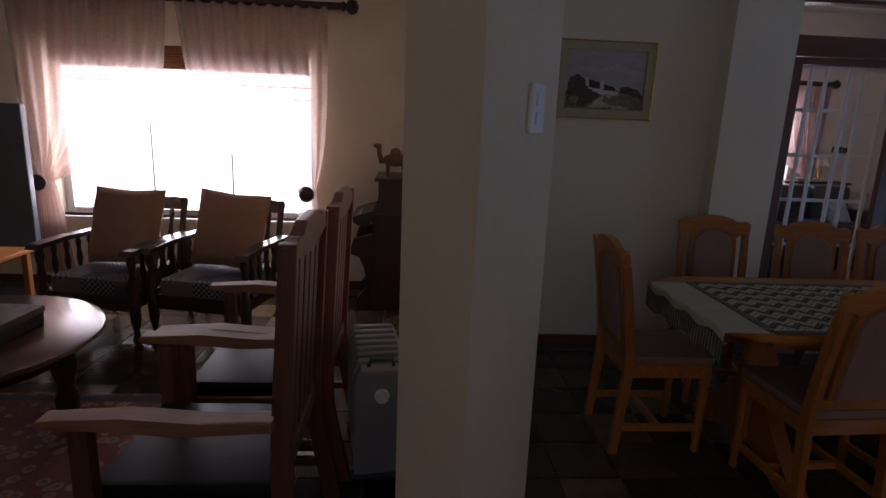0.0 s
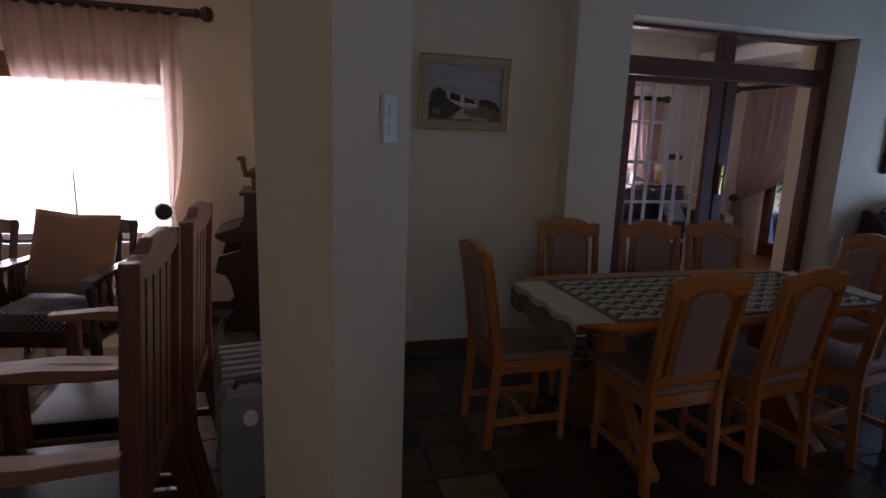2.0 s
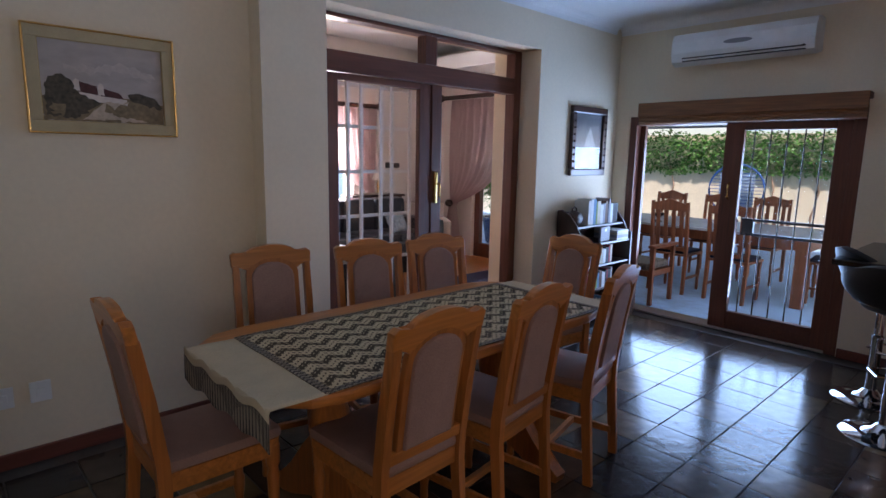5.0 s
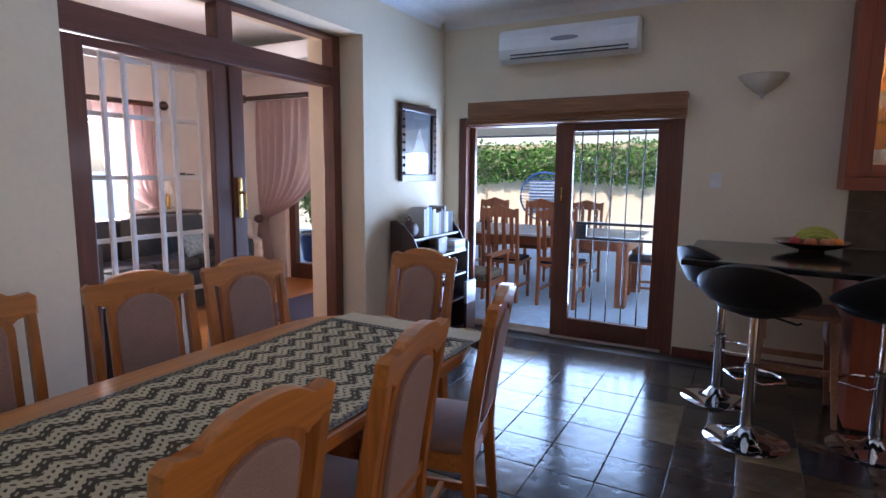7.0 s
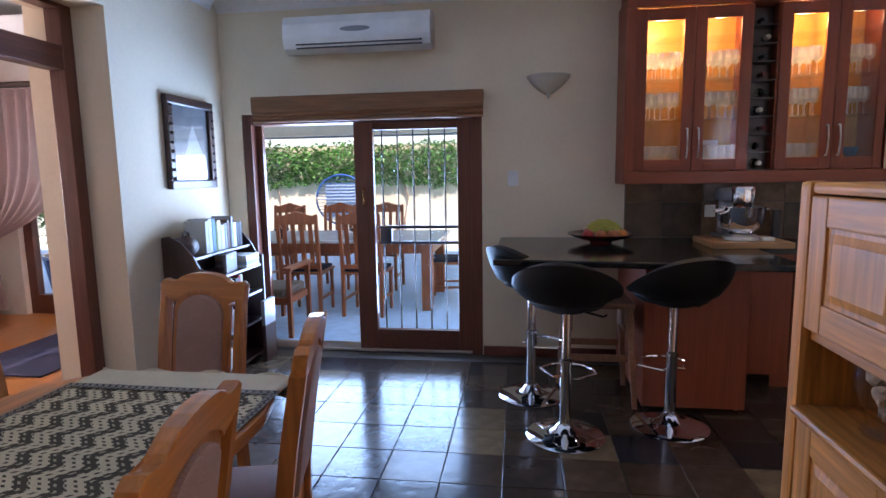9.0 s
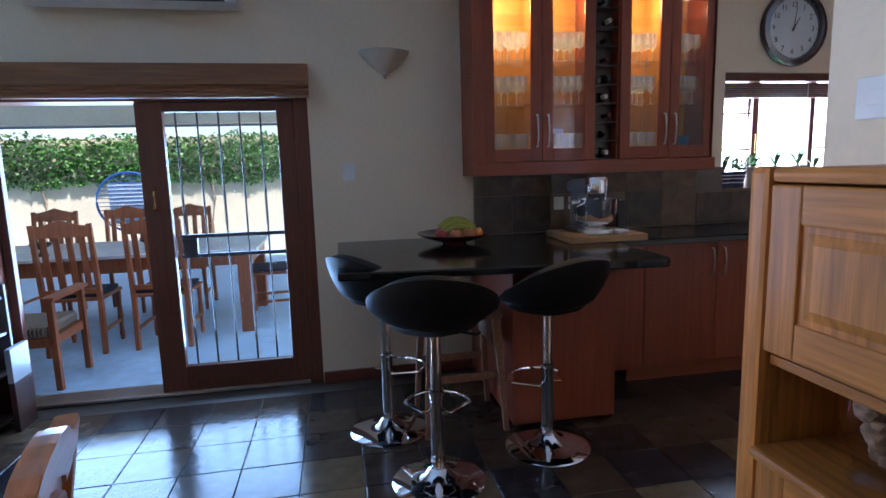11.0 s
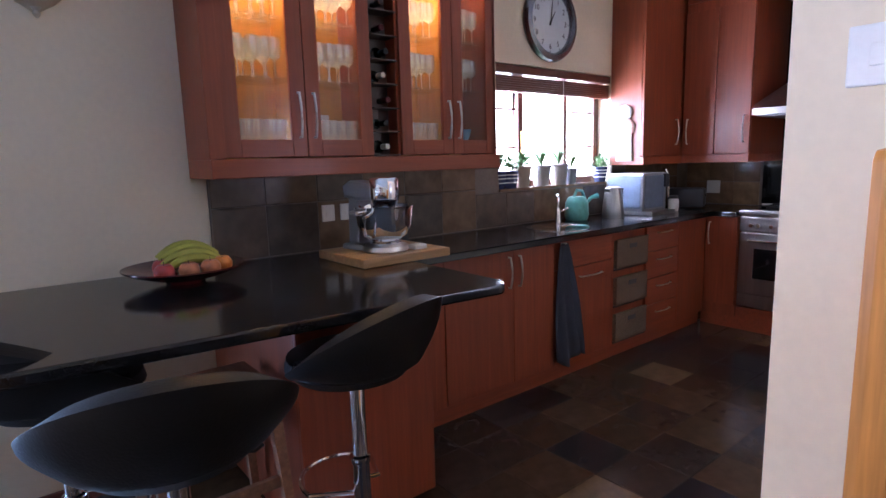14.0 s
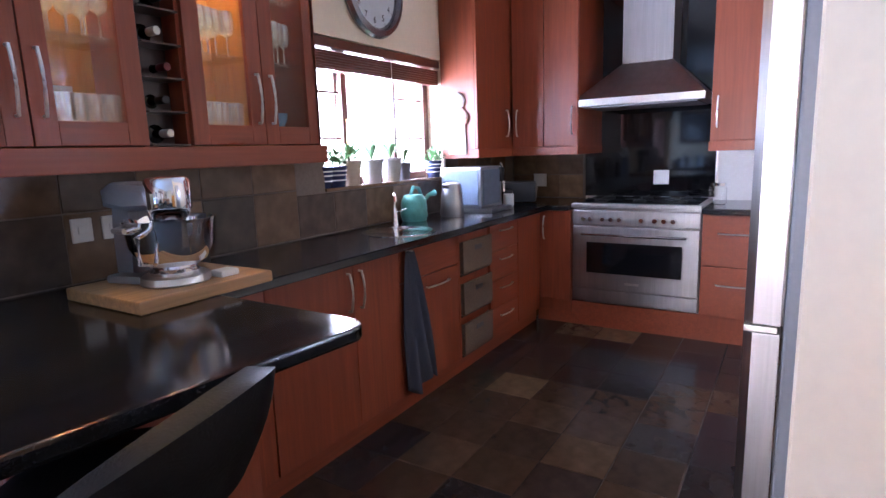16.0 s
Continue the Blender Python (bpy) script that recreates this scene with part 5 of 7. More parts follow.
for z0, z1 in ((0.06, 0.985), (1.0, 1.98)):
    bm = bmesh.new()
    prism(bm, [(-0.065, -0.3), (-0.02, -0.3), (-0.004, -0.28), (0.0, -0.15), (0.004, 0.0), (0.0, 0.15), (-0.004, 0.28), (-0.02, 0.3), (-0.065, 0.3)], z0, z1, "xy", 0.003)
    d = part("door", bm, STEEL, fr)
    part("grip_strip", B(-0.03, -0.004, -0.306, -0.3, z0 + 0.1, z1 - 0.1), NICKEL, d)
part("hinge", B(-0.06, -0.005, 0.24, 0.3, 0.987, 0.998), NICKEL, fr)
MAG = [material("magnet_" + n, c, 0.5, scale=40, vary=0.3, bump=0.0) for n, c in (("blue", (0.05, 0.12, 0.35)), ("white", (0.6, 0.6, 0.6)), ("red", (0.4, 0.08, 0.06)))]
for k, z in enumerate((1.35, 1.42, 1.62, 1.7)):
    m = thing("fridge_magnet", "small coloured magnet on the fridge door", "magnet", (5.318, 0.26 - 0.06 * k, z), 0, "fridge magnets")
    part("plate", B(0.0, 0.008, -0.02, 0.02, 0.0, 0.04, bevel=0.003), MAG[k % 3], m)

# ---- things on the worktop ----
board = thing("chopping_board", "thick pale wooden chopping board on the worktop", "chopping board", (6.96, 0.765, 0.92))
part("slab", B(-0.2, 0.21, -0.235, 0.235, 0.001, 0.04, bevel=0.006), wood("board_wood", (0.42, 0.23, 0.1), 0.5, "y", 0.0), board)
mx = thing("stand_mixer", "silver stand mixer with a steel bowl on the board", "mixer", (6.93, 0.79, 0.961), 14)
SILVER = material("silver_enamel", (0.32, 0.32, 0.34), 0.32, 0.6, scale=50, vary=0.04, bump=0.0)
part("foot", lathe(bmesh.new(), [(0.1, 0.0), (0.104, 0.006), (0.1, 0.026), (0.09, 0.032)], (-0.015, 0, 0), 28), NICKEL, mx, "round steel foot", True)
part("heel", B(0.05, 0.19, -0.075, 0.075, 0.0, 0.03, bevel=0.012), SILVER, mx, smooth=True)
bm = bmesh.new()
prism(bm, [(0.11, 0.03), (0.18, 0.03), (0.17, 0.2), (0.165, 0.3), (0.1, 0.3), (0.115, 0.2)], -0.042, 0.042, "xz", 0.015)
part("column", bm, SILVER, mx)
bm = bmesh.new()
prism(bm, [(-0.01, 0.25), (0.0, 0.32), (0.02, 0.335), (0.15, 0.345), (0.19, 0.32), (0.185, 0.26), (0.1, 0.245)], -0.06, 0.06, "xz", 0.02)
part("head", bm, SILVER, mx)
part("head_band", lathe(bmesh.new(), [(0.05, 0.22), (0.058, 0.235), (0.066, 0.257), (0.066, 0.345), (0.058, 0.356), (0.02, 0.36)], (-0.02, 0, 0), 28), CHROME, mx, smooth=True)
part("bowl", lathe(bmesh.new(), [(0.07, 0.03), (0.072, 0.04), (0.06, 0.05), (0.1, 0.08), (0.124, 0.13), (0.132, 0.205), (0.137, 0.22), (0.13, 0.22), (0.118, 0.14)], (-0.015, 0, 0), 28), CHROME, mx, "polished steel mixing bowl", True)
part("speed_knob", rod(bmesh.new(), (0.1, -0.06, 0.1), (0.1, -0.09, 0.1), 0.016), CHROME, mx, smooth=True)
for s_ in (-1, 1):
    part("bowl_arm", tube(bmesh.new(), [(0.12, s_ * 0.05, 0.19), (0.06, s_ * 0.135, 0.195), (-0.02, s_ * 0.15, 0.195)], 0.01), SILVER, mx, "bowl lift arm", True)
    part("latch", rod(bmesh.new(), (-0.02, s_ * 0.13, 0.2), (-0.02, s_ * 0.175, 0.2), 0.009), CHROME, mx, smooth=True)
part("bowl_grip", tube(bmesh.new(), [(-0.05, 0.125, 0.19), (-0.07, 0.185, 0.18), (-0.07, 0.18, 0.1), (-0.04, 0.1, 0.08)], 0.008), CHROME, mx, "bent steel bowl handle", True)
mx.scale = (1.02, 1.02, 0.93)
fl = thing("mixer_attachment", "small white mixer attachment lying on the board", "mixer part", (6.84, 0.66, 0.961))
part("body", B(-0.03, 0.03, -0.035, 0.035, 0.0, 0.022, bevel=0.006), PLASTIC, fl)
gr = thing("knife_sharpener", "tall dark kitchen tool standing against the tiles", "kitchen tool", (7.3, 0.42, 0.92))
part("body", B(-0.02, 0.02, -0.025, 0.025, 0.0, 0.2, bevel=0.008), DARKPLASTIC, gr)
for y in (0.98, 0.72, 0.62):
    s = switch((7.383, y - (0.15 if y > 0.9 else 0), 1.11), -90, 0.08 if y < 0.9 else 0.07, 0.085, 1, "white plastic wall socket on the splashback")
    s.name, s["category"] = "wall_socket", "socket"

bowl = thing("fruit_plate", "wide dark red glazed fruit plate on the worktop", "plate", (7.07, 1.62, 0.92))
part("dish", lathe(bmesh.new(), [(0.07, 0.0), (0.075, 0.012), (0.12, 0.022), (0.19, 0.045), (0.222, 0.062), (0.222, 0.067), (0.18, 0.052), (0.1, 0.03), (0.01, 0.025)], (0, 0, 0), 36), material("oxblood_glaze", (0.1, 0.016, 0.016), 0.2, scale=30, vary=0.3, bump=0.05, coat=0.5), bowl, smooth=True)
APPLES = [material("apple_" + n, c, 0.4, scale=30, vary=0.35, bump=0.03) for n, c in (("red", (0.42, 0.05, 0.04)), ("blush", (0.5, 0.17, 0.07)), ("orange", (0.62, 0.22, 0.04)))]
for k, (dx, dy, m) in enumerate(((-0.12, 0.1, 0), (-0.14, 0.02, 1), (-0.13, -0.06, 1), (-0.08, -0.12, 2), (0.0, 0.08, 0), (0.02, -0.02, 1), (0.1, 0.03, 0))):
    f = thing("apple", "ripe red and yellow apple on the fruit plate", "fruit", (7.07 + dx, 1.62 + dy, 0.952), 0, "fruit on the plate")
    bm = bmesh.new()
    bmesh.ops.create_uvsphere(bm, u_segments=16, v_segments=10, radius=0.037)
    for v in bm.verts:
        v.co.z = v.co.z * 0.92 - 0.012 * max(0, 1 - (v.co.x ** 2 + v.co.y ** 2) / 0.0003) * (1 if v.co.z > 0 else -1) + 0.036
    part("flesh", bm, APPLES[m], f, smooth=True)
    part("stalk", rod(bmesh.new(), (0, 0, 0.055), (0.004, 0, 0.075), 0.0015, seg=5), DARK, f)
BAN = material("green_banana", (0.4, 0.38, 0.05), 0.5, scale=12, vary=0.2, bump=0.05, stain=0.2)
bn = thing("banana_bunch", "bunch of green bananas lying over the apples", "bananas", (7.07, 1.6, 0.985))
for k, (dx, lift, tw) in enumerate(((-0.07, 0.0, 0), (-0.035, 0.025, 6), (0.0, 0.045, -4), (0.04, 0.05, 5))):
    pts = [(dx + 0.01 * math.sin(q * 2), -0.11 + 0.22 * q, 0.75 * lift + 0.035 * math.sin(math.pi * q)) for q in [j / 9 for j in range(10)]]
    part("banana", tube(bmesh.new(), pts, [0.006, 0.014, 0.018, 0.02, 0.021, 0.021, 0.02, 0.017, 0.012, 0.005], 8), BAN, bn, smooth=True)

sink = thing("sink", "round stainless steel sink bowl set into the worktop", "sink", (7.06, -0.62, 0.92))
part("rim", lathe(bmesh.new(), [(0.205, 0.0), (0.205, 0.004), (0.185, 0.006), (0.18, 0.003)], (0, 0, 0), 32), CHROME, sink, smooth=True)
part("basin", lathe(bmesh.new(), [(0.185, 0.0022), (0.1, 0.0018), (0.02, 0.0015)], (0, 0, 0), 28), STEEL, sink, smooth=True)
tap = thing("kitchen_tap", "chrome swan-neck kitchen tap behind the sink", "tap", (7.24, -0.83, 0.92), -50)
part("column", lathe(bmesh.new(), [(0.025, 0.0), (0.022, 0.02), (0.018, 0.12), (0.015, 0.13)], (0, 0, 0), 16), CHROME, tap, smooth=True)
part("spout", tube(bmesh.new(), [(0, 0, 0.12), (0, 0, 0.2), (-0.02, 0, 0.235), (-0.06, 0, 0.245), (-0.1, 0, 0.225), (-0.11, 0, 0.19)], 0.011), CHROME, tap, smooth=True)
part("lever", rod(bmesh.new(), (0, -0.02, 0.1), (0, -0.08, 0.125), 0.006), CHROME, tap, smooth=True)
tap.scale = (0.9, 0.9, 0.78)
kt = thing("kettle", "brushed steel jug kettle on the worktop", "kettle", (7.15, -1.34, 0.92))
part("body", lathe(bmesh.new(), [(0.075, 0.0), (0.078, 0.02), (0.072, 0.1), (0.06, 0.2), (0.055, 0.215), (0.03, 0.225)], (0, 0, 0), 24), STEEL, kt, smooth=True)
part("handle", tube(bmesh.new(), [(0, -0.05, 0.2), (0, -0.11, 0.2), (0, -0.115, 0.1), (0, -0.07, 0.05)], 0.01), DARKPLASTIC, kt, smooth=True)
part("spout", prism(bmesh.new(), [(0.045, 0.17), (0.09, 0.21), (0.045, 0.215)], -0.02, 0.02, "yz"), STEEL, kt)
cf = thing("coffee_machine", "grey and silver espresso coffee machine on the worktop", "coffee machine", (7.16, -1.72, 0.92))
part("body", B(-0.12, 0.2, -0.15, 0.17, 0.02, 0.31, bevel=0.012), SILVER, cf)
part("front_panel", B(-0.128, -0.118, -0.1, 0.15, 0.05, 0.29, bevel=0.003), material("blue_grey_plastic", (0.16, 0.2, 0.27), 0.3, scale=30, vary=0.1, bump=0.0), cf, "blue-grey front panel")
part("side_panel", B(-0.1, 0.18, 0.168, 0.175, 0.05, 0.29, bevel=0.003), material("blue_grey_side", (0.16, 0.2, 0.27), 0.3, scale=30, vary=0.1, bump=0.0), cf)
part("drip_tray", B(-0.2, 0.1, -0.15, 0.17, 0.0, 0.03, bevel=0.006), STEEL, cf)
part("steam_pipe", tube(bmesh.new(), [(-0.1, -0.17, 0.33), (-0.12, -0.18, 0.28), (-0.12, -0.18, 0.12)], 0.008), CHROME, cf, smooth=True)
part("control_block", B(-0.14, -0.1, -0.155, -0.1, 0.2, 0.3, bevel=0.004), DARKPLASTIC, cf)
GREENP = material("green_clear_plastic", (0.1, 0.36, 0.3), 0.3, scale=30, vary=0.2, bump=0.0)
wc = thing("watering_can", "green watering can standing by the sink", "watering can", (7.26, -1.06, 0.92))
part("body", lathe(bmesh.new(), [(0.075, 0.0), (0.085, 0.03), (0.08, 0.12), (0.06, 0.16), (0.05, 0.165)], (0, 0, 0), 20), GREENP, wc, smooth=True)
part("handle", tube(bmesh.new(), [(0, 0.04, 0.15), (0, 0.0, 0.21), (0, -0.06, 0.2), (0, -0.1, 0.13), (0, -0.08, 0.05)], 0.011), GREENP, wc, smooth=True)
part("spout", tube(bmesh.new(), [(0, -0.06, 0.08), (-0.02, -0.14, 0.15), (-0.03, -0.2, 0.16)], [0.016, 0.012, 0.02]), GREENP, wc, smooth=True)
jr = thing("storage_jar", "small white storage jar on the worktop", "jar", (7.05, -2.0, 0.92))
part("jar", lathe(bmesh.new(), [(0.035, 0.0), (0.04, 0.01), (0.04, 0.09), (0.03, 0.1)], (0, 0, 0), 16), PLASTIC, jr, smooth=True)
part("lid", lathe(bmesh.new(), [(0.034, 0.1), (0.034, 0.12), (0.02, 0.125)], (0, 0, 0), 16), DARKPLASTIC, jr, smooth=True)
tr = thing("toaster", "black toaster in the worktop corner", "toaster", (7.1, -2.3, 0.92), 20)
part("body", B(-0.14, 0.14, -0.08, 0.08, 0.01, 0.17, bevel=0.03), DARKPLASTIC, tr, smooth=True)
part("lever", B(-0.15, -0.14, -0.02, 0.02, 0.1, 0.12, bevel=0.003), CHROME, tr)
part("slot", B(-0.11, 0.11, -0.03, -0.01, 0.168, 0.172), BLACKMETAL, tr)
gj = thing("glass_jar", "clear glass jar with a steel lid beside the cooker", "jar", (5.68, -2.45, 0.92))
part("jar", lathe(bmesh.new(), [(0.05, 0.0), (0.055, 0.01), (0.055, 0.12), (0.045, 0.13)], (0, 0, 0), 18), CRYSTAL, gj, smooth=True)
part("lid", lathe(bmesh.new(), [(0.05, 0.131), (0.05, 0.15), (0.01, 0.155)], (0, 0, 0), 18), CHROME, gj, smooth=True)

tw = thing("tea_towel", "blue-grey tea towel hanging from the sink cabinet", "towel", (6.865, -0.42, 0))


def towel(u, v):
    y = (u - 0.5) * (0.06 + 0.2 * (v ** 0.7))
    return (-0.012 - 0.018 * math.sin(u * 16 + v * 3) * (0.3 + v) - 0.02 * v, y - 0.05 * v, 0.86 - 0.72 * v + 0.03 * math.sin(u * 7) * v)


thick(part("cloth", sheet(bmesh.new(), towel, 30, 24), material("blue_grey_towel", (0.055, 0.06, 0.08), 0.95, scale=200, vary=0.2, bump=0.5), tw, smooth=True), 0.006)
part("hook", rod(bmesh.new(), (0.012, 0.0, 0.855), (-0.03, 0.0, 0.862), 0.005), NICKEL, tw)

# ---- kitchen window, clock, plants ----
kw = tagged(new("window_kitchen"), "dark wooden kitchen window frame with clear panes", "window", kind="structure")
for y0, y1 in ((-1.66, -1.6), (-0.47, -0.41), (-0.79, -0.74), (-1.27, -1.23)):
    part("window_frame", B(7.52, 7.58, y0, y1, 1.165, 1.97, bevel=0.004), FRAME, kw)
for z0, z1 in ((1.165, 1.21), (1.92, 1.97)):
    part("window_frame", B(7.522, 7.578, -1.6, -0.47, z0, z1, bevel=0.004), FRAME_X, kw)
for y0, y1 in ((-0.74, -0.47), (-1.6, -1.27)):
    for z in (1.44, 1.7):
        part("glazing_bar", B(7.54, 7.56, y0, y1, z - 0.006, z + 0.006), FRAME_X, kw)
for y0, y1 in ((-1.6, -1.27), (-1.23, -0.79), (-0.74, -0.47)):
    part("pane", B(7.548, 7.552, y0, y1, 1.21, 1.92), PANE, kw).visible_shadow = False
part("window_sill", B(7.37, 7.52, -1.66, -0.41, 1.15, 1.166, bevel=0.003), SPLASH, kw)
part("stay", rod(bmesh.new(), (7.515, -0.77, 1.35), (7.515, -0.77, 1.55), 0.006), BRASS, kw)
kb = thing("wooden_blind", "raised dark wooden slatted blind at the kitchen window", "blind", (7.44, 0, 0))
part("pelmet", B(-0.03, 0.05, -1.655, -0.415, 1.915, 1.965, bevel=0.004), FRAME_X, kb)
for k in range(7):
    part("slat", B(-0.02, 0.035, -1.65, -0.42, 1.8 + k * 0.0145, 1.812 + k * 0.0145), FRAME_X, kb)
part("cord", rod(bmesh.new(), (-0.025, -1.1, 1.35), (-0.025, -1.1, 1.91), 0.0025, seg=5), PLASTIC, kb)

ck = thing("wall_clock", "round wall clock with dark rim and black numerals", "clock", (7.398, -0.915, 2.268), -90)
bm = lathe(bmesh.new(), [(0.2, 0.0), (0.255, 0.0), (0.262, 0.02), (0.25, 0.045), (0.22, 0.055), (0.205, 0.04), (0.2, 0.012)], (0, 0, 0), 48, caps=False)
bm.transform(Matrix.Rotation(radians(90), 4, "X"))
part("rim", bm, material("gunmetal", (0.2, 0.21, 0.24), 0.25, 0.9, scale=40, vary=0.1, bump=0.02), ck, smooth=True)
bm = lathe(bmesh.new(), [(0.206, 0.004), (0.206, 0.016)], (0, 0, 0), 48)
bm.transform(Matrix.Rotation(radians(90), 4, "X"))
part("dial", bm, material("dial_white", (0.62, 0.66, 0.68), 0.5, scale=30, vary=0.04, bump=0.0), ck)


def letter(text, size, at, mat, parent, turn, depth=0.0006):
    cu = bpy.data.curves.new("numeral", "FONT")
    cu.body, cu.size, cu.align_x, cu.align_y, cu.extrude, cu.resolution_u = text, size, "CENTER", "CENTER", depth, 3
    tmp = bpy.data.objects.new("numeral", cu)
    scene.collection.objects.link(tmp)
    me = bpy.data.meshes.new_from_object(tmp.evaluated_get(bpy.context.evaluated_depsgraph_get()))
    bpy.data.objects.remove(tmp)
    me.materials.append(mat)
    ob = new("numeral", me)
    ob.parent, ob.matrix_basis = parent, Matrix.Translation(at) @ turn
    return ob


INK = material("black_ink", (0.02, 0.02, 0.022), 0.6, scale=50, vary=0.05, bump=0.0)
for k in range(12):
    a = radians(90 - 30 * (k + 1))
    letter(str(k + 1), 0.052, (0.158 * math.cos(a), -0.0175, 0.158 * math.sin(a)), INK, ck, pose(0, 0, 0, 90))
for k in range(60):
    if k % 5 == 0:
        a = radians(6 * k)
        part("tick", rod(bmesh.new(), (0.186 * math.sin(a), -0.0172, 0.186 * math.cos(a)), (0.198 * math.sin(a), -0.0172, 0.198 * math.cos(a)), 0.002, seg=4), INK, ck)
for ang, ln, w in ((32, 0.085, 0.005), (8, 0.14, 0.0035)):
    a = radians(ang)
    part("clock_pointer", rod(bmesh.new(), (-0.02 * math.sin(a), -0.021, -0.02 * math.cos(a)), (ln * math.sin(a), -0.021, ln * math.cos(a)), w, w * 0.5, 6), INK, ck)
part("hub", rod(bmesh.new(), (0, -0.016, 0), (0, -0.024, 0), 0.008), INK, ck)

TERRA = material("pale_pot", (0.42, 0.33, 0.24), 0.7, scale=40, vary=0.1, bump=0.1)
BLUEPOT = material("navy_glaze", (0.03, 0.04, 0.1), 0.25, scale=30, vary=0.2, bump=0.0)
SOIL = material("potting_soil", (0.03, 0.02, 0.015), 0.95, scale=80, vary=0.4, bump=0.6)
rnd = random.Random(21)


def leafy(bm, base, tipp, w, bend=0.3):
    """One curved leaf blade."""
    base, tipp = Vector(base), Vector(tipp)
    side = (tipp - base).cross(Vector((0, 0, 1)))
    side = (side.normalized() if side.length > 1e-4 else Vector((1, 0, 0))) * w
    prev = None
    for k in range(6):
        q = k / 5
        p = base.lerp(tipp, q) + Vector((0, 0, bend * math.sin(math.pi * q) * (tipp - base).length))
        s = side * math.sin(math.pi * min(0.97, q * 0.85 + 0.12))
        cur = (bm.verts.new(p - s), bm.verts.new(p + s))
        if prev:
            bm.faces.new((prev[0], prev[1], cur[1], cur[0]))
        prev = cur


def pot_plant(y, r, h, mat, kind, label, z=1.166):
    r, h = r * 1.15, h * 1.15
    p = thing("pot_plant", label, "pot plant", (7.425, y, z), 0, "plants on the window sill")
    part("pot", lathe(bmesh.new(), [(r * 0.72, 0.0), (r * 0.75, 0.004), (r, h * 0.88), (r * 1.06, h * 0.9), (r * 1.06, h), (r * 0.92, h), (r * 0.9, h * 0.9)], (0, 0, 0), 20), mat, p, smooth=True)
    part("soil", lathe(bmesh.new(), [(r * 0.9, h * 0.88), (r * 0.5, h * 0.92)], (0, 0, 0), 14), SOIL, p)
    if mat is BLUEPOT:
        for zz in (0.3, 0.55, 0.75):
            part("white_band", lathe(bmesh.new(), [(r * (0.76 + 0.24 * zz) + 0.002, h * zz), (r * (0.76 + 0.24 * (zz + 0.06)) + 0.002, h * (zz + 0.06))], (0, 0, 0), 20), PLASTIC, p)
    bm = bmesh.new()
    if kind == "bush":
        for _ in range(120):
            d = Vector((rnd.gauss(0, 1), rnd.gauss(0, 1), abs(rnd.gauss(0, 0.9)))).normalized()
            c = Vector((0, 0, h)) + d * rnd.uniform(0.02, 0.085)
            leafy(bm, c, c + d * 0.025 + Vector((rnd.uniform(-0.01, 0.01), rnd.uniform(-0.01, 0.01), 0)), 0.009)
    else:
        for k in range(kind):
            a = k * 2.4 + 0.6
            leafy(bm, (0, 0, h), (0.07 * math.cos(a), 0.13 * math.sin(a), h + 0.05 + 0.02 * (k % 3)), 0.02, 0.45)
    part("leaves", bm, POTLEAF, p)
    return p


pot_plant(-0.235 - 0.21, 0.05, 0.1, BLUEPOT, 3, "small plant in a blue and white striped pot")
pot_plant(-0.56, 0.048, 0.1, BLUEPOT, "bush", "leafy herb in a blue and white striped pot")
pot_plant(-0.68, 0.052, 0.125, TERRA, "bush", "pale leafy plant in a cream pot")
pot_plant(-0.87, 0.06, 0.125, material("pale_grey_pot", (0.4, 0.38, 0.36), 0.6, scale=30, vary=0.08), 4, "orchid with long leaves in a grey pot")
pot_plant(-1.06, 0.06, 0.13, material("taupe_pot", (0.38, 0.34, 0.31), 0.6, scale=30, vary=0.08), 4, "orchid with broad leaves in a taupe pot")
pot_plant(-1.2, 0.042, 0.1, material("dark_pot", (0.1, 0.1, 0.11), 0.6, scale=30, vary=0.08), 2, "small plant in a dark grey pot")
pot_plant(-1.56, 0.05, 0.1, BLUEPOT, "bush", "small green plant in a pot beside the window frame")

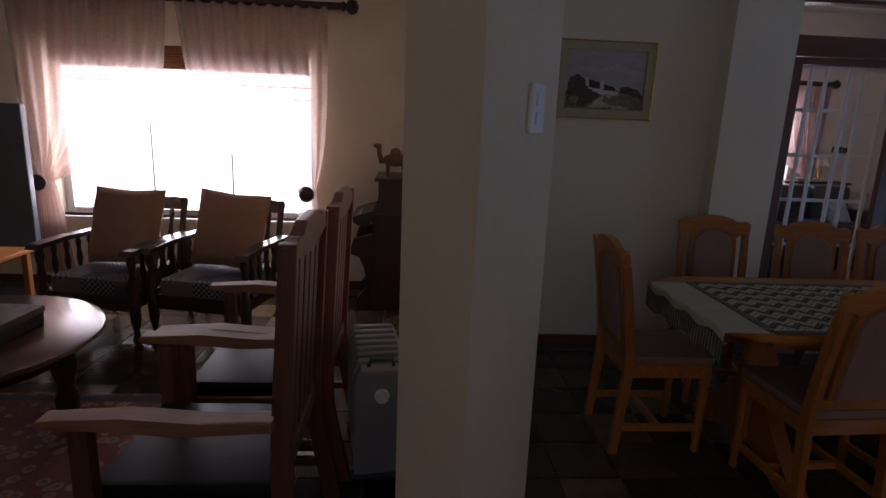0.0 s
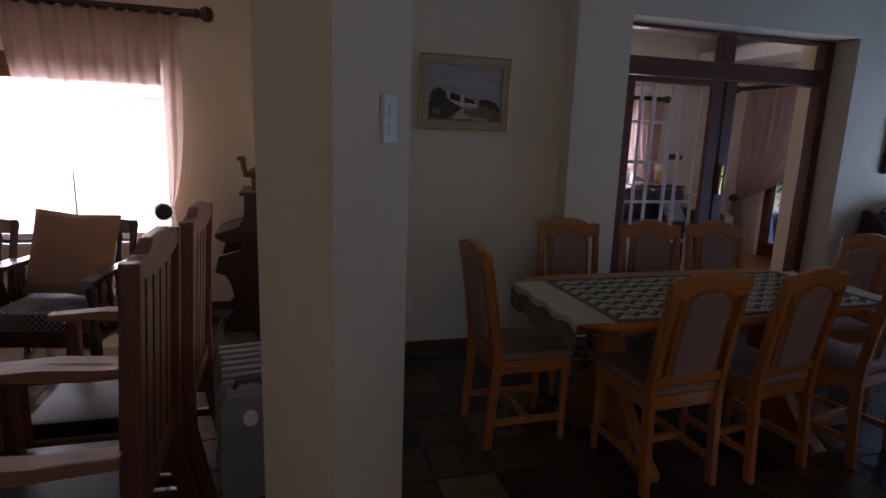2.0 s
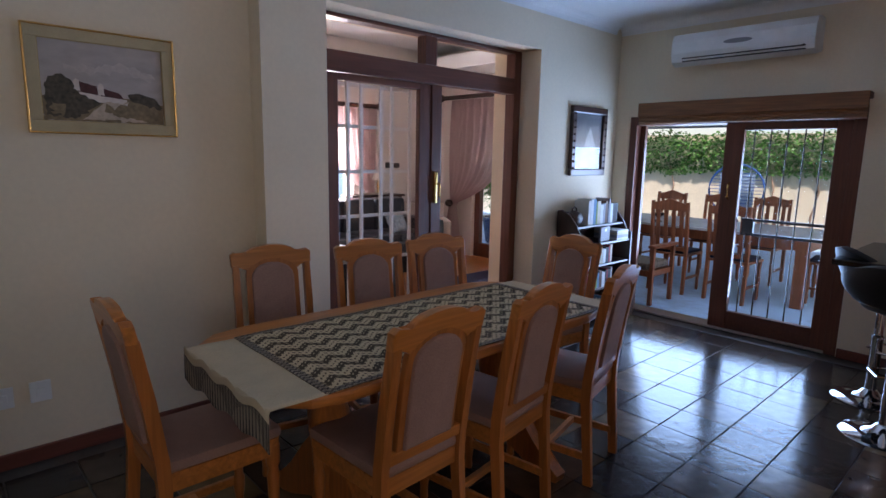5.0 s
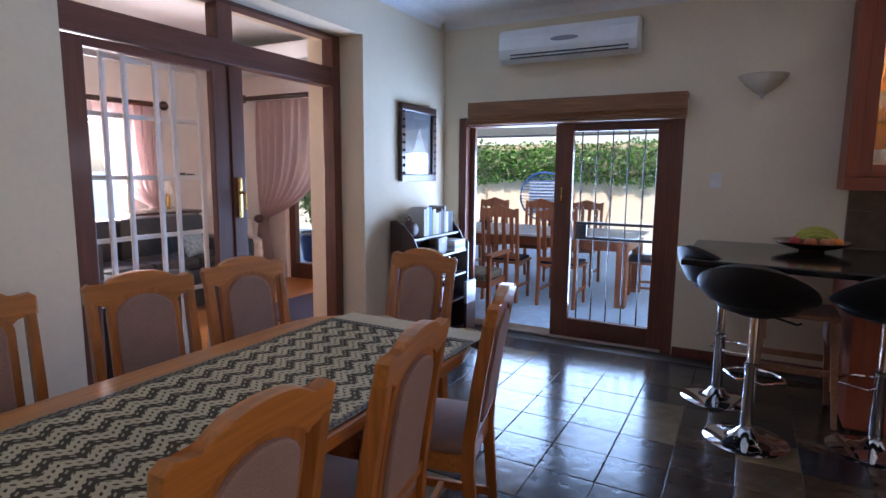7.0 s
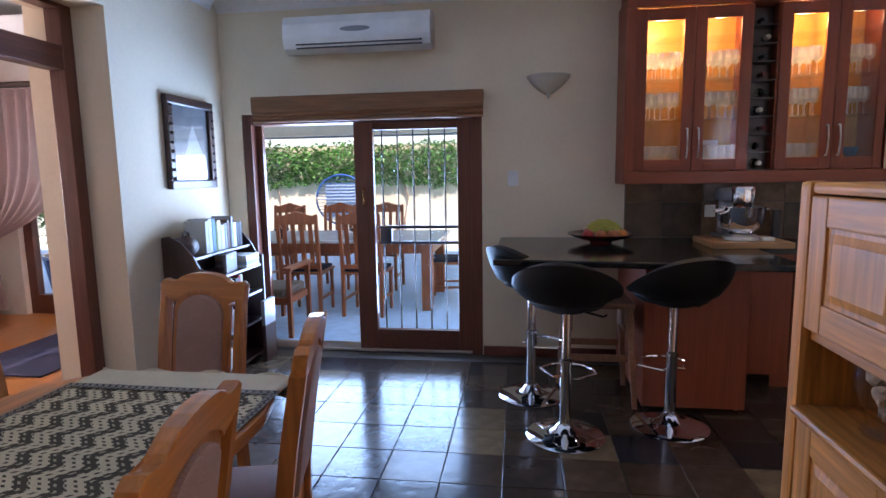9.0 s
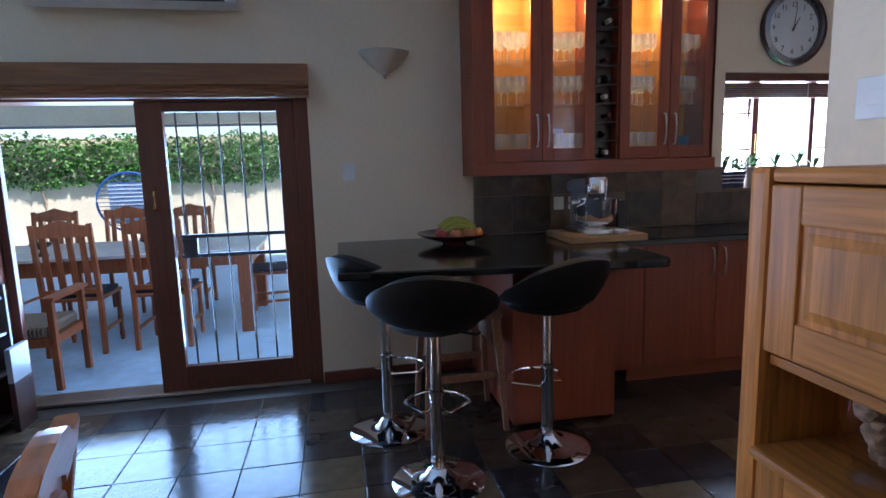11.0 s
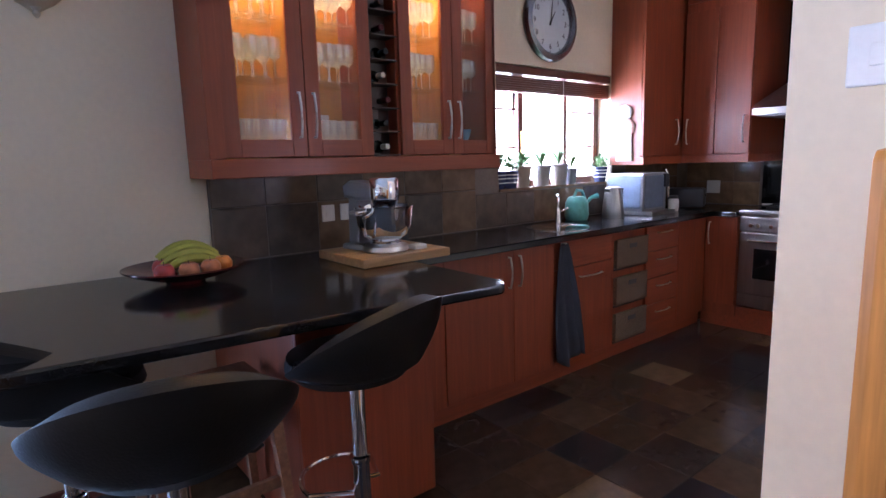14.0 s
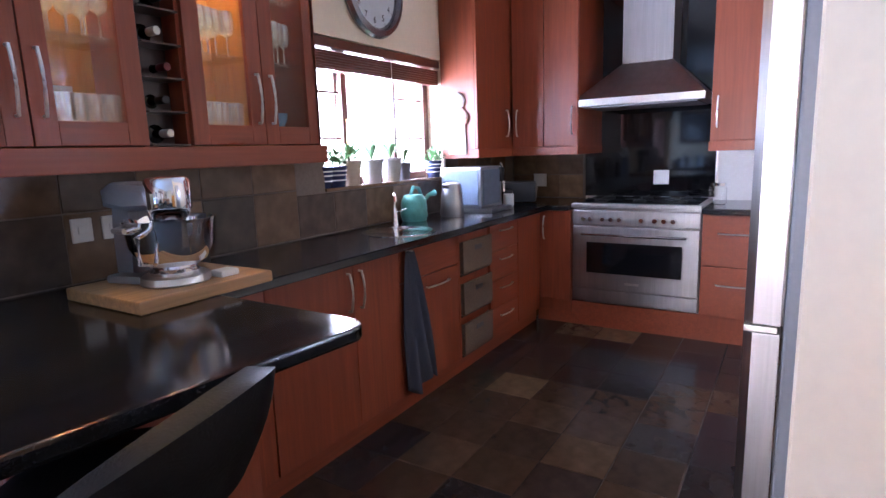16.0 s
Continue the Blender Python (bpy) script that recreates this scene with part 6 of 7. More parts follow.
# ---- living room ----
def slat_armchair(at, rz):
    c = thing("slatted_armchair", "teak slatted high-back armchair with a black leather seat", "armchair", at, rz, "slatted armchairs")
    # faces +x before the turn
    part("seat", B(-0.25, 0.3, -0.25, 0.25, 0.36, 0.43, bevel=0.025), LEATHER, c, "black leather seat cushion", True)
    for s in (-1, 1):
        part("seat_rail", B(-0.25, 0.31, s * 0.265 - 0.012, s * 0.265 + 0.012, 0.27, 0.37, bevel=0.004), TEAK, c)
        bm = bmesh.new()
        prism(bm, [(-0.25, 0.645), (0.0, 0.635), (0.2, 0.65), (0.36, 0.65), (0.38, 0.66), (0.37, 0.678), (0.15, 0.69), (-0.05, 0.675), (-0.25, 0.68)], s * 0.3 - 0.035, s * 0.3 + 0.035, "xz", 0.008)
        part("armrest", bm, TEAK, c, "pale teak armrest")
        part("front_leg", B(0.255, 0.31, s * 0.285 - 0.025, s * 0.285 + 0.025, 0.0, 0.645, bevel=0.006), TEAKBACK, c)
        bm = bmesh.new()
        prism(bm, [(-0.36, 0.0), (-0.3, 0.0), (-0.23, 0.36), (-0.235, 0.6), (-0.27, 1.17), (-0.32, 1.17), (-0.29, 0.6), (-0.285, 0.36)], s * 0.275 - 0.022, s * 0.275 + 0.022, "xz", 0.006)
        part("back_leg", bm, TEAKBACK, c)
        part("stretcher", B(-0.3, 0.27, s * 0.28 - 0.012, s * 0.28 + 0.012, 0.14, 0.175, bevel=0.004), TEAKBACK, c)
    for k in range(5):
        y = -0.19 + k * 0.095
        bm = bmesh.new()
        prism(bm, [(-0.262, 0.46), (-0.247, 0.46), (-0.285, 1.15), (-0.3, 1.15)], y - 0.035, y + 0.035, "xz", 0.003)
        part("back_slat", bm, TEAKBACK, c)
    bm = bmesh.new()
    prism(bm, [(-0.3, 1.12), (-0.3, 1.16), (-0.22, 1.175), (-0.16, 1.165), (-0.1, 1.2), (0.1, 1.2), (0.16, 1.165), (0.22, 1.175), (0.3, 1.16), (0.3, 1.12), (0.1, 1.1), (-0.1, 1.1)], -0.315, -0.275, "yz", 0.008)
    part("crest_rail", bm, TEAKBACK, c)
    part("lower_rail", B(-0.275, -0.245, -0.26, 0.26, 0.45, 0.51, bevel=0.004), TEAKBACK, c)
    part("front_rail", B(0.275, 0.3, -0.26, 0.26, 0.27, 0.37, bevel=0.004), TEAK, c)
    return c


sa = slat_armchair((1.18, 2.7, 0), 180)
copy_thing(sa, pose(1.21, 3.36, 0, 0, 0, 180))

PATCH = material("patchwork_cloth", (0.2, 0.15, 0.13), 0.9, scale=120, vary=0.3, bump=0.3)
n_, l_ = PATCH.node_tree.nodes, PATCH.node_tree.links
ck_, vo_, tc_, mx_, mx2_ = (n_.new("ShaderNode" + k) for k in ("TexChecker", "TexVoronoi", "TexCoord", "Mix", "Mix"))
l_.new(tc_.outputs["Object"], ck_.inputs[0])
l_.new(tc_.outputs["Object"], vo_.inputs[0])
ck_.inputs["Scale"].default_value = 55
ck_.inputs[1].default_value, ck_.inputs[2].default_value = (0.22, 0.2, 0.19, 1), (0.02, 0.02, 0.035, 1)
vo_.inputs["Scale"].default_value = 9
vo_.distance = "CHEBYCHEV"
vo_.inputs["Randomness"].default_value = 0.35
sep_, gt_ = n_.new("ShaderNodeSeparateXYZ"), n_.new("ShaderNodeMath")
l_.new(vo_.outputs["Color"], sep_.inputs[0])
gt_.operation = "GREATER_THAN"
gt_.inputs[1].default_value = 0.62
l_.new(sep_.outputs[0], gt_.inputs[0])
mx_.data_type = mx2_.data_type = "RGBA"
l_.new(sep_.outputs[1], mx2_.inputs[0])
mx2_.inputs[6].default_value, mx2_.inputs[7].default_value = (0.05, 0.05, 0.09, 1), (0.17, 0.125, 0.11, 1)
l_.new(gt_.outputs[0], mx_.inputs[0])
l_.new(mx2_.outputs[2], mx_.inputs[6])
l_.new(ck_.outputs[0], mx_.inputs[7])
for node in n_:
    if node.bl_idname == "ShaderNodeVectorMath":
        l_.new(mx_.outputs[2], node.inputs[0])


def baluster(h):
    return [(0.013, 0.0), (0.02, 0.015), (0.013, 0.03), (0.012, h * 0.3), (0.021, h * 0.5), (0.012, h * 0.72), (0.02, h - 0.03), (0.013, h - 0.012), (0.013, h)]


def pillow(bm, w, d, t):
    """A stuffed square cushion with pinched corners."""
    def f(sgn):
        def fn(u, v):
            a, b_ = 2 * u - 1, 2 * v - 1
            k = (1 - abs(a) ** 2.6) * (1 - abs(b_) ** 2.6)
            pinch = 1 - 0.07 * (1 - abs(a * b_)) * max(abs(a), abs(b_)) ** 3
            return (a * w / 2 * pinch, sgn * t / 2 * k ** 0.45 + 0.006 * noise.noise(Vector((a * 3, b_ * 3, sgn))), b_ * d / 2 * pinch)
        return fn
    sheet(bm, f(1), 16, 16)
    sheet(bm, f(-1), 16, 16)
    bmesh.ops.remove_doubles(bm, verts=bm.verts, dist=0.002)
    return bm


def morris_chair(at, rz):
    c = thing("morris_chair", "dark-stained spindle armchair with patchwork seat by the window", "armchair", at, rz, "spindle armchairs by the window")
    # faces -y before the turn
    part("seat", B(-0.27, 0.27, -0.3, 0.28, 0.3, 0.43, bevel=0.035), PATCH, c, "patchwork seat cushion", True)
    for s in (-1, 1):
        bm = bmesh.new()
        prism(bm, [(-0.36, 0.6), (-0.33, 0.632), (-0.1, 0.645), (0.3, 0.64), (0.34, 0.61), (0.3, 0.608), (-0.1, 0.615), (-0.3, 0.6)], s * 0.325 - 0.042, s * 0.325 + 0.042, "yz", 0.006)
        part("armrest", bm, DARK_X, c)
        part("side_rail", B(s * 0.315 - 0.015, s * 0.315 + 0.015, -0.28, 0.3, 0.24, 0.32, bevel=0.005), DARK_X, c)
        part("front_leg", lathe(bmesh.new(), [(0.02, 0.0), (0.033, 0.03), (0.02, 0.07), (0.018, 0.1), (0.034, 0.16), (0.034, 0.33), (0.02, 0.36), (0.028, 0.42), (0.018, 0.48), (0.03, 0.55), (0.02, 0.61)], (s * 0.325, -0.29, 0), 14), DARK, c, smooth=True)
        part("back_leg", lathe(bmesh.new(), [(0.02, 0.0), (0.026, 0.1), (0.026, 0.6), (0.02, 0.62)], (s * 0.315, 0.31, 0), 10), DARK, c, smooth=True)
        for k in range(5):
            part("spindle", lathe(bmesh.new(), baluster(0.29), (s * 0.32, -0.18 + k * 0.105, 0.32), 8), DARK, c, smooth=True)
    part("front_rail", B(-0.31, 0.31, -0.3, -0.275, 0.22, 0.32, bevel=0.006), DARK_X, c)
    tilt = Matrix.Translation((0, 0.27, 0.36)) @ Matrix.Rotation(radians(-14), 4, "X")
    for s in (-1, 1):
        bm = lathe(bmesh.new(), [(0.022, 0.0), (0.022, 0.45), (0.03, 0.5), (0.02, 0.53)], (s * 0.27, 0, 0), 10)
        bm.transform(tilt)
        part("back_post", bm, DARK, c, smooth=True)
    for k in range(5):
        bm = lathe(bmesh.new(), baluster(0.42), (-0.18 + 0.09 * k, 0, 0.03), 8)
        bm.transform(tilt)
        part("spindle", bm, DARK, c, smooth=True)
    bm = bmesh.new()
    prism(bm, [(-0.29, 0.44), (-0.29, 0.52), (-0.2, 0.535), (-0.12, 0.52), (-0.05, 0.545), (0.05, 0.545), (0.12, 0.52), (0.2, 0.535), (0.29, 0.52), (0.29, 0.44)], -0.018, 0.018, "xz", 0.006)
    bm.transform(tilt)
    part("crest_rail", bm, DARK_X, c)
    return c


mc = morris_chair((-0.2, 4.84, 0), -12)
copy_thing(mc, pose(0.51, 4.8, 0, 0, 0, -12))
cu = thing("scatter_cushion", "plump tan scatter cushion leaning in the armchair", "cushion", (-0.17, 4.94, 0.695), -12, "scatter cushions")
bm = pillow(bmesh.new(), 0.54, 0.54, 0.19)
bm.transform(Matrix.Rotation(radians(-16), 4, "X"))
part("cover", bm, CUSHION, cu, smooth=True)
copy_thing(cu, pose(0.55, 4.9, 0.695, 0, 3, -14))

rt = thing("round_coffee_table", "dark wooden round coffee table with turned legs", "coffee table", (-0.12, 3.25, 0))
part("tabletop", lathe(bmesh.new(), [(0.53, 0.515), (0.57, 0.52), (0.585, 0.532), (0.58, 0.545), (0.56, 0.55), (0.02, 0.551)], (0, 0, 0), 56), material("polished_dark_top", (0.075, 0.028, 0.016), 0.22, scale=3, vary=0.3, bump=0.03, stretch=(1, 18, 18), coat=0.4), rt, "polished dark red-brown top", True)
part("apron", lathe(bmesh.new(), [(0.46, 0.44), (0.47, 0.45), (0.47, 0.515)], (0, 0, 0), 40), DARK_X, rt, smooth=True)
for k in range(4):
    a = radians(35 + 90 * k)
    part("leg", lathe(bmesh.new(), [(0.03, 0.0), (0.045, 0.02), (0.03, 0.06), (0.05, 0.1), (0.055, 0.16), (0.032, 0.22), (0.045, 0.26), (0.06, 0.33), (0.05, 0.4), (0.05, 0.5)], (0.4 * math.cos(a), 0.4 * math.sin(a), 0), 16), DARK, rt, smooth=True)
al = thing("photo_album", "thick dark bound album lying on the coffee table", "album", (-0.02, 3.29, 0.552), -3)
part("box", B(-0.2, 0.2, -0.14, 0.14, 0.0, 0.055, bevel=0.006), DARKPLASTIC, al)
part("cover", B(-0.205, 0.205, -0.145, 0.145, 0.0555, 0.085, bevel=0.005), material("mottled_cover", (0.14, 0.1, 0.09), 0.5, scale=25, vary=0.5, bump=0.05), al, "mottled brown printed cover")

RUG = material("persian_rug", (0.14, 0.04, 0.035), 0.95, scale=90, vary=0.4, bump=0.6)
n_, l_ = RUG.node_tree.nodes, RUG.node_tree.links
vo_, tc_, ra_ = n_.new("ShaderNodeTexVoronoi"), n_.new("ShaderNodeTexCoord"), n_.new("ShaderNodeValToRGB")
l_.new(tc_.outputs["Object"], vo_.inputs[0])
vo_.inputs["Scale"].default_value, vo_.feature = 15, "F1"
l_.new(vo_.outputs[0], ra_.inputs[0])
ra_.color_ramp.elements[0].color, ra_.color_ramp.elements[1].color = (0.03, 0.035, 0.07, 1), (0.16, 0.04, 0.03, 1)
e_ = ra_.color_ramp.elements.new(0.35)
e_.color = (0.28, 0.17, 0.1, 1)
e_ = ra_.color_ramp.elements.new(0.45)
e_.color = (0.14, 0.035, 0.03, 1)
for node in n_:
    if node.bl_idname == "ShaderNodeVectorMath":
        l_.new(ra_.outputs[0], node.inputs[0])
rug = thing("persian_rug", "red and navy patterned rug under the coffee table", "rug", (-0.55, 3.0, 0.004))
part("rug_weave", B(-1.1, 1.1, -0.8, 0.8, 0.0, 0.01, bevel=0.003), RUG, rug)
for s in (-1, 1):
    part("border", B(-1.1, 1.1, s * 0.74 - 0.03, s * 0.74 + 0.03, 0.0105, 0.0115), material("rug_border", (0.035, 0.03, 0.05), 0.95, scale=60, vary=0.5, bump=0.5), rug)

ht = thing("oil_heater", "grey oil-filled radiator heater beside the pillar", "heater", (1.66, 3.3, 0), 8)
for k in range(7):
    bm = bmesh.new()
    y = -0.2 + k * 0.065
    prism(bm, [(-0.1, 0.1), (0.1, 0.1), (0.115, 0.15), (0.115, 0.5), (0.09, 0.545), (-0.09, 0.545), (-0.115, 0.5), (-0.115, 0.15)], y - 0.018, y + 0.018, "xz", 0.012)
    part("fin", bm, GREYPLASTIC, ht)
bm = bmesh.new()
prism(bm, [(-0.105, 0.08), (0.105, 0.08), (0.11, 0.14), (0.11, 0.48), (0.08, 0.535), (-0.08, 0.535), (-0.11, 0.48), (-0.11, 0.14)], -0.3, -0.222, "xz", 0.015)
part("control_box", bm, GREYPLASTIC, ht)
part("dial", rod(bmesh.new(), (0.0, -0.3, 0.43), (0.0, -0.318, 0.43), 0.03, 0.026, 20), PLASTIC, ht, smooth=True)
part("handle", tube(bmesh.new(), [(-0.05, -0.25, 0.53), (-0.045, -0.26, 0.565), (0.045, -0.26, 0.565), (0.05, -0.25, 0.53)], 0.009), DARKPLASTIC, ht, smooth=True)
for y in (-0.22, 0.17):
    part("foot", rod(bmesh.new(), (-0.12, y, 0.03), (0.12, y, 0.03), 0.03), DARKPLASTIC, ht)
    part("foot_bracket", B(-0.02, 0.02, y - 0.02, y + 0.02, 0.03, 0.12), DARKPLASTIC, ht)

pn = thing("carved_sideboard", "dark carved wooden piano-shaped sideboard against the wall", "sideboard", (1.62, 5.5, 0))
part("body", B(-0.1, 0.29, -0.26, 0.3, 0.12, 0.78, bevel=0.01), DARK, pn)
bm = bmesh.new()
prism(bm, [(-0.27, 0.72), (-0.27, 0.745), (-0.2, 0.77), (-0.1, 0.79), (-0.06, 0.86), (-0.06, 1.03), (0.28, 1.03), (0.28, 0.72), (-0.12, 0.72), (-0.16, 0.66), (-0.24, 0.7)], -0.25, 0.29, "xz", 0.008)
part("upper_case", bm, DARK, pn)
bm = bmesh.new()
prism(bm, [(-0.28, 0.46), (-0.2, 0.44), (-0.16, 0.36), (-0.13, 0.2), (-0.22, 0.1), (-0.24, 0.02), (-0.2, 0.0), (0.28, 0.0), (0.28, 0.46), (-0.1, 0.62), (-0.25, 0.58)], -0.25, -0.2, "xz", 0.008)
part("carved_bracket", bm, DARK, pn)
bm = bmesh.new()
prism(bm, [(-0.28, 0.46), (-0.2, 0.44), (-0.16, 0.36), (-0.13, 0.2), (-0.22, 0.1), (-0.24, 0.02), (-0.2, 0.0), (0.28, 0.0), (0.28, 0.46), (-0.1, 0.62), (-0.25, 0.58)], 0.24, 0.29, "xz", 0.008)
part("carved_bracket", bm, DARK, pn)
part("top_board", B(-0.09, 0.29, -0.27, 0.3, 1.03, 1.055, bevel=0.005), DARK_X, pn)
cam_mat = material("carved_camel_wood", (0.16, 0.07, 0.035), 0.5, scale=30, vary=0.25, bump=0.1)
bm = bmesh.new()
for c, r, sx, sy, sz in (((0.02, 0, 0.13), 0.07, 1.3, 0.7, 0.8), ((0.02, 0, 0.18), 0.045, 1.0, 0.8, 1.0), ((-0.12, 0, 0.235), 0.024, 1.5, 0.8, 0.8)):
    m = Matrix.Translation(c) @ Matrix.Diagonal((sx, sy, sz, 1))
    bmesh.ops.create_icosphere(bm, subdivisions=2, radius=r, matrix=m)
tube(bm, [(-0.05, 0, 0.13), (-0.09, 0, 0.12), (-0.105, 0, 0.17), (-0.11, 0, 0.235)], [0.035, 0.028, 0.02, 0.018])
for x, y in ((-0.04, 0.03), (-0.04, -0.03), (0.09, 0.03), (0.09, -0.03)):
    rod(bm, (x, y, 0.0), (x * 0.9, y, 0.12), 0.01, 0.02, 8)
tube(bm, [(0.1, 0, 0.15), (0.125, 0, 0.12), (0.12, 0, 0.08)], 0.006, 6)
tagged(link("camel_figurine", bm, cam_mat, True), "small carved wooden camel figurine on the sideboard", "figurine").matrix_basis = pose(1.66, 5.42, 1.055)
tv = thing("grey_screen", "tall grey flat panel screen standing by the curtain", "screen", (-1.5, 5.45, 0))
part("panel", B(-0.4, 0.4, -0.03, 0.03, 0.35, 1.5, bevel=0.01), material("grey_screen_face", (0.12, 0.13, 0.15), 0.35, scale=8, vary=0.08, bump=0.0), tv)
part("foot", B(-0.3, 0.3, -0.14, 0.14, 0.0, 0.03, bevel=0.006), DARKPLASTIC, tv)
part("stem", B(-0.05, 0.05, -0.03, 0.03, 0.03, 0.35), DARKPLASTIC, tv)
sd = thing("side_table", "low orange-brown wooden side table beside the armchair", "side table", (-1.05, 4.75, 0))
part("tabletop", B(-0.22, 0.22, -0.22, 0.22, 0.49, 0.52, bevel=0.006), OAK_X, sd)
for sx in (-1, 1):
    for sy in (-1, 1):
        part("leg", B(sx * 0.18 - 0.02, sx * 0.18 + 0.02, sy * 0.18 - 0.02, sy * 0.18 + 0.02, 0.0, 0.49, bevel=0.004), OAK, sd)

lw = tagged(new("window_living"), "wide white living room window with small top panes", "window", kind="structure")
for x0, x1 in ((-1.15, -1.09), (0.94, 1.0), (-0.41, -0.395), (0.255, 0.27)):
    part("window_frame", B(x0, x1, 5.95, 6.01, 0.6, 2.0, bevel=0.004), WPAINT, lw)
for z0, z1 in ((0.6, 0.65), (1.95, 2.0)):
    part("window_frame", B(-1.09, 0.94, 5.952, 6.008, z0, z1, bevel=0.004), WPAINT, lw)
for z in (1.62, 1.72, 1.83):
    for x0, x1 in ((-1.09, -0.42), (0.28, 0.94)):
        part("glazing_bar", B(x0, x1, 5.97, 5.99, z - 0.005, z + 0.005), FRAME_X, lw)
for x0, x1 in ((-1.09, -0.42), (-0.36, 0.22), (0.28, 0.94)):
    part("pane", B(x0, x1, 5.978, 5.982, 0.65, 1.95), PANE, lw).visible_shadow = False
part("window_sill", B(-1.2, 1.05, 5.79, 5.95, 0.57, 0.6, bevel=0.006), WHITE, lw)
lb = thing("bamboo_roll_blind", "raised brown bamboo blind at the living room window", "blind", (0, 5.84, 0))
for k in range(9):
    part("slat", rod(bmesh.new(), (-1.1, 0.0, 1.83 + k * 0.022), (0.95, 0.0, 1.83 + k * 0.022), 0.013, seg=6), BAMBOO, lb)

cr = thing("curtain_rod", "thick dark wooden curtain rod with ball finials", "curtain rod", (0, 5.74, 2.345))
part("rod", rod(bmesh.new(), (-1.6, 0, 0), (1.22, 0, 0), 0.028, seg=20), DARK_X, cr, smooth=True)
for s, x in ((-1, -1.6), (1, 1.22)):
    bm = lathe(bmesh.new(), [(0.03, 0.0), (0.04, 0.02), (0.025, 0.04), (0.05, 0.06), (0.06, 0.09), (0.045, 0.125), (0.01, 0.14)], (0, 0, 0), 18)
    bm.transform(Matrix.Translation((x, 0, 0)) @ Matrix.Rotation(radians(90 * s), 4, "Y"))
    part("finial", bm, DARK, cr, smooth=True)
for x in (-1.45, 1.1):
    part("bracket", B(x - 0.02, x + 0.02, 0.0, 0.08, -0.02, 0.02, bevel=0.004), DARK, cr)


def draped(name, label, top0, top1, tie, ztop, ztie, zbot, y, mat, width_bot, folds, group):
    """A curtain gathered to a holdback: full width at the top, pinched at the tie, loose below."""
    c = thing(name, label, "curtain", (0, y, 0), 0, group)
    tx = tie

    def fn(u, v):
        z = ztop + (zbot - ztop) * v
        k = (ztop - z) / (ztop - ztie)
        if k <= 1:
            e = 0.14 * k + 0.86 * k ** 4.5
            x = (top0 + (top1 - top0) * u) * (1 - e) + (tx + (u - 0.5) * 0.1) * e
            sag = 0.35 * math.sin(math.pi * min(1, k)) * (k ** 3)
            z -= sag * 0.25 * (abs(x - tx))
        else:
            q = (k - 1) / ((ztop - zbot) / (ztop - ztie) - 1)
            x = tx + (u - 0.5) * (0.1 + (width_bot - 0.1) * q ** 0.6)
            e = 1 - q
        amp = (0.045 if mat is DRAPE else 0.024) * (1 - 0.4 * min(1, k))
        return (x, amp * math.sin(u * folds * math.tau + 0.6 * math.sin(v * 5)) + 0.01 * math.sin(u * 37 + v * 4), z)
    ob = part("cloth", sheet(bmesh.new(), fn, 120, 40), mat, c, smooth=True)
    return c


draped("voile_curtain", "sheer dusty pink voile curtain tied back", -1.33, -0.12, -1.16, 2.33, 0.9, 0.12, 5.73, VOILE, 0.32, 11, "voile curtains")
draped("voile_curtain", "sheer dusty pink voile curtain tied back", -0.06, 1.12, 0.95, 2.33, 0.87, 0.12, 5.73, VOILE, 0.28, 11, "voile curtains")
for x, z in ((-1.2, 0.885), (0.94, 0.857)):
    h_ = thing("curtain_holdback", "round dark wooden curtain holdback on the wall", "holdback", (x, 5.82, z), 0, "curtain holdbacks")
    bm = lathe(bmesh.new(), [(0.012, 0.0), (0.012, 0.13), (0.06, 0.135), (0.066, 0.15), (0.05, 0.168), (0.01, 0.172)], (0, 0, 0), 20)
    bm.transform(Matrix.Rotation(radians(90), 4, "X"))
    part("knob", bm, DARK, h_, smooth=True)

# ---- lounge behind the glazed doors ----
so = thing("leather_sofa", "dark leather sofa along the lounge window", "sofa", (6.4, 7.3, 0), 0)
SOFA = material("navy_black_leather", (0.02, 0.025, 0.035), 0.3, scale=60, vary=0.15, bump=0.2)
part("base", B(-0.95, 0.95, -0.4, 0.4, 0.0, 0.4, bevel=0.05), SOFA, so, smooth=True)
for k in range(3):
    part("seat_cushion", B(-0.75 + k * 0.5, -0.26 + k * 0.5, -0.42, 0.15, 0.4, 0.52, bevel=0.045), SOFA, so, smooth=True)
    part("back_cushion", B(-0.75 + k * 0.5, -0.26 + k * 0.5, 0.12, 0.36, 0.45, 0.92, bevel=0.07), SOFA, so, smooth=True)
for s in (-1, 1):
    part("arm", B(s * 0.86 - 0.12, s * 0.86 + 0.12, -0.42, 0.4, 0.06, 0.66, bevel=0.07), SOFA, so, smooth=True)
so2 = copy_thing(so, pose(5.2, 6.6, 0, 0, 0, 90))
pale = thing("pale_armchair", "pale linen upholstered armchair beside the lounge curtain", "armchair", (7.62, 7.62, 0), -35)
LINEN = material("pale_linen_cover", (0.58, 0.52, 0.48), 0.9, scale=220, vary=0.12, bump=0.35)
part("base", B(-0.36, 0.36, -0.32, 0.32, 0.06, 0.36, bevel=0.04), LINEN, pale, smooth=True)
part("seat_cushion", B(-0.25, 0.25, -0.34, 0.2, 0.361, 0.47, bevel=0.04), LINEN, pale, smooth=True)
part("backrest", B(-0.34, 0.34, 0.18, 0.34, 0.36, 0.8, bevel=0.06), LINEN, pale, smooth=True)
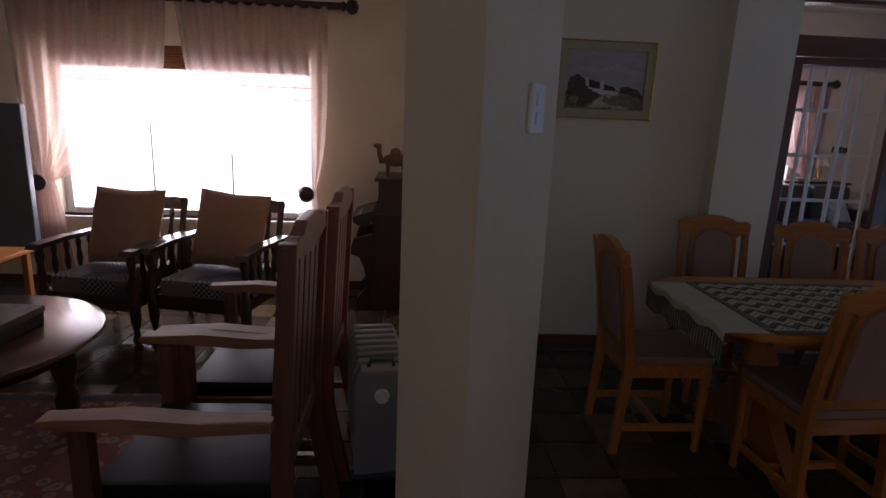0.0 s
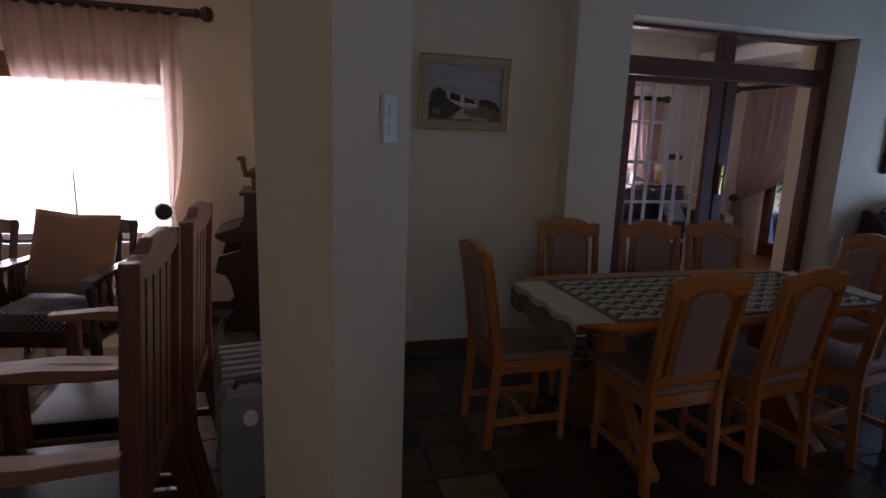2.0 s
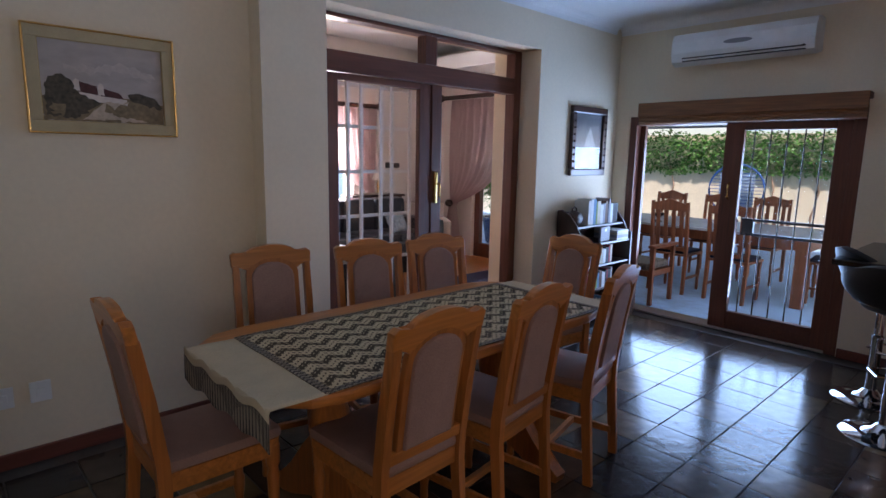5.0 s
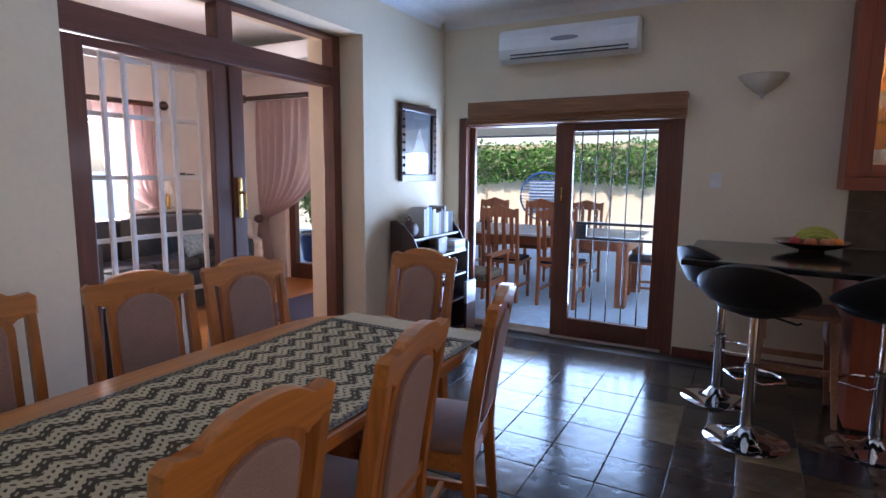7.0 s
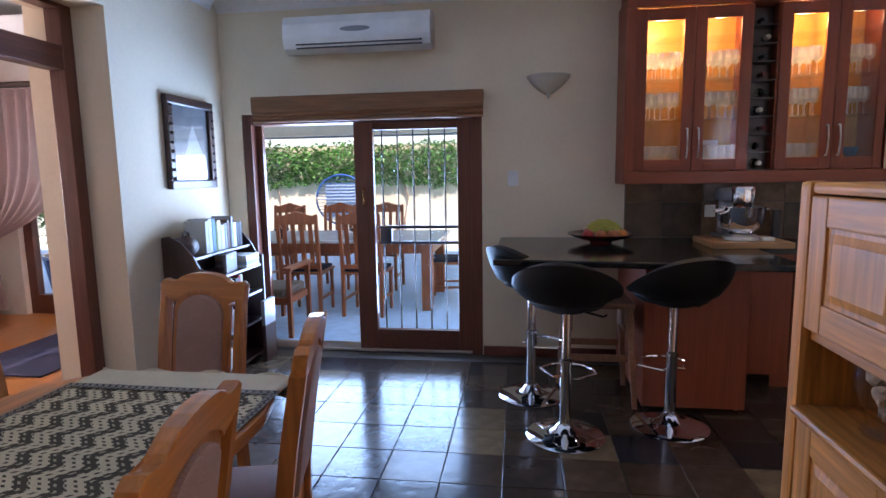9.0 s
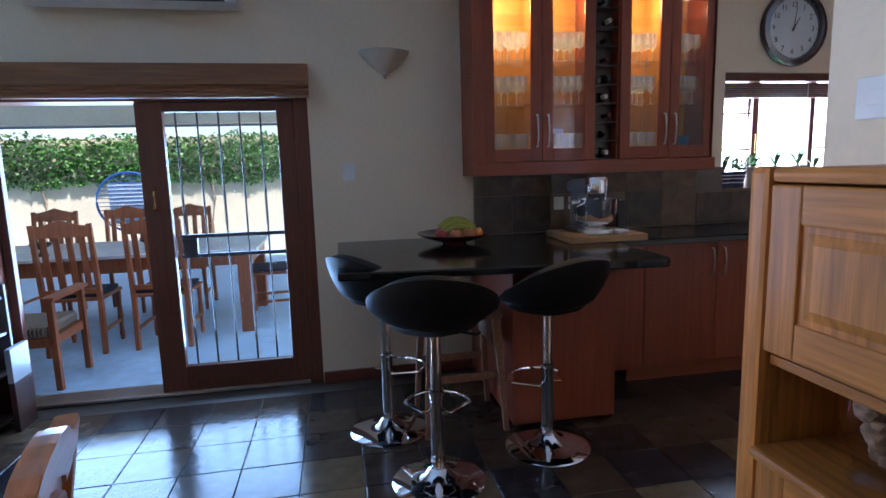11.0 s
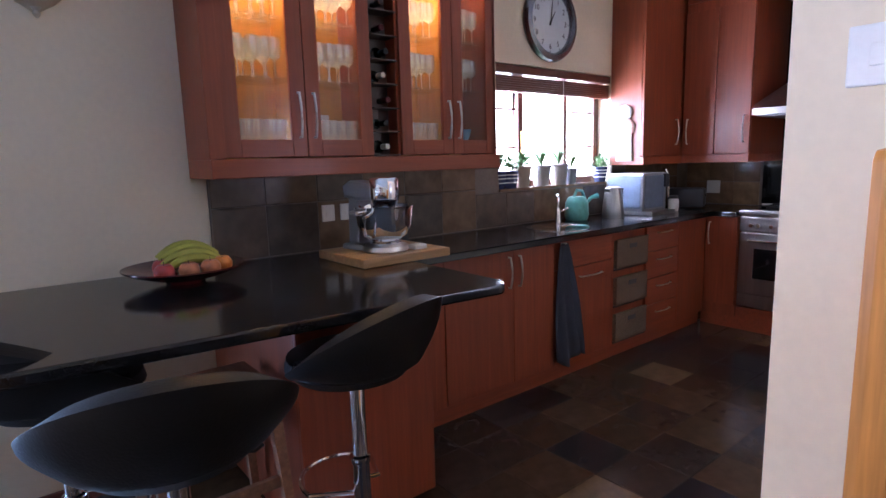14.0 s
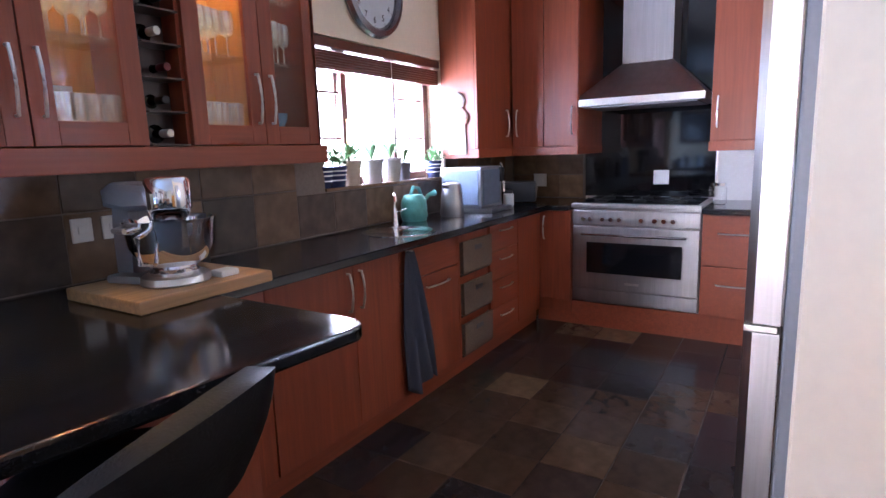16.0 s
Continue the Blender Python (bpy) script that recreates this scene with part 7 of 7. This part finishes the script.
for s_ in (-1, 1):
    part("arm", B(s_ * 0.31 - 0.07, s_ * 0.31 + 0.07, -0.33, 0.2, 0.3, 0.58, bevel=0.05), LINEN, pale, smooth=True)
    for y_ in (-0.26, 0.26):
        part("foot", B(s_ * 0.3 - 0.02, s_ * 0.3 + 0.02, y_ - 0.02, y_ + 0.02, 0.0, 0.06), DARK, pale)
pc = thing("patterned_cushion", "pale blue patterned cushion on the leather sofa", "cushion", (6.75, 7.12, 0.63), 10)
bm = pillow(bmesh.new(), 0.32, 0.28, 0.12)
bm.transform(Matrix.Rotation(radians(-30), 4, "X"))
part("cover", bm, material("blue_floral_cloth", (0.3, 0.38, 0.46), 0.9, scale=30, vary=0.6, bump=0.3), pc, smooth=True)
sbt = thing("console_table", "low table with a tray behind the sofa", "table", (6.95, 7.9, 0))
part("tabletop", B(-0.45, 0.45, -0.14, 0.14, 0.9, 0.93, bevel=0.005), DARK_X, sbt)
for sx in (-1, 1):
    part("leg", B(sx * 0.4 - 0.02, sx * 0.4 + 0.02, -0.1, 0.1, 0.0, 0.9), DARK, sbt)
ty = thing("serving_tray", "pale oval serving tray on the console table", "tray", (6.95, 7.88, 0.931))
part("tray", lathe(bmesh.new(), [(0.2, 0.0), (0.26, 0.03), (0.265, 0.035), (0.2, 0.008)], (0, 0, 0), 28, 0.5), IVORY, ty, smooth=True)
lmp = thing("table_lamp", "small table lamp beside the curtain", "lamp", (7.05, 7.92, 0.931))
part("stem", lathe(bmesh.new(), [(0.05, 0.0), (0.05, 0.01), (0.015, 0.03), (0.03, 0.1), (0.012, 0.2)], (0, 0, 0), 14), BRASS, lmp, smooth=True)
part("shade", lathe(bmesh.new(), [(0.09, 0.2), (0.055, 0.34), (0.053, 0.34), (0.087, 0.2)], (0, 0, 0), 20), IVORY, lmp, smooth=True)
spk = thing("wall_thermostat", "small dark wall controller in the lounge", "controller", (7.42, 8.1, 1.33))
part("plate", B(-0.12, 0.0, -0.03, 0.0, -0.04, 0.04, bevel=0.005), DARKPLASTIC, spk)
part("plate", B(0.03, 0.12, -0.03, 0.0, -0.04, 0.03, bevel=0.005), DARKPLASTIC, spk)
wl = tagged(new("window_lounge"), "white framed lounge window", "window", kind="structure")
for lim in ((5.2, 5.26, 8.2, 8.26, 0.62, 1.95), (6.69, 6.75, 8.2, 8.26, 0.62, 1.95), (5.95, 6.0, 8.2, 8.26, 0.62, 1.95), (5.26, 6.69, 8.202, 8.258, 0.62, 0.67), (5.26, 6.69, 8.202, 8.258, 1.9, 1.95)):
    part("window_frame", B(*lim, bevel=0.004), WPAINT, wl)
part("pane", B(5.26, 6.69, 8.228, 8.232, 0.67, 1.9), PANE, wl).visible_shadow = False
draped("mauve_curtain", "mauve curtain tied back at the lounge window", 6.3, 7.05, 6.95, 2.1, 0.98, 0.1, 7.98, DRAPE, 0.35, 7, "mauve curtains")
draped("mauve_curtain", "mauve curtain tied back at the lounge window", 4.9, 5.6, 5.05, 2.1, 0.98, 0.1, 7.98, DRAPE, 0.35, 7, "mauve curtains")
cr2 = thing("curtain_rod", "black curtain rod with ball finial in the lounge", "curtain rod", (0, 7.97, 2.13))
part("rod", rod(bmesh.new(), (4.8, 0, 0), (7.08, 0, 0), 0.03, seg=16), DARK_X, cr2, smooth=True)
part("finial", lathe(bmesh.new(), [(0.02, -0.05), (0.05, -0.02), (0.05, 0.02), (0.02, 0.05)], (7.1, 0, 0), 14), DARK, cr2, smooth=True)
# garden door of the lounge with its curtain
gd = tagged(new("door_lounge_garden"), "dark wooden glazed garden door of the lounge", "door", kind="structure")
for lim in ((8.36, 8.44, 5.9, 6.0, 0, 2.15), (8.36, 8.44, 7.2, 7.3, 0, 2.15), (8.36, 8.44, 6.55, 6.65, 0, 2.15), (8.36, 8.44, 6.0, 7.2, 2.05, 2.15), (8.36, 8.44, 6.0, 7.2, 0.0, 0.2)):
    part("frame", B(*lim, bevel=0.005), FRAME, gd)
for y0, y1 in ((6.0, 6.55), (6.65, 7.2)):
    part("pane", B(8.398, 8.402, y0, y1, 0.2, 2.05), PANE, gd).visible_shadow = False
c2 = draped("mauve_curtain", "mauve curtain gathered with a dark tie at the garden door", 6.35, 7.57, 7.5, 2.27, 0.79, 0.1, 0.0, DRAPE, 0.34, 9, "mauve curtains")
c2.matrix_basis = Matrix.Translation((8.1, 0, 0)) @ pose(0, 0, 0, 0, 0, 90) @ Matrix.Translation((0, 0, 0))
cr3 = thing("curtain_rod", "black curtain rod above the lounge garden door", "curtain rod", (8.1, 0, 2.31))
part("rod", rod(bmesh.new(), (0, 5.9, 0), (0, 7.75, 0), 0.03, seg=16), DARK, cr3, smooth=True)
part("finial", lathe(bmesh.new(), [(0.02, -0.05), (0.05, -0.02), (0.05, 0.02), (0.02, 0.05)], (0, 7.78, 0), 14), DARK, cr3, smooth=True)
hb = thing("curtain_holdback", "round dark wooden curtain holdback in the lounge", "holdback", (8.05, 7.53, 0.79), 0, "curtain holdbacks")
part("knob", lathe(bmesh.new(), [(0.03, -0.05), (0.06, -0.02), (0.06, 0.02), (0.03, 0.05)], (0, 0, 0), 16), DARK, hb, smooth=True)
rg = thing("blue_rug", "dark blue rug on the lounge floor", "rug", (7.1, 6.05, 0.002))
part("rug_weave", B(-0.5, 0.75, -0.5, 0.3, 0.0, 0.012, bevel=0.004), material("navy_rug", (0.02, 0.022, 0.06), 0.95, scale=120, vary=0.4, bump=0.6), rg)
for x, y in ((4.9, 6.4), (6.4, 6.9)):
    dl = thing("downlight", "small recessed ceiling downlight, lit", "ceiling light", (x, y, 2.996), 0, "lounge downlights")
    part("ring", lathe(bmesh.new(), [(0.045, -0.006), (0.05, -0.003), (0.05, 0.003)], (0, 0, 0), 20), NICKEL, dl)
    part("lamp", lathe(bmesh.new(), [(0.03, -0.009), (0.032, -0.006)], (0, 0, 0), 16), SPOT, dl)

# ---- patio and garden ----
def patio_chair(at, rz):
    c = thing("patio_dining_chair", "reddish wooden slat-back patio chair with dark seat pad", "chair", at, rz, "patio dining chairs")
    part("seat", B(-0.22, 0.22, -0.21, 0.22, 0.43, 0.455, bevel=0.006), PATIOWOOD, c)
    part("seat_pad", B(-0.2, 0.2, -0.19, 0.2, 0.456, 0.49, bevel=0.014), material("navy_pad", (0.02, 0.025, 0.05), 0.85, scale=120, vary=0.2, bump=0.3) if "navy_pad" not in bpy.data.materials else bpy.data.materials["navy_pad"], c, "dark blue seat pad", True)
    for s in (-1, 1):
        part("front_leg", lathe(bmesh.new(), [(0.015, 0), (0.02, 0.05), (0.016, 0.12), (0.024, 0.2), (0.018, 0.3), (0.024, 0.43)], (s * 0.19, 0.19, 0), 8), PATIOWOOD, c, smooth=True)
        bm = bmesh.new()
        prism(bm, [(-0.23, 0), (-0.19, 0), (-0.17, 0.43), (-0.23, 1.04), (-0.265, 1.04), (-0.21, 0.43)], s * 0.2 - 0.017, s * 0.2 + 0.017, "yz", 0.004)
        part("back_post", bm, PATIOWOOD, c)
        part("stretcher", B(s * 0.19 - 0.01, s * 0.19 + 0.01, -0.2, 0.19, 0.16, 0.185), PATIOWOOD, c)
    for k in range(4):
        bm = bmesh.new()
        prism(bm, [(-0.2, 0.5), (-0.19, 0.5), (-0.235, 0.98), (-0.245, 0.98)], -0.135 + k * 0.09 - 0.022, -0.135 + k * 0.09 + 0.022, "yz")
        part("back_slat", bm, PATIOWOOD, c)
    bm = bmesh.new()
    prism(bm, [(-0.21, 0.94), (-0.21, 1.02), (-0.12, 1.03), (0.0, 1.075), (0.12, 1.03), (0.21, 1.02), (0.21, 0.94)], -0.265, -0.235, "xz", 0.005)
    part("crest", bm, PATIOWOOD, c)
    part("lower_rail", B(-0.19, 0.19, -0.215, -0.19, 0.49, 0.53), PATIOWOOD, c)
    return c


pc1 = patio_chair((8.72, 4.36, -0.015), -90)
for x, y, rz in ((8.74, 3.72, -92), (8.74, 5.15, -88), (10.0, 3.86, 90), (10.02, 4.48, 92), (10.0, 5.18, 88), (9.4, 2.95, 5)):
    copy_thing(pc1, pose(x, y, -0.015, 0, 0, rz))
pt = thing("patio_table", "long reddish wooden patio table with a pale glossy top", "table", (9.35, 4.3, -0.015))
part("tabletop", B(-0.55, 0.55, -1.3, 1.3, 0.71, 0.74, bevel=0.006), material("pale_table_top", (0.62, 0.63, 0.65), 0.22, scale=8, vary=0.1, bump=0.02), pt, "pale glossy top")
for lim in ((-0.5, -0.46, -1.2, 1.2, 0.6, 0.71), (0.46, 0.5, -1.2, 1.2, 0.6, 0.71), (-0.46, 0.46, -1.24, -1.2, 0.6, 0.71), (-0.46, 0.46, 1.2, 1.24, 0.6, 0.71)):
    part("apron", B(*lim), PATIOWOOD, pt)
for sx in (-1, 1):
    for sy in (-1, 1):
        part("leg", B(sx * 0.47 - 0.055, sx * 0.47 + 0.055, sy * 1.18 - 0.055, sy * 1.18 + 0.055, 0.0, 0.71, bevel=0.006), PATIOWOOD, pt)
for k, y in enumerate((3.9, 4.75)):
    o = thing("candle_bowl", "small dark footed bowl on the patio table", "bowl", (9.0, y, 0.726), 0, "bowls on the patio table")
    part("bowl", lathe(bmesh.new(), [(0.05, 0.0), (0.05, 0.01), (0.015, 0.03), (0.015, 0.05), (0.08, 0.09), (0.085, 0.11), (0.07, 0.1), (0.01, 0.06)], (0, 0, 0), 18), DARK, o, smooth=True)
pw = thing("patio_armchair", "wooden patio armchair with a striped cushion and castors", "armchair", (7.98, 4.42, -0.015), -90)
for sx in (-1, 1):
    for sy in (-1, 1):
        part("leg", B(sx * 0.26 - 0.02, sx * 0.26 + 0.02, sy * 0.22 - 0.02, sy * 0.22 + 0.02, 0.0, 0.6, bevel=0.004), PATIOWOOD, pw)
    part("armrest", B(sx * 0.26 - 0.04, sx * 0.26 + 0.04, -0.26, 0.26, 0.6, 0.63, bevel=0.008), PATIOWOOD, pw)
part("seat_frame", B(-0.26, 0.26, -0.24, 0.24, 0.3, 0.36), PATIOWOOD, pw)
part("cushion", B(-0.23, 0.23, -0.24, 0.22, 0.362, 0.44, bevel=0.03), BORDER, pw, "striped seat cushion", True)

gw = setting("garden_wall", B(15.2, 15.45, -6, 16, -0.3, 2.05), GARDEN, "cream plastered garden boundary wall", "wall")
pr = tagged(new("patio_roof"), "cream patio roof with beam on the garden side", "roof", kind="structure")
part("slab", B(7.64, 13.2, -1.9, 12, 2.62, 2.8), WHITE, pr)
part("beam", B(12.95, 13.2, -1.9, 12, 2.12, 2.62), GARDEN, pr)
part("gutter", B(13.2, 13.3, -1.9, 12, 2.09, 2.16), GREYPLASTIC, pr)
part("post", B(13.0, 13.2, 9.0, 9.2, -0.2, 2.12), GARDEN, pr)
part("post", B(13.0, 13.2, -1.7, -1.5, -0.2, 2.12), GARDEN, pr)
# ivy over the wall
ivy = thing("ivy_hedge", "dense green ivy hanging over the garden wall", "hedge", (15.05, 0, 0))
rnd = random.Random(77)
for blk in range(5):
    bm = bmesh.new()
    y0 = 0.5 + blk * 2.3
    for _ in range(2600):
        y = y0 + rnd.uniform(0, 2.3)
        low = 1.2 + 0.14 * noise.noise(Vector((y * 1.4, 3, 0))) + 0.1 * noise.noise(Vector((y * 5, 1, 0)))
        high = 2.1 + 0.1 * noise.noise(Vector((y * 1.1, 7, 0))) + 0.05 * noise.noise(Vector((y * 6, 7, 0)))
        z = rnd.uniform(low, high)
        bulge = 0.25 * math.sin(math.pi * min(1, max(0, (z - low) / (high - low)))) * (0.6 + 0.5 * noise.noise(Vector((y * 2, z * 2, 0))))
        x = 0.12 - rnd.uniform(0.3, 1) * max(0.05, bulge) - 0.02
        c = Vector((x, y, z))
        d = Vector((rnd.uniform(-1, 0.1), rnd.uniform(-1, 1), rnd.uniform(-0.9, 0.3))).normalized()
        s = d.cross(Vector((rnd.uniform(-1, 1), rnd.uniform(-1, 1), 1))).normalized() * rnd.uniform(0.022, 0.04)
        L_ = rnd.uniform(0.05, 0.085)
        v = [bm.verts.new(c), bm.verts.new(c + d * L_ * 0.5 + s), bm.verts.new(c + d * L_), bm.verts.new(c + d * L_ * 0.5 - s)]
        bm.faces.new(v)
    part("foliage", bm, LEAF, ivy)["kind"] = "stuff"
for y in (2.2, 4.6, 5.4, 7.5):
    bm = tube(bmesh.new(), [(0.1, y, -0.3), (0.08, y + 0.05, 0.4), (0.1, y - 0.04, 0.9), (0.06, y + 0.1, 1.5)], [0.03, 0.025, 0.02, 0.012], 6)
    part("stem", bm, BARK, ivy)
shrub = thing("potted_shrub", "dark green leafy shrub in a pot outside the lounge door", "shrub", (9.7, 8.0, -0.015))
part("pot", lathe(bmesh.new(), [(0.2, 0.0), (0.22, 0.02), (0.28, 0.4), (0.3, 0.42), (0.3, 0.46), (0.26, 0.46), (0.25, 0.4)], (0, 0, 0), 24), BLUEPOT, shrub, smooth=True)
part("soil", lathe(bmesh.new(), [(0.25, 0.38), (0.1, 0.4)], (0, 0, 0), 18), SOIL, shrub)
for k in range(7):
    a_ = k * 0.9
    part("stem", tube(bmesh.new(), [(0, 0, 0.38), (0.1 * math.cos(a_), 0.1 * math.sin(a_), 0.7), (0.25 * math.cos(a_), 0.25 * math.sin(a_), 1.05)], [0.014, 0.01, 0.005], 6), BARK, shrub)
bm = bmesh.new()
for _ in range(900):
    d = Vector((rnd.gauss(0, 1), rnd.gauss(0, 1), rnd.gauss(0, 0.8))).normalized()
    c = Vector((0, 0, 0.95)) + d * rnd.uniform(0.15, 0.5) * (0.8 + 0.5 * noise.noise(d * 2.5))
    leafy(bm, c, c + d * 0.07 + Vector((rnd.uniform(-0.04, 0.04), rnd.uniform(-0.04, 0.04), 0.02)), 0.02)
part("crown", bm, LEAF, shrub)["kind"] = "stuff"
cg = thing("round_mesh_screen", "large round blue-rimmed wire mesh screen in the garden", "garden screen", (14.2, 5.75, -0.2))
BLUERIM = material("blue_enamel", (0.03, 0.1, 0.3), 0.4, scale=30, vary=0.1, bump=0.0)
ringpts = [(0, 0.52 * math.cos(math.tau * k / 40), 1.12 + 0.5 * math.sin(math.tau * k / 40)) for k in range(40)]
part("rim", tube(bmesh.new(), ringpts, 0.02, 8, True), BLUERIM, cg, smooth=True)
for k in range(15):
    z = -0.46 + k * 0.066
    w = math.sqrt(max(0.001, 1 - (z / 0.5) ** 2)) * 0.5
    part("wire", rod(bmesh.new(), (0, -w, 1.12 + z), (0, w, 1.12 + z), 0.007, seg=5), BLUERIM, cg)
part("disc", B(0.01, 0.02, -0.33, 0.33, 0.75, 1.45, bevel=0.004), material("pale_blue_mesh", (0.4, 0.5, 0.6), 0.6, scale=30, vary=0.3), cg)
part("stand", rod(bmesh.new(), (0, 0, 0.0), (0, 0, 0.64), 0.03), BLUERIM, cg)
# glowing panels added as the plain bright distance outside the windows
setting("backdrop_kitchen", B(11.0, 11.1, -9, -2.3, -0.2, 4.5), glow("bright_distance", (0.93, 0.97, 1.0), 4.0), "plain glowing panel for the overexposed daylight distance", "backdrop")
setting("backdrop_living", B(-6, 3.0, 9.0, 9.1, -0.2, 4.5), glow("bright_distance_north", (1.0, 0.98, 0.96), 4.5), "plain glowing panel for the overexposed daylight distance", "backdrop")

# ---- tiles, last ----
def tile_mesh(name, w, h, t, axis, mat, seed):
    r = random.Random(seed)
    g = 0.002
    bm = bmesh.new()
    c = 0.0025
    def at(u, v, d):
        return {"z": (u, v, d), "x": (-d, u, v), "y": (u, d, v)}[axis]
    lo = [bm.verts.new(at(u, v, 0)) for u, v in ((g, g), (w - g, g), (w - g, h - g), (g, h - g))]
    mid = [bm.verts.new(at(u, v, t - 0.002)) for u, v in ((g, g), (w - g, g), (w - g, h - g), (g, h - g))]
    top = [bm.verts.new(at(u + r.uniform(-0.001, 0.001), v + r.uniform(-0.001, 0.001), t + r.uniform(-0.0012, 0.0012))) for u, v in ((g + c, g + c), (w - g - c, g + c), (w - g - c, h - g - c), (g + c, h - g - c))]
    for p, q in ((lo, mid), (mid, top)):
        for k in range(4):
            bm.faces.new((p[k], p[(k + 1) % 4], q[(k + 1) % 4], q[k]))
    bm.faces.new(top)
    bmesh.ops.recalc_face_normals(bm, faces=bm.faces)
    me = bpy.data.meshes.new(name)
    bm.to_mesh(me)
    bm.free()
    me.materials.append(mat)
    return me


PITCH = 0.2805
variants = [tile_mesh("tile", PITCH, PITCH, 0.008, "z", SLATE, k) for k in range(6)]
rnd = random.Random(12)
rest = bmesh.new()
count = 0
ox, oy = 5.55 - PITCH * 35, 2.245 - PITCH * 19
for i in range(60):
    for j in range(35):
        x, y = ox + i * PITCH, oy + j * PITCH
        if not (-4.0 < x < 7.15 and -2.8 < y < 5.6):
            continue
        if y > 4.4 and x > 1.9:
            continue
        near = 4.1 < x < 7.2 and 0.2 < y < 4.3 or 5.2 < x < 6.9 and -2.3 < y < 0.3
        if near and count < 300:
            ob = new("tile", rnd.choice(variants))
            ob.parent, ob.location = floor, (x, y, -0.006)
            count += 1
        else:
            t = 0.002 + rnd.uniform(-0.0008, 0.0008)
            a = [rest.verts.new((x + u, y + v, -0.004)) for u, v in ((0.004, 0.004), (PITCH - 0.004, 0.004), (PITCH - 0.004, PITCH - 0.004), (0.004, PITCH - 0.004))]
            b = [rest.verts.new((x + u, y + v, t)) for u, v in ((0.0055, 0.0055), (PITCH - 0.0055, 0.0055), (PITCH - 0.0055, PITCH - 0.0055), (0.0055, PITCH - 0.0055))]
            for k in range(4):
                rest.faces.new((a[k], a[(k + 1) % 4], b[(k + 1) % 4], b[k]))
            rest.faces.new(b)
rob = part("tiles", rest, SLATE, floor)
rob["kind"] = "stuff"

splash_wall = tagged(new("backsplash"), "brown slate tiled kitchen splashback", "splashback", kind="structure")
WALLGROUT = material("wall_grout", (0.17, 0.13, 0.1), 0.7, scale=60, vary=0.15, bump=0.2)
part("bedding", B(7.3845, 7.399, -0.412, 1.415, 0.92, 1.32), WALLGROUT, splash_wall)
part("bedding", B(7.3845, 7.399, -1.66, -0.412, 0.92, 1.149), WALLGROUT, splash_wall)
part("bedding", B(7.3845, 7.399, -2.82, -1.66, 0.92, 1.32), WALLGROUT, splash_wall)
ST = 0.272
sv = [tile_mesh("tile", ST, 0.247, 0.008, "x", SPLASH, k) for k in range(4)]
su = [tile_mesh("tile", ST, 0.14, 0.008, "x", SPLASH, k + 20) for k in range(4)]
edge_lo, edge_hi = tile_mesh("tile", 1.41 - 1.155, 0.247, 0.008, "x", SPLASH, 31), tile_mesh("tile", 1.41 - 1.155, 0.14, 0.008, "x", SPLASH, 32)
for mesh, z in ((edge_lo, 0.924), (edge_hi, 1.173)):
    ob = new("tile", mesh)
    ob.parent, ob.location = splash_wall, (7.39, 1.155, z)
sill = tile_mesh("tile", ST, 0.22, 0.008, "x", SPLASH, 33)
for i in range(15):
    y = 1.155 - (i + 1) * ST
    if y < -2.81:
        continue
    under = -1.87 < y < -0.42
    ob = new("tile", sill if under else rnd.choice(sv))
    ob.parent, ob.location = splash_wall, (7.39, y, 0.924)
    if not under:
        ob = new("tile", rnd.choice(su))
        ob.parent, ob.location = splash_wall, (7.39, y, 1.173)
part("bedding", B(6.72, 7.39, -2.82, -2.811, 0.92, 1.32), WALLGROUT, splash_wall)
sy = [tile_mesh("tile", 0.21, 0.19, 0.008, "y", SPLASH, k + 9) for k in range(3)]
for i in range(3):
    for j in range(2):
        ob = new("tile", rnd.choice(sy))
        ob.parent, ob.location = splash_wall, (6.74 + i * 0.21, -2.811, 0.925 + j * 0.192)
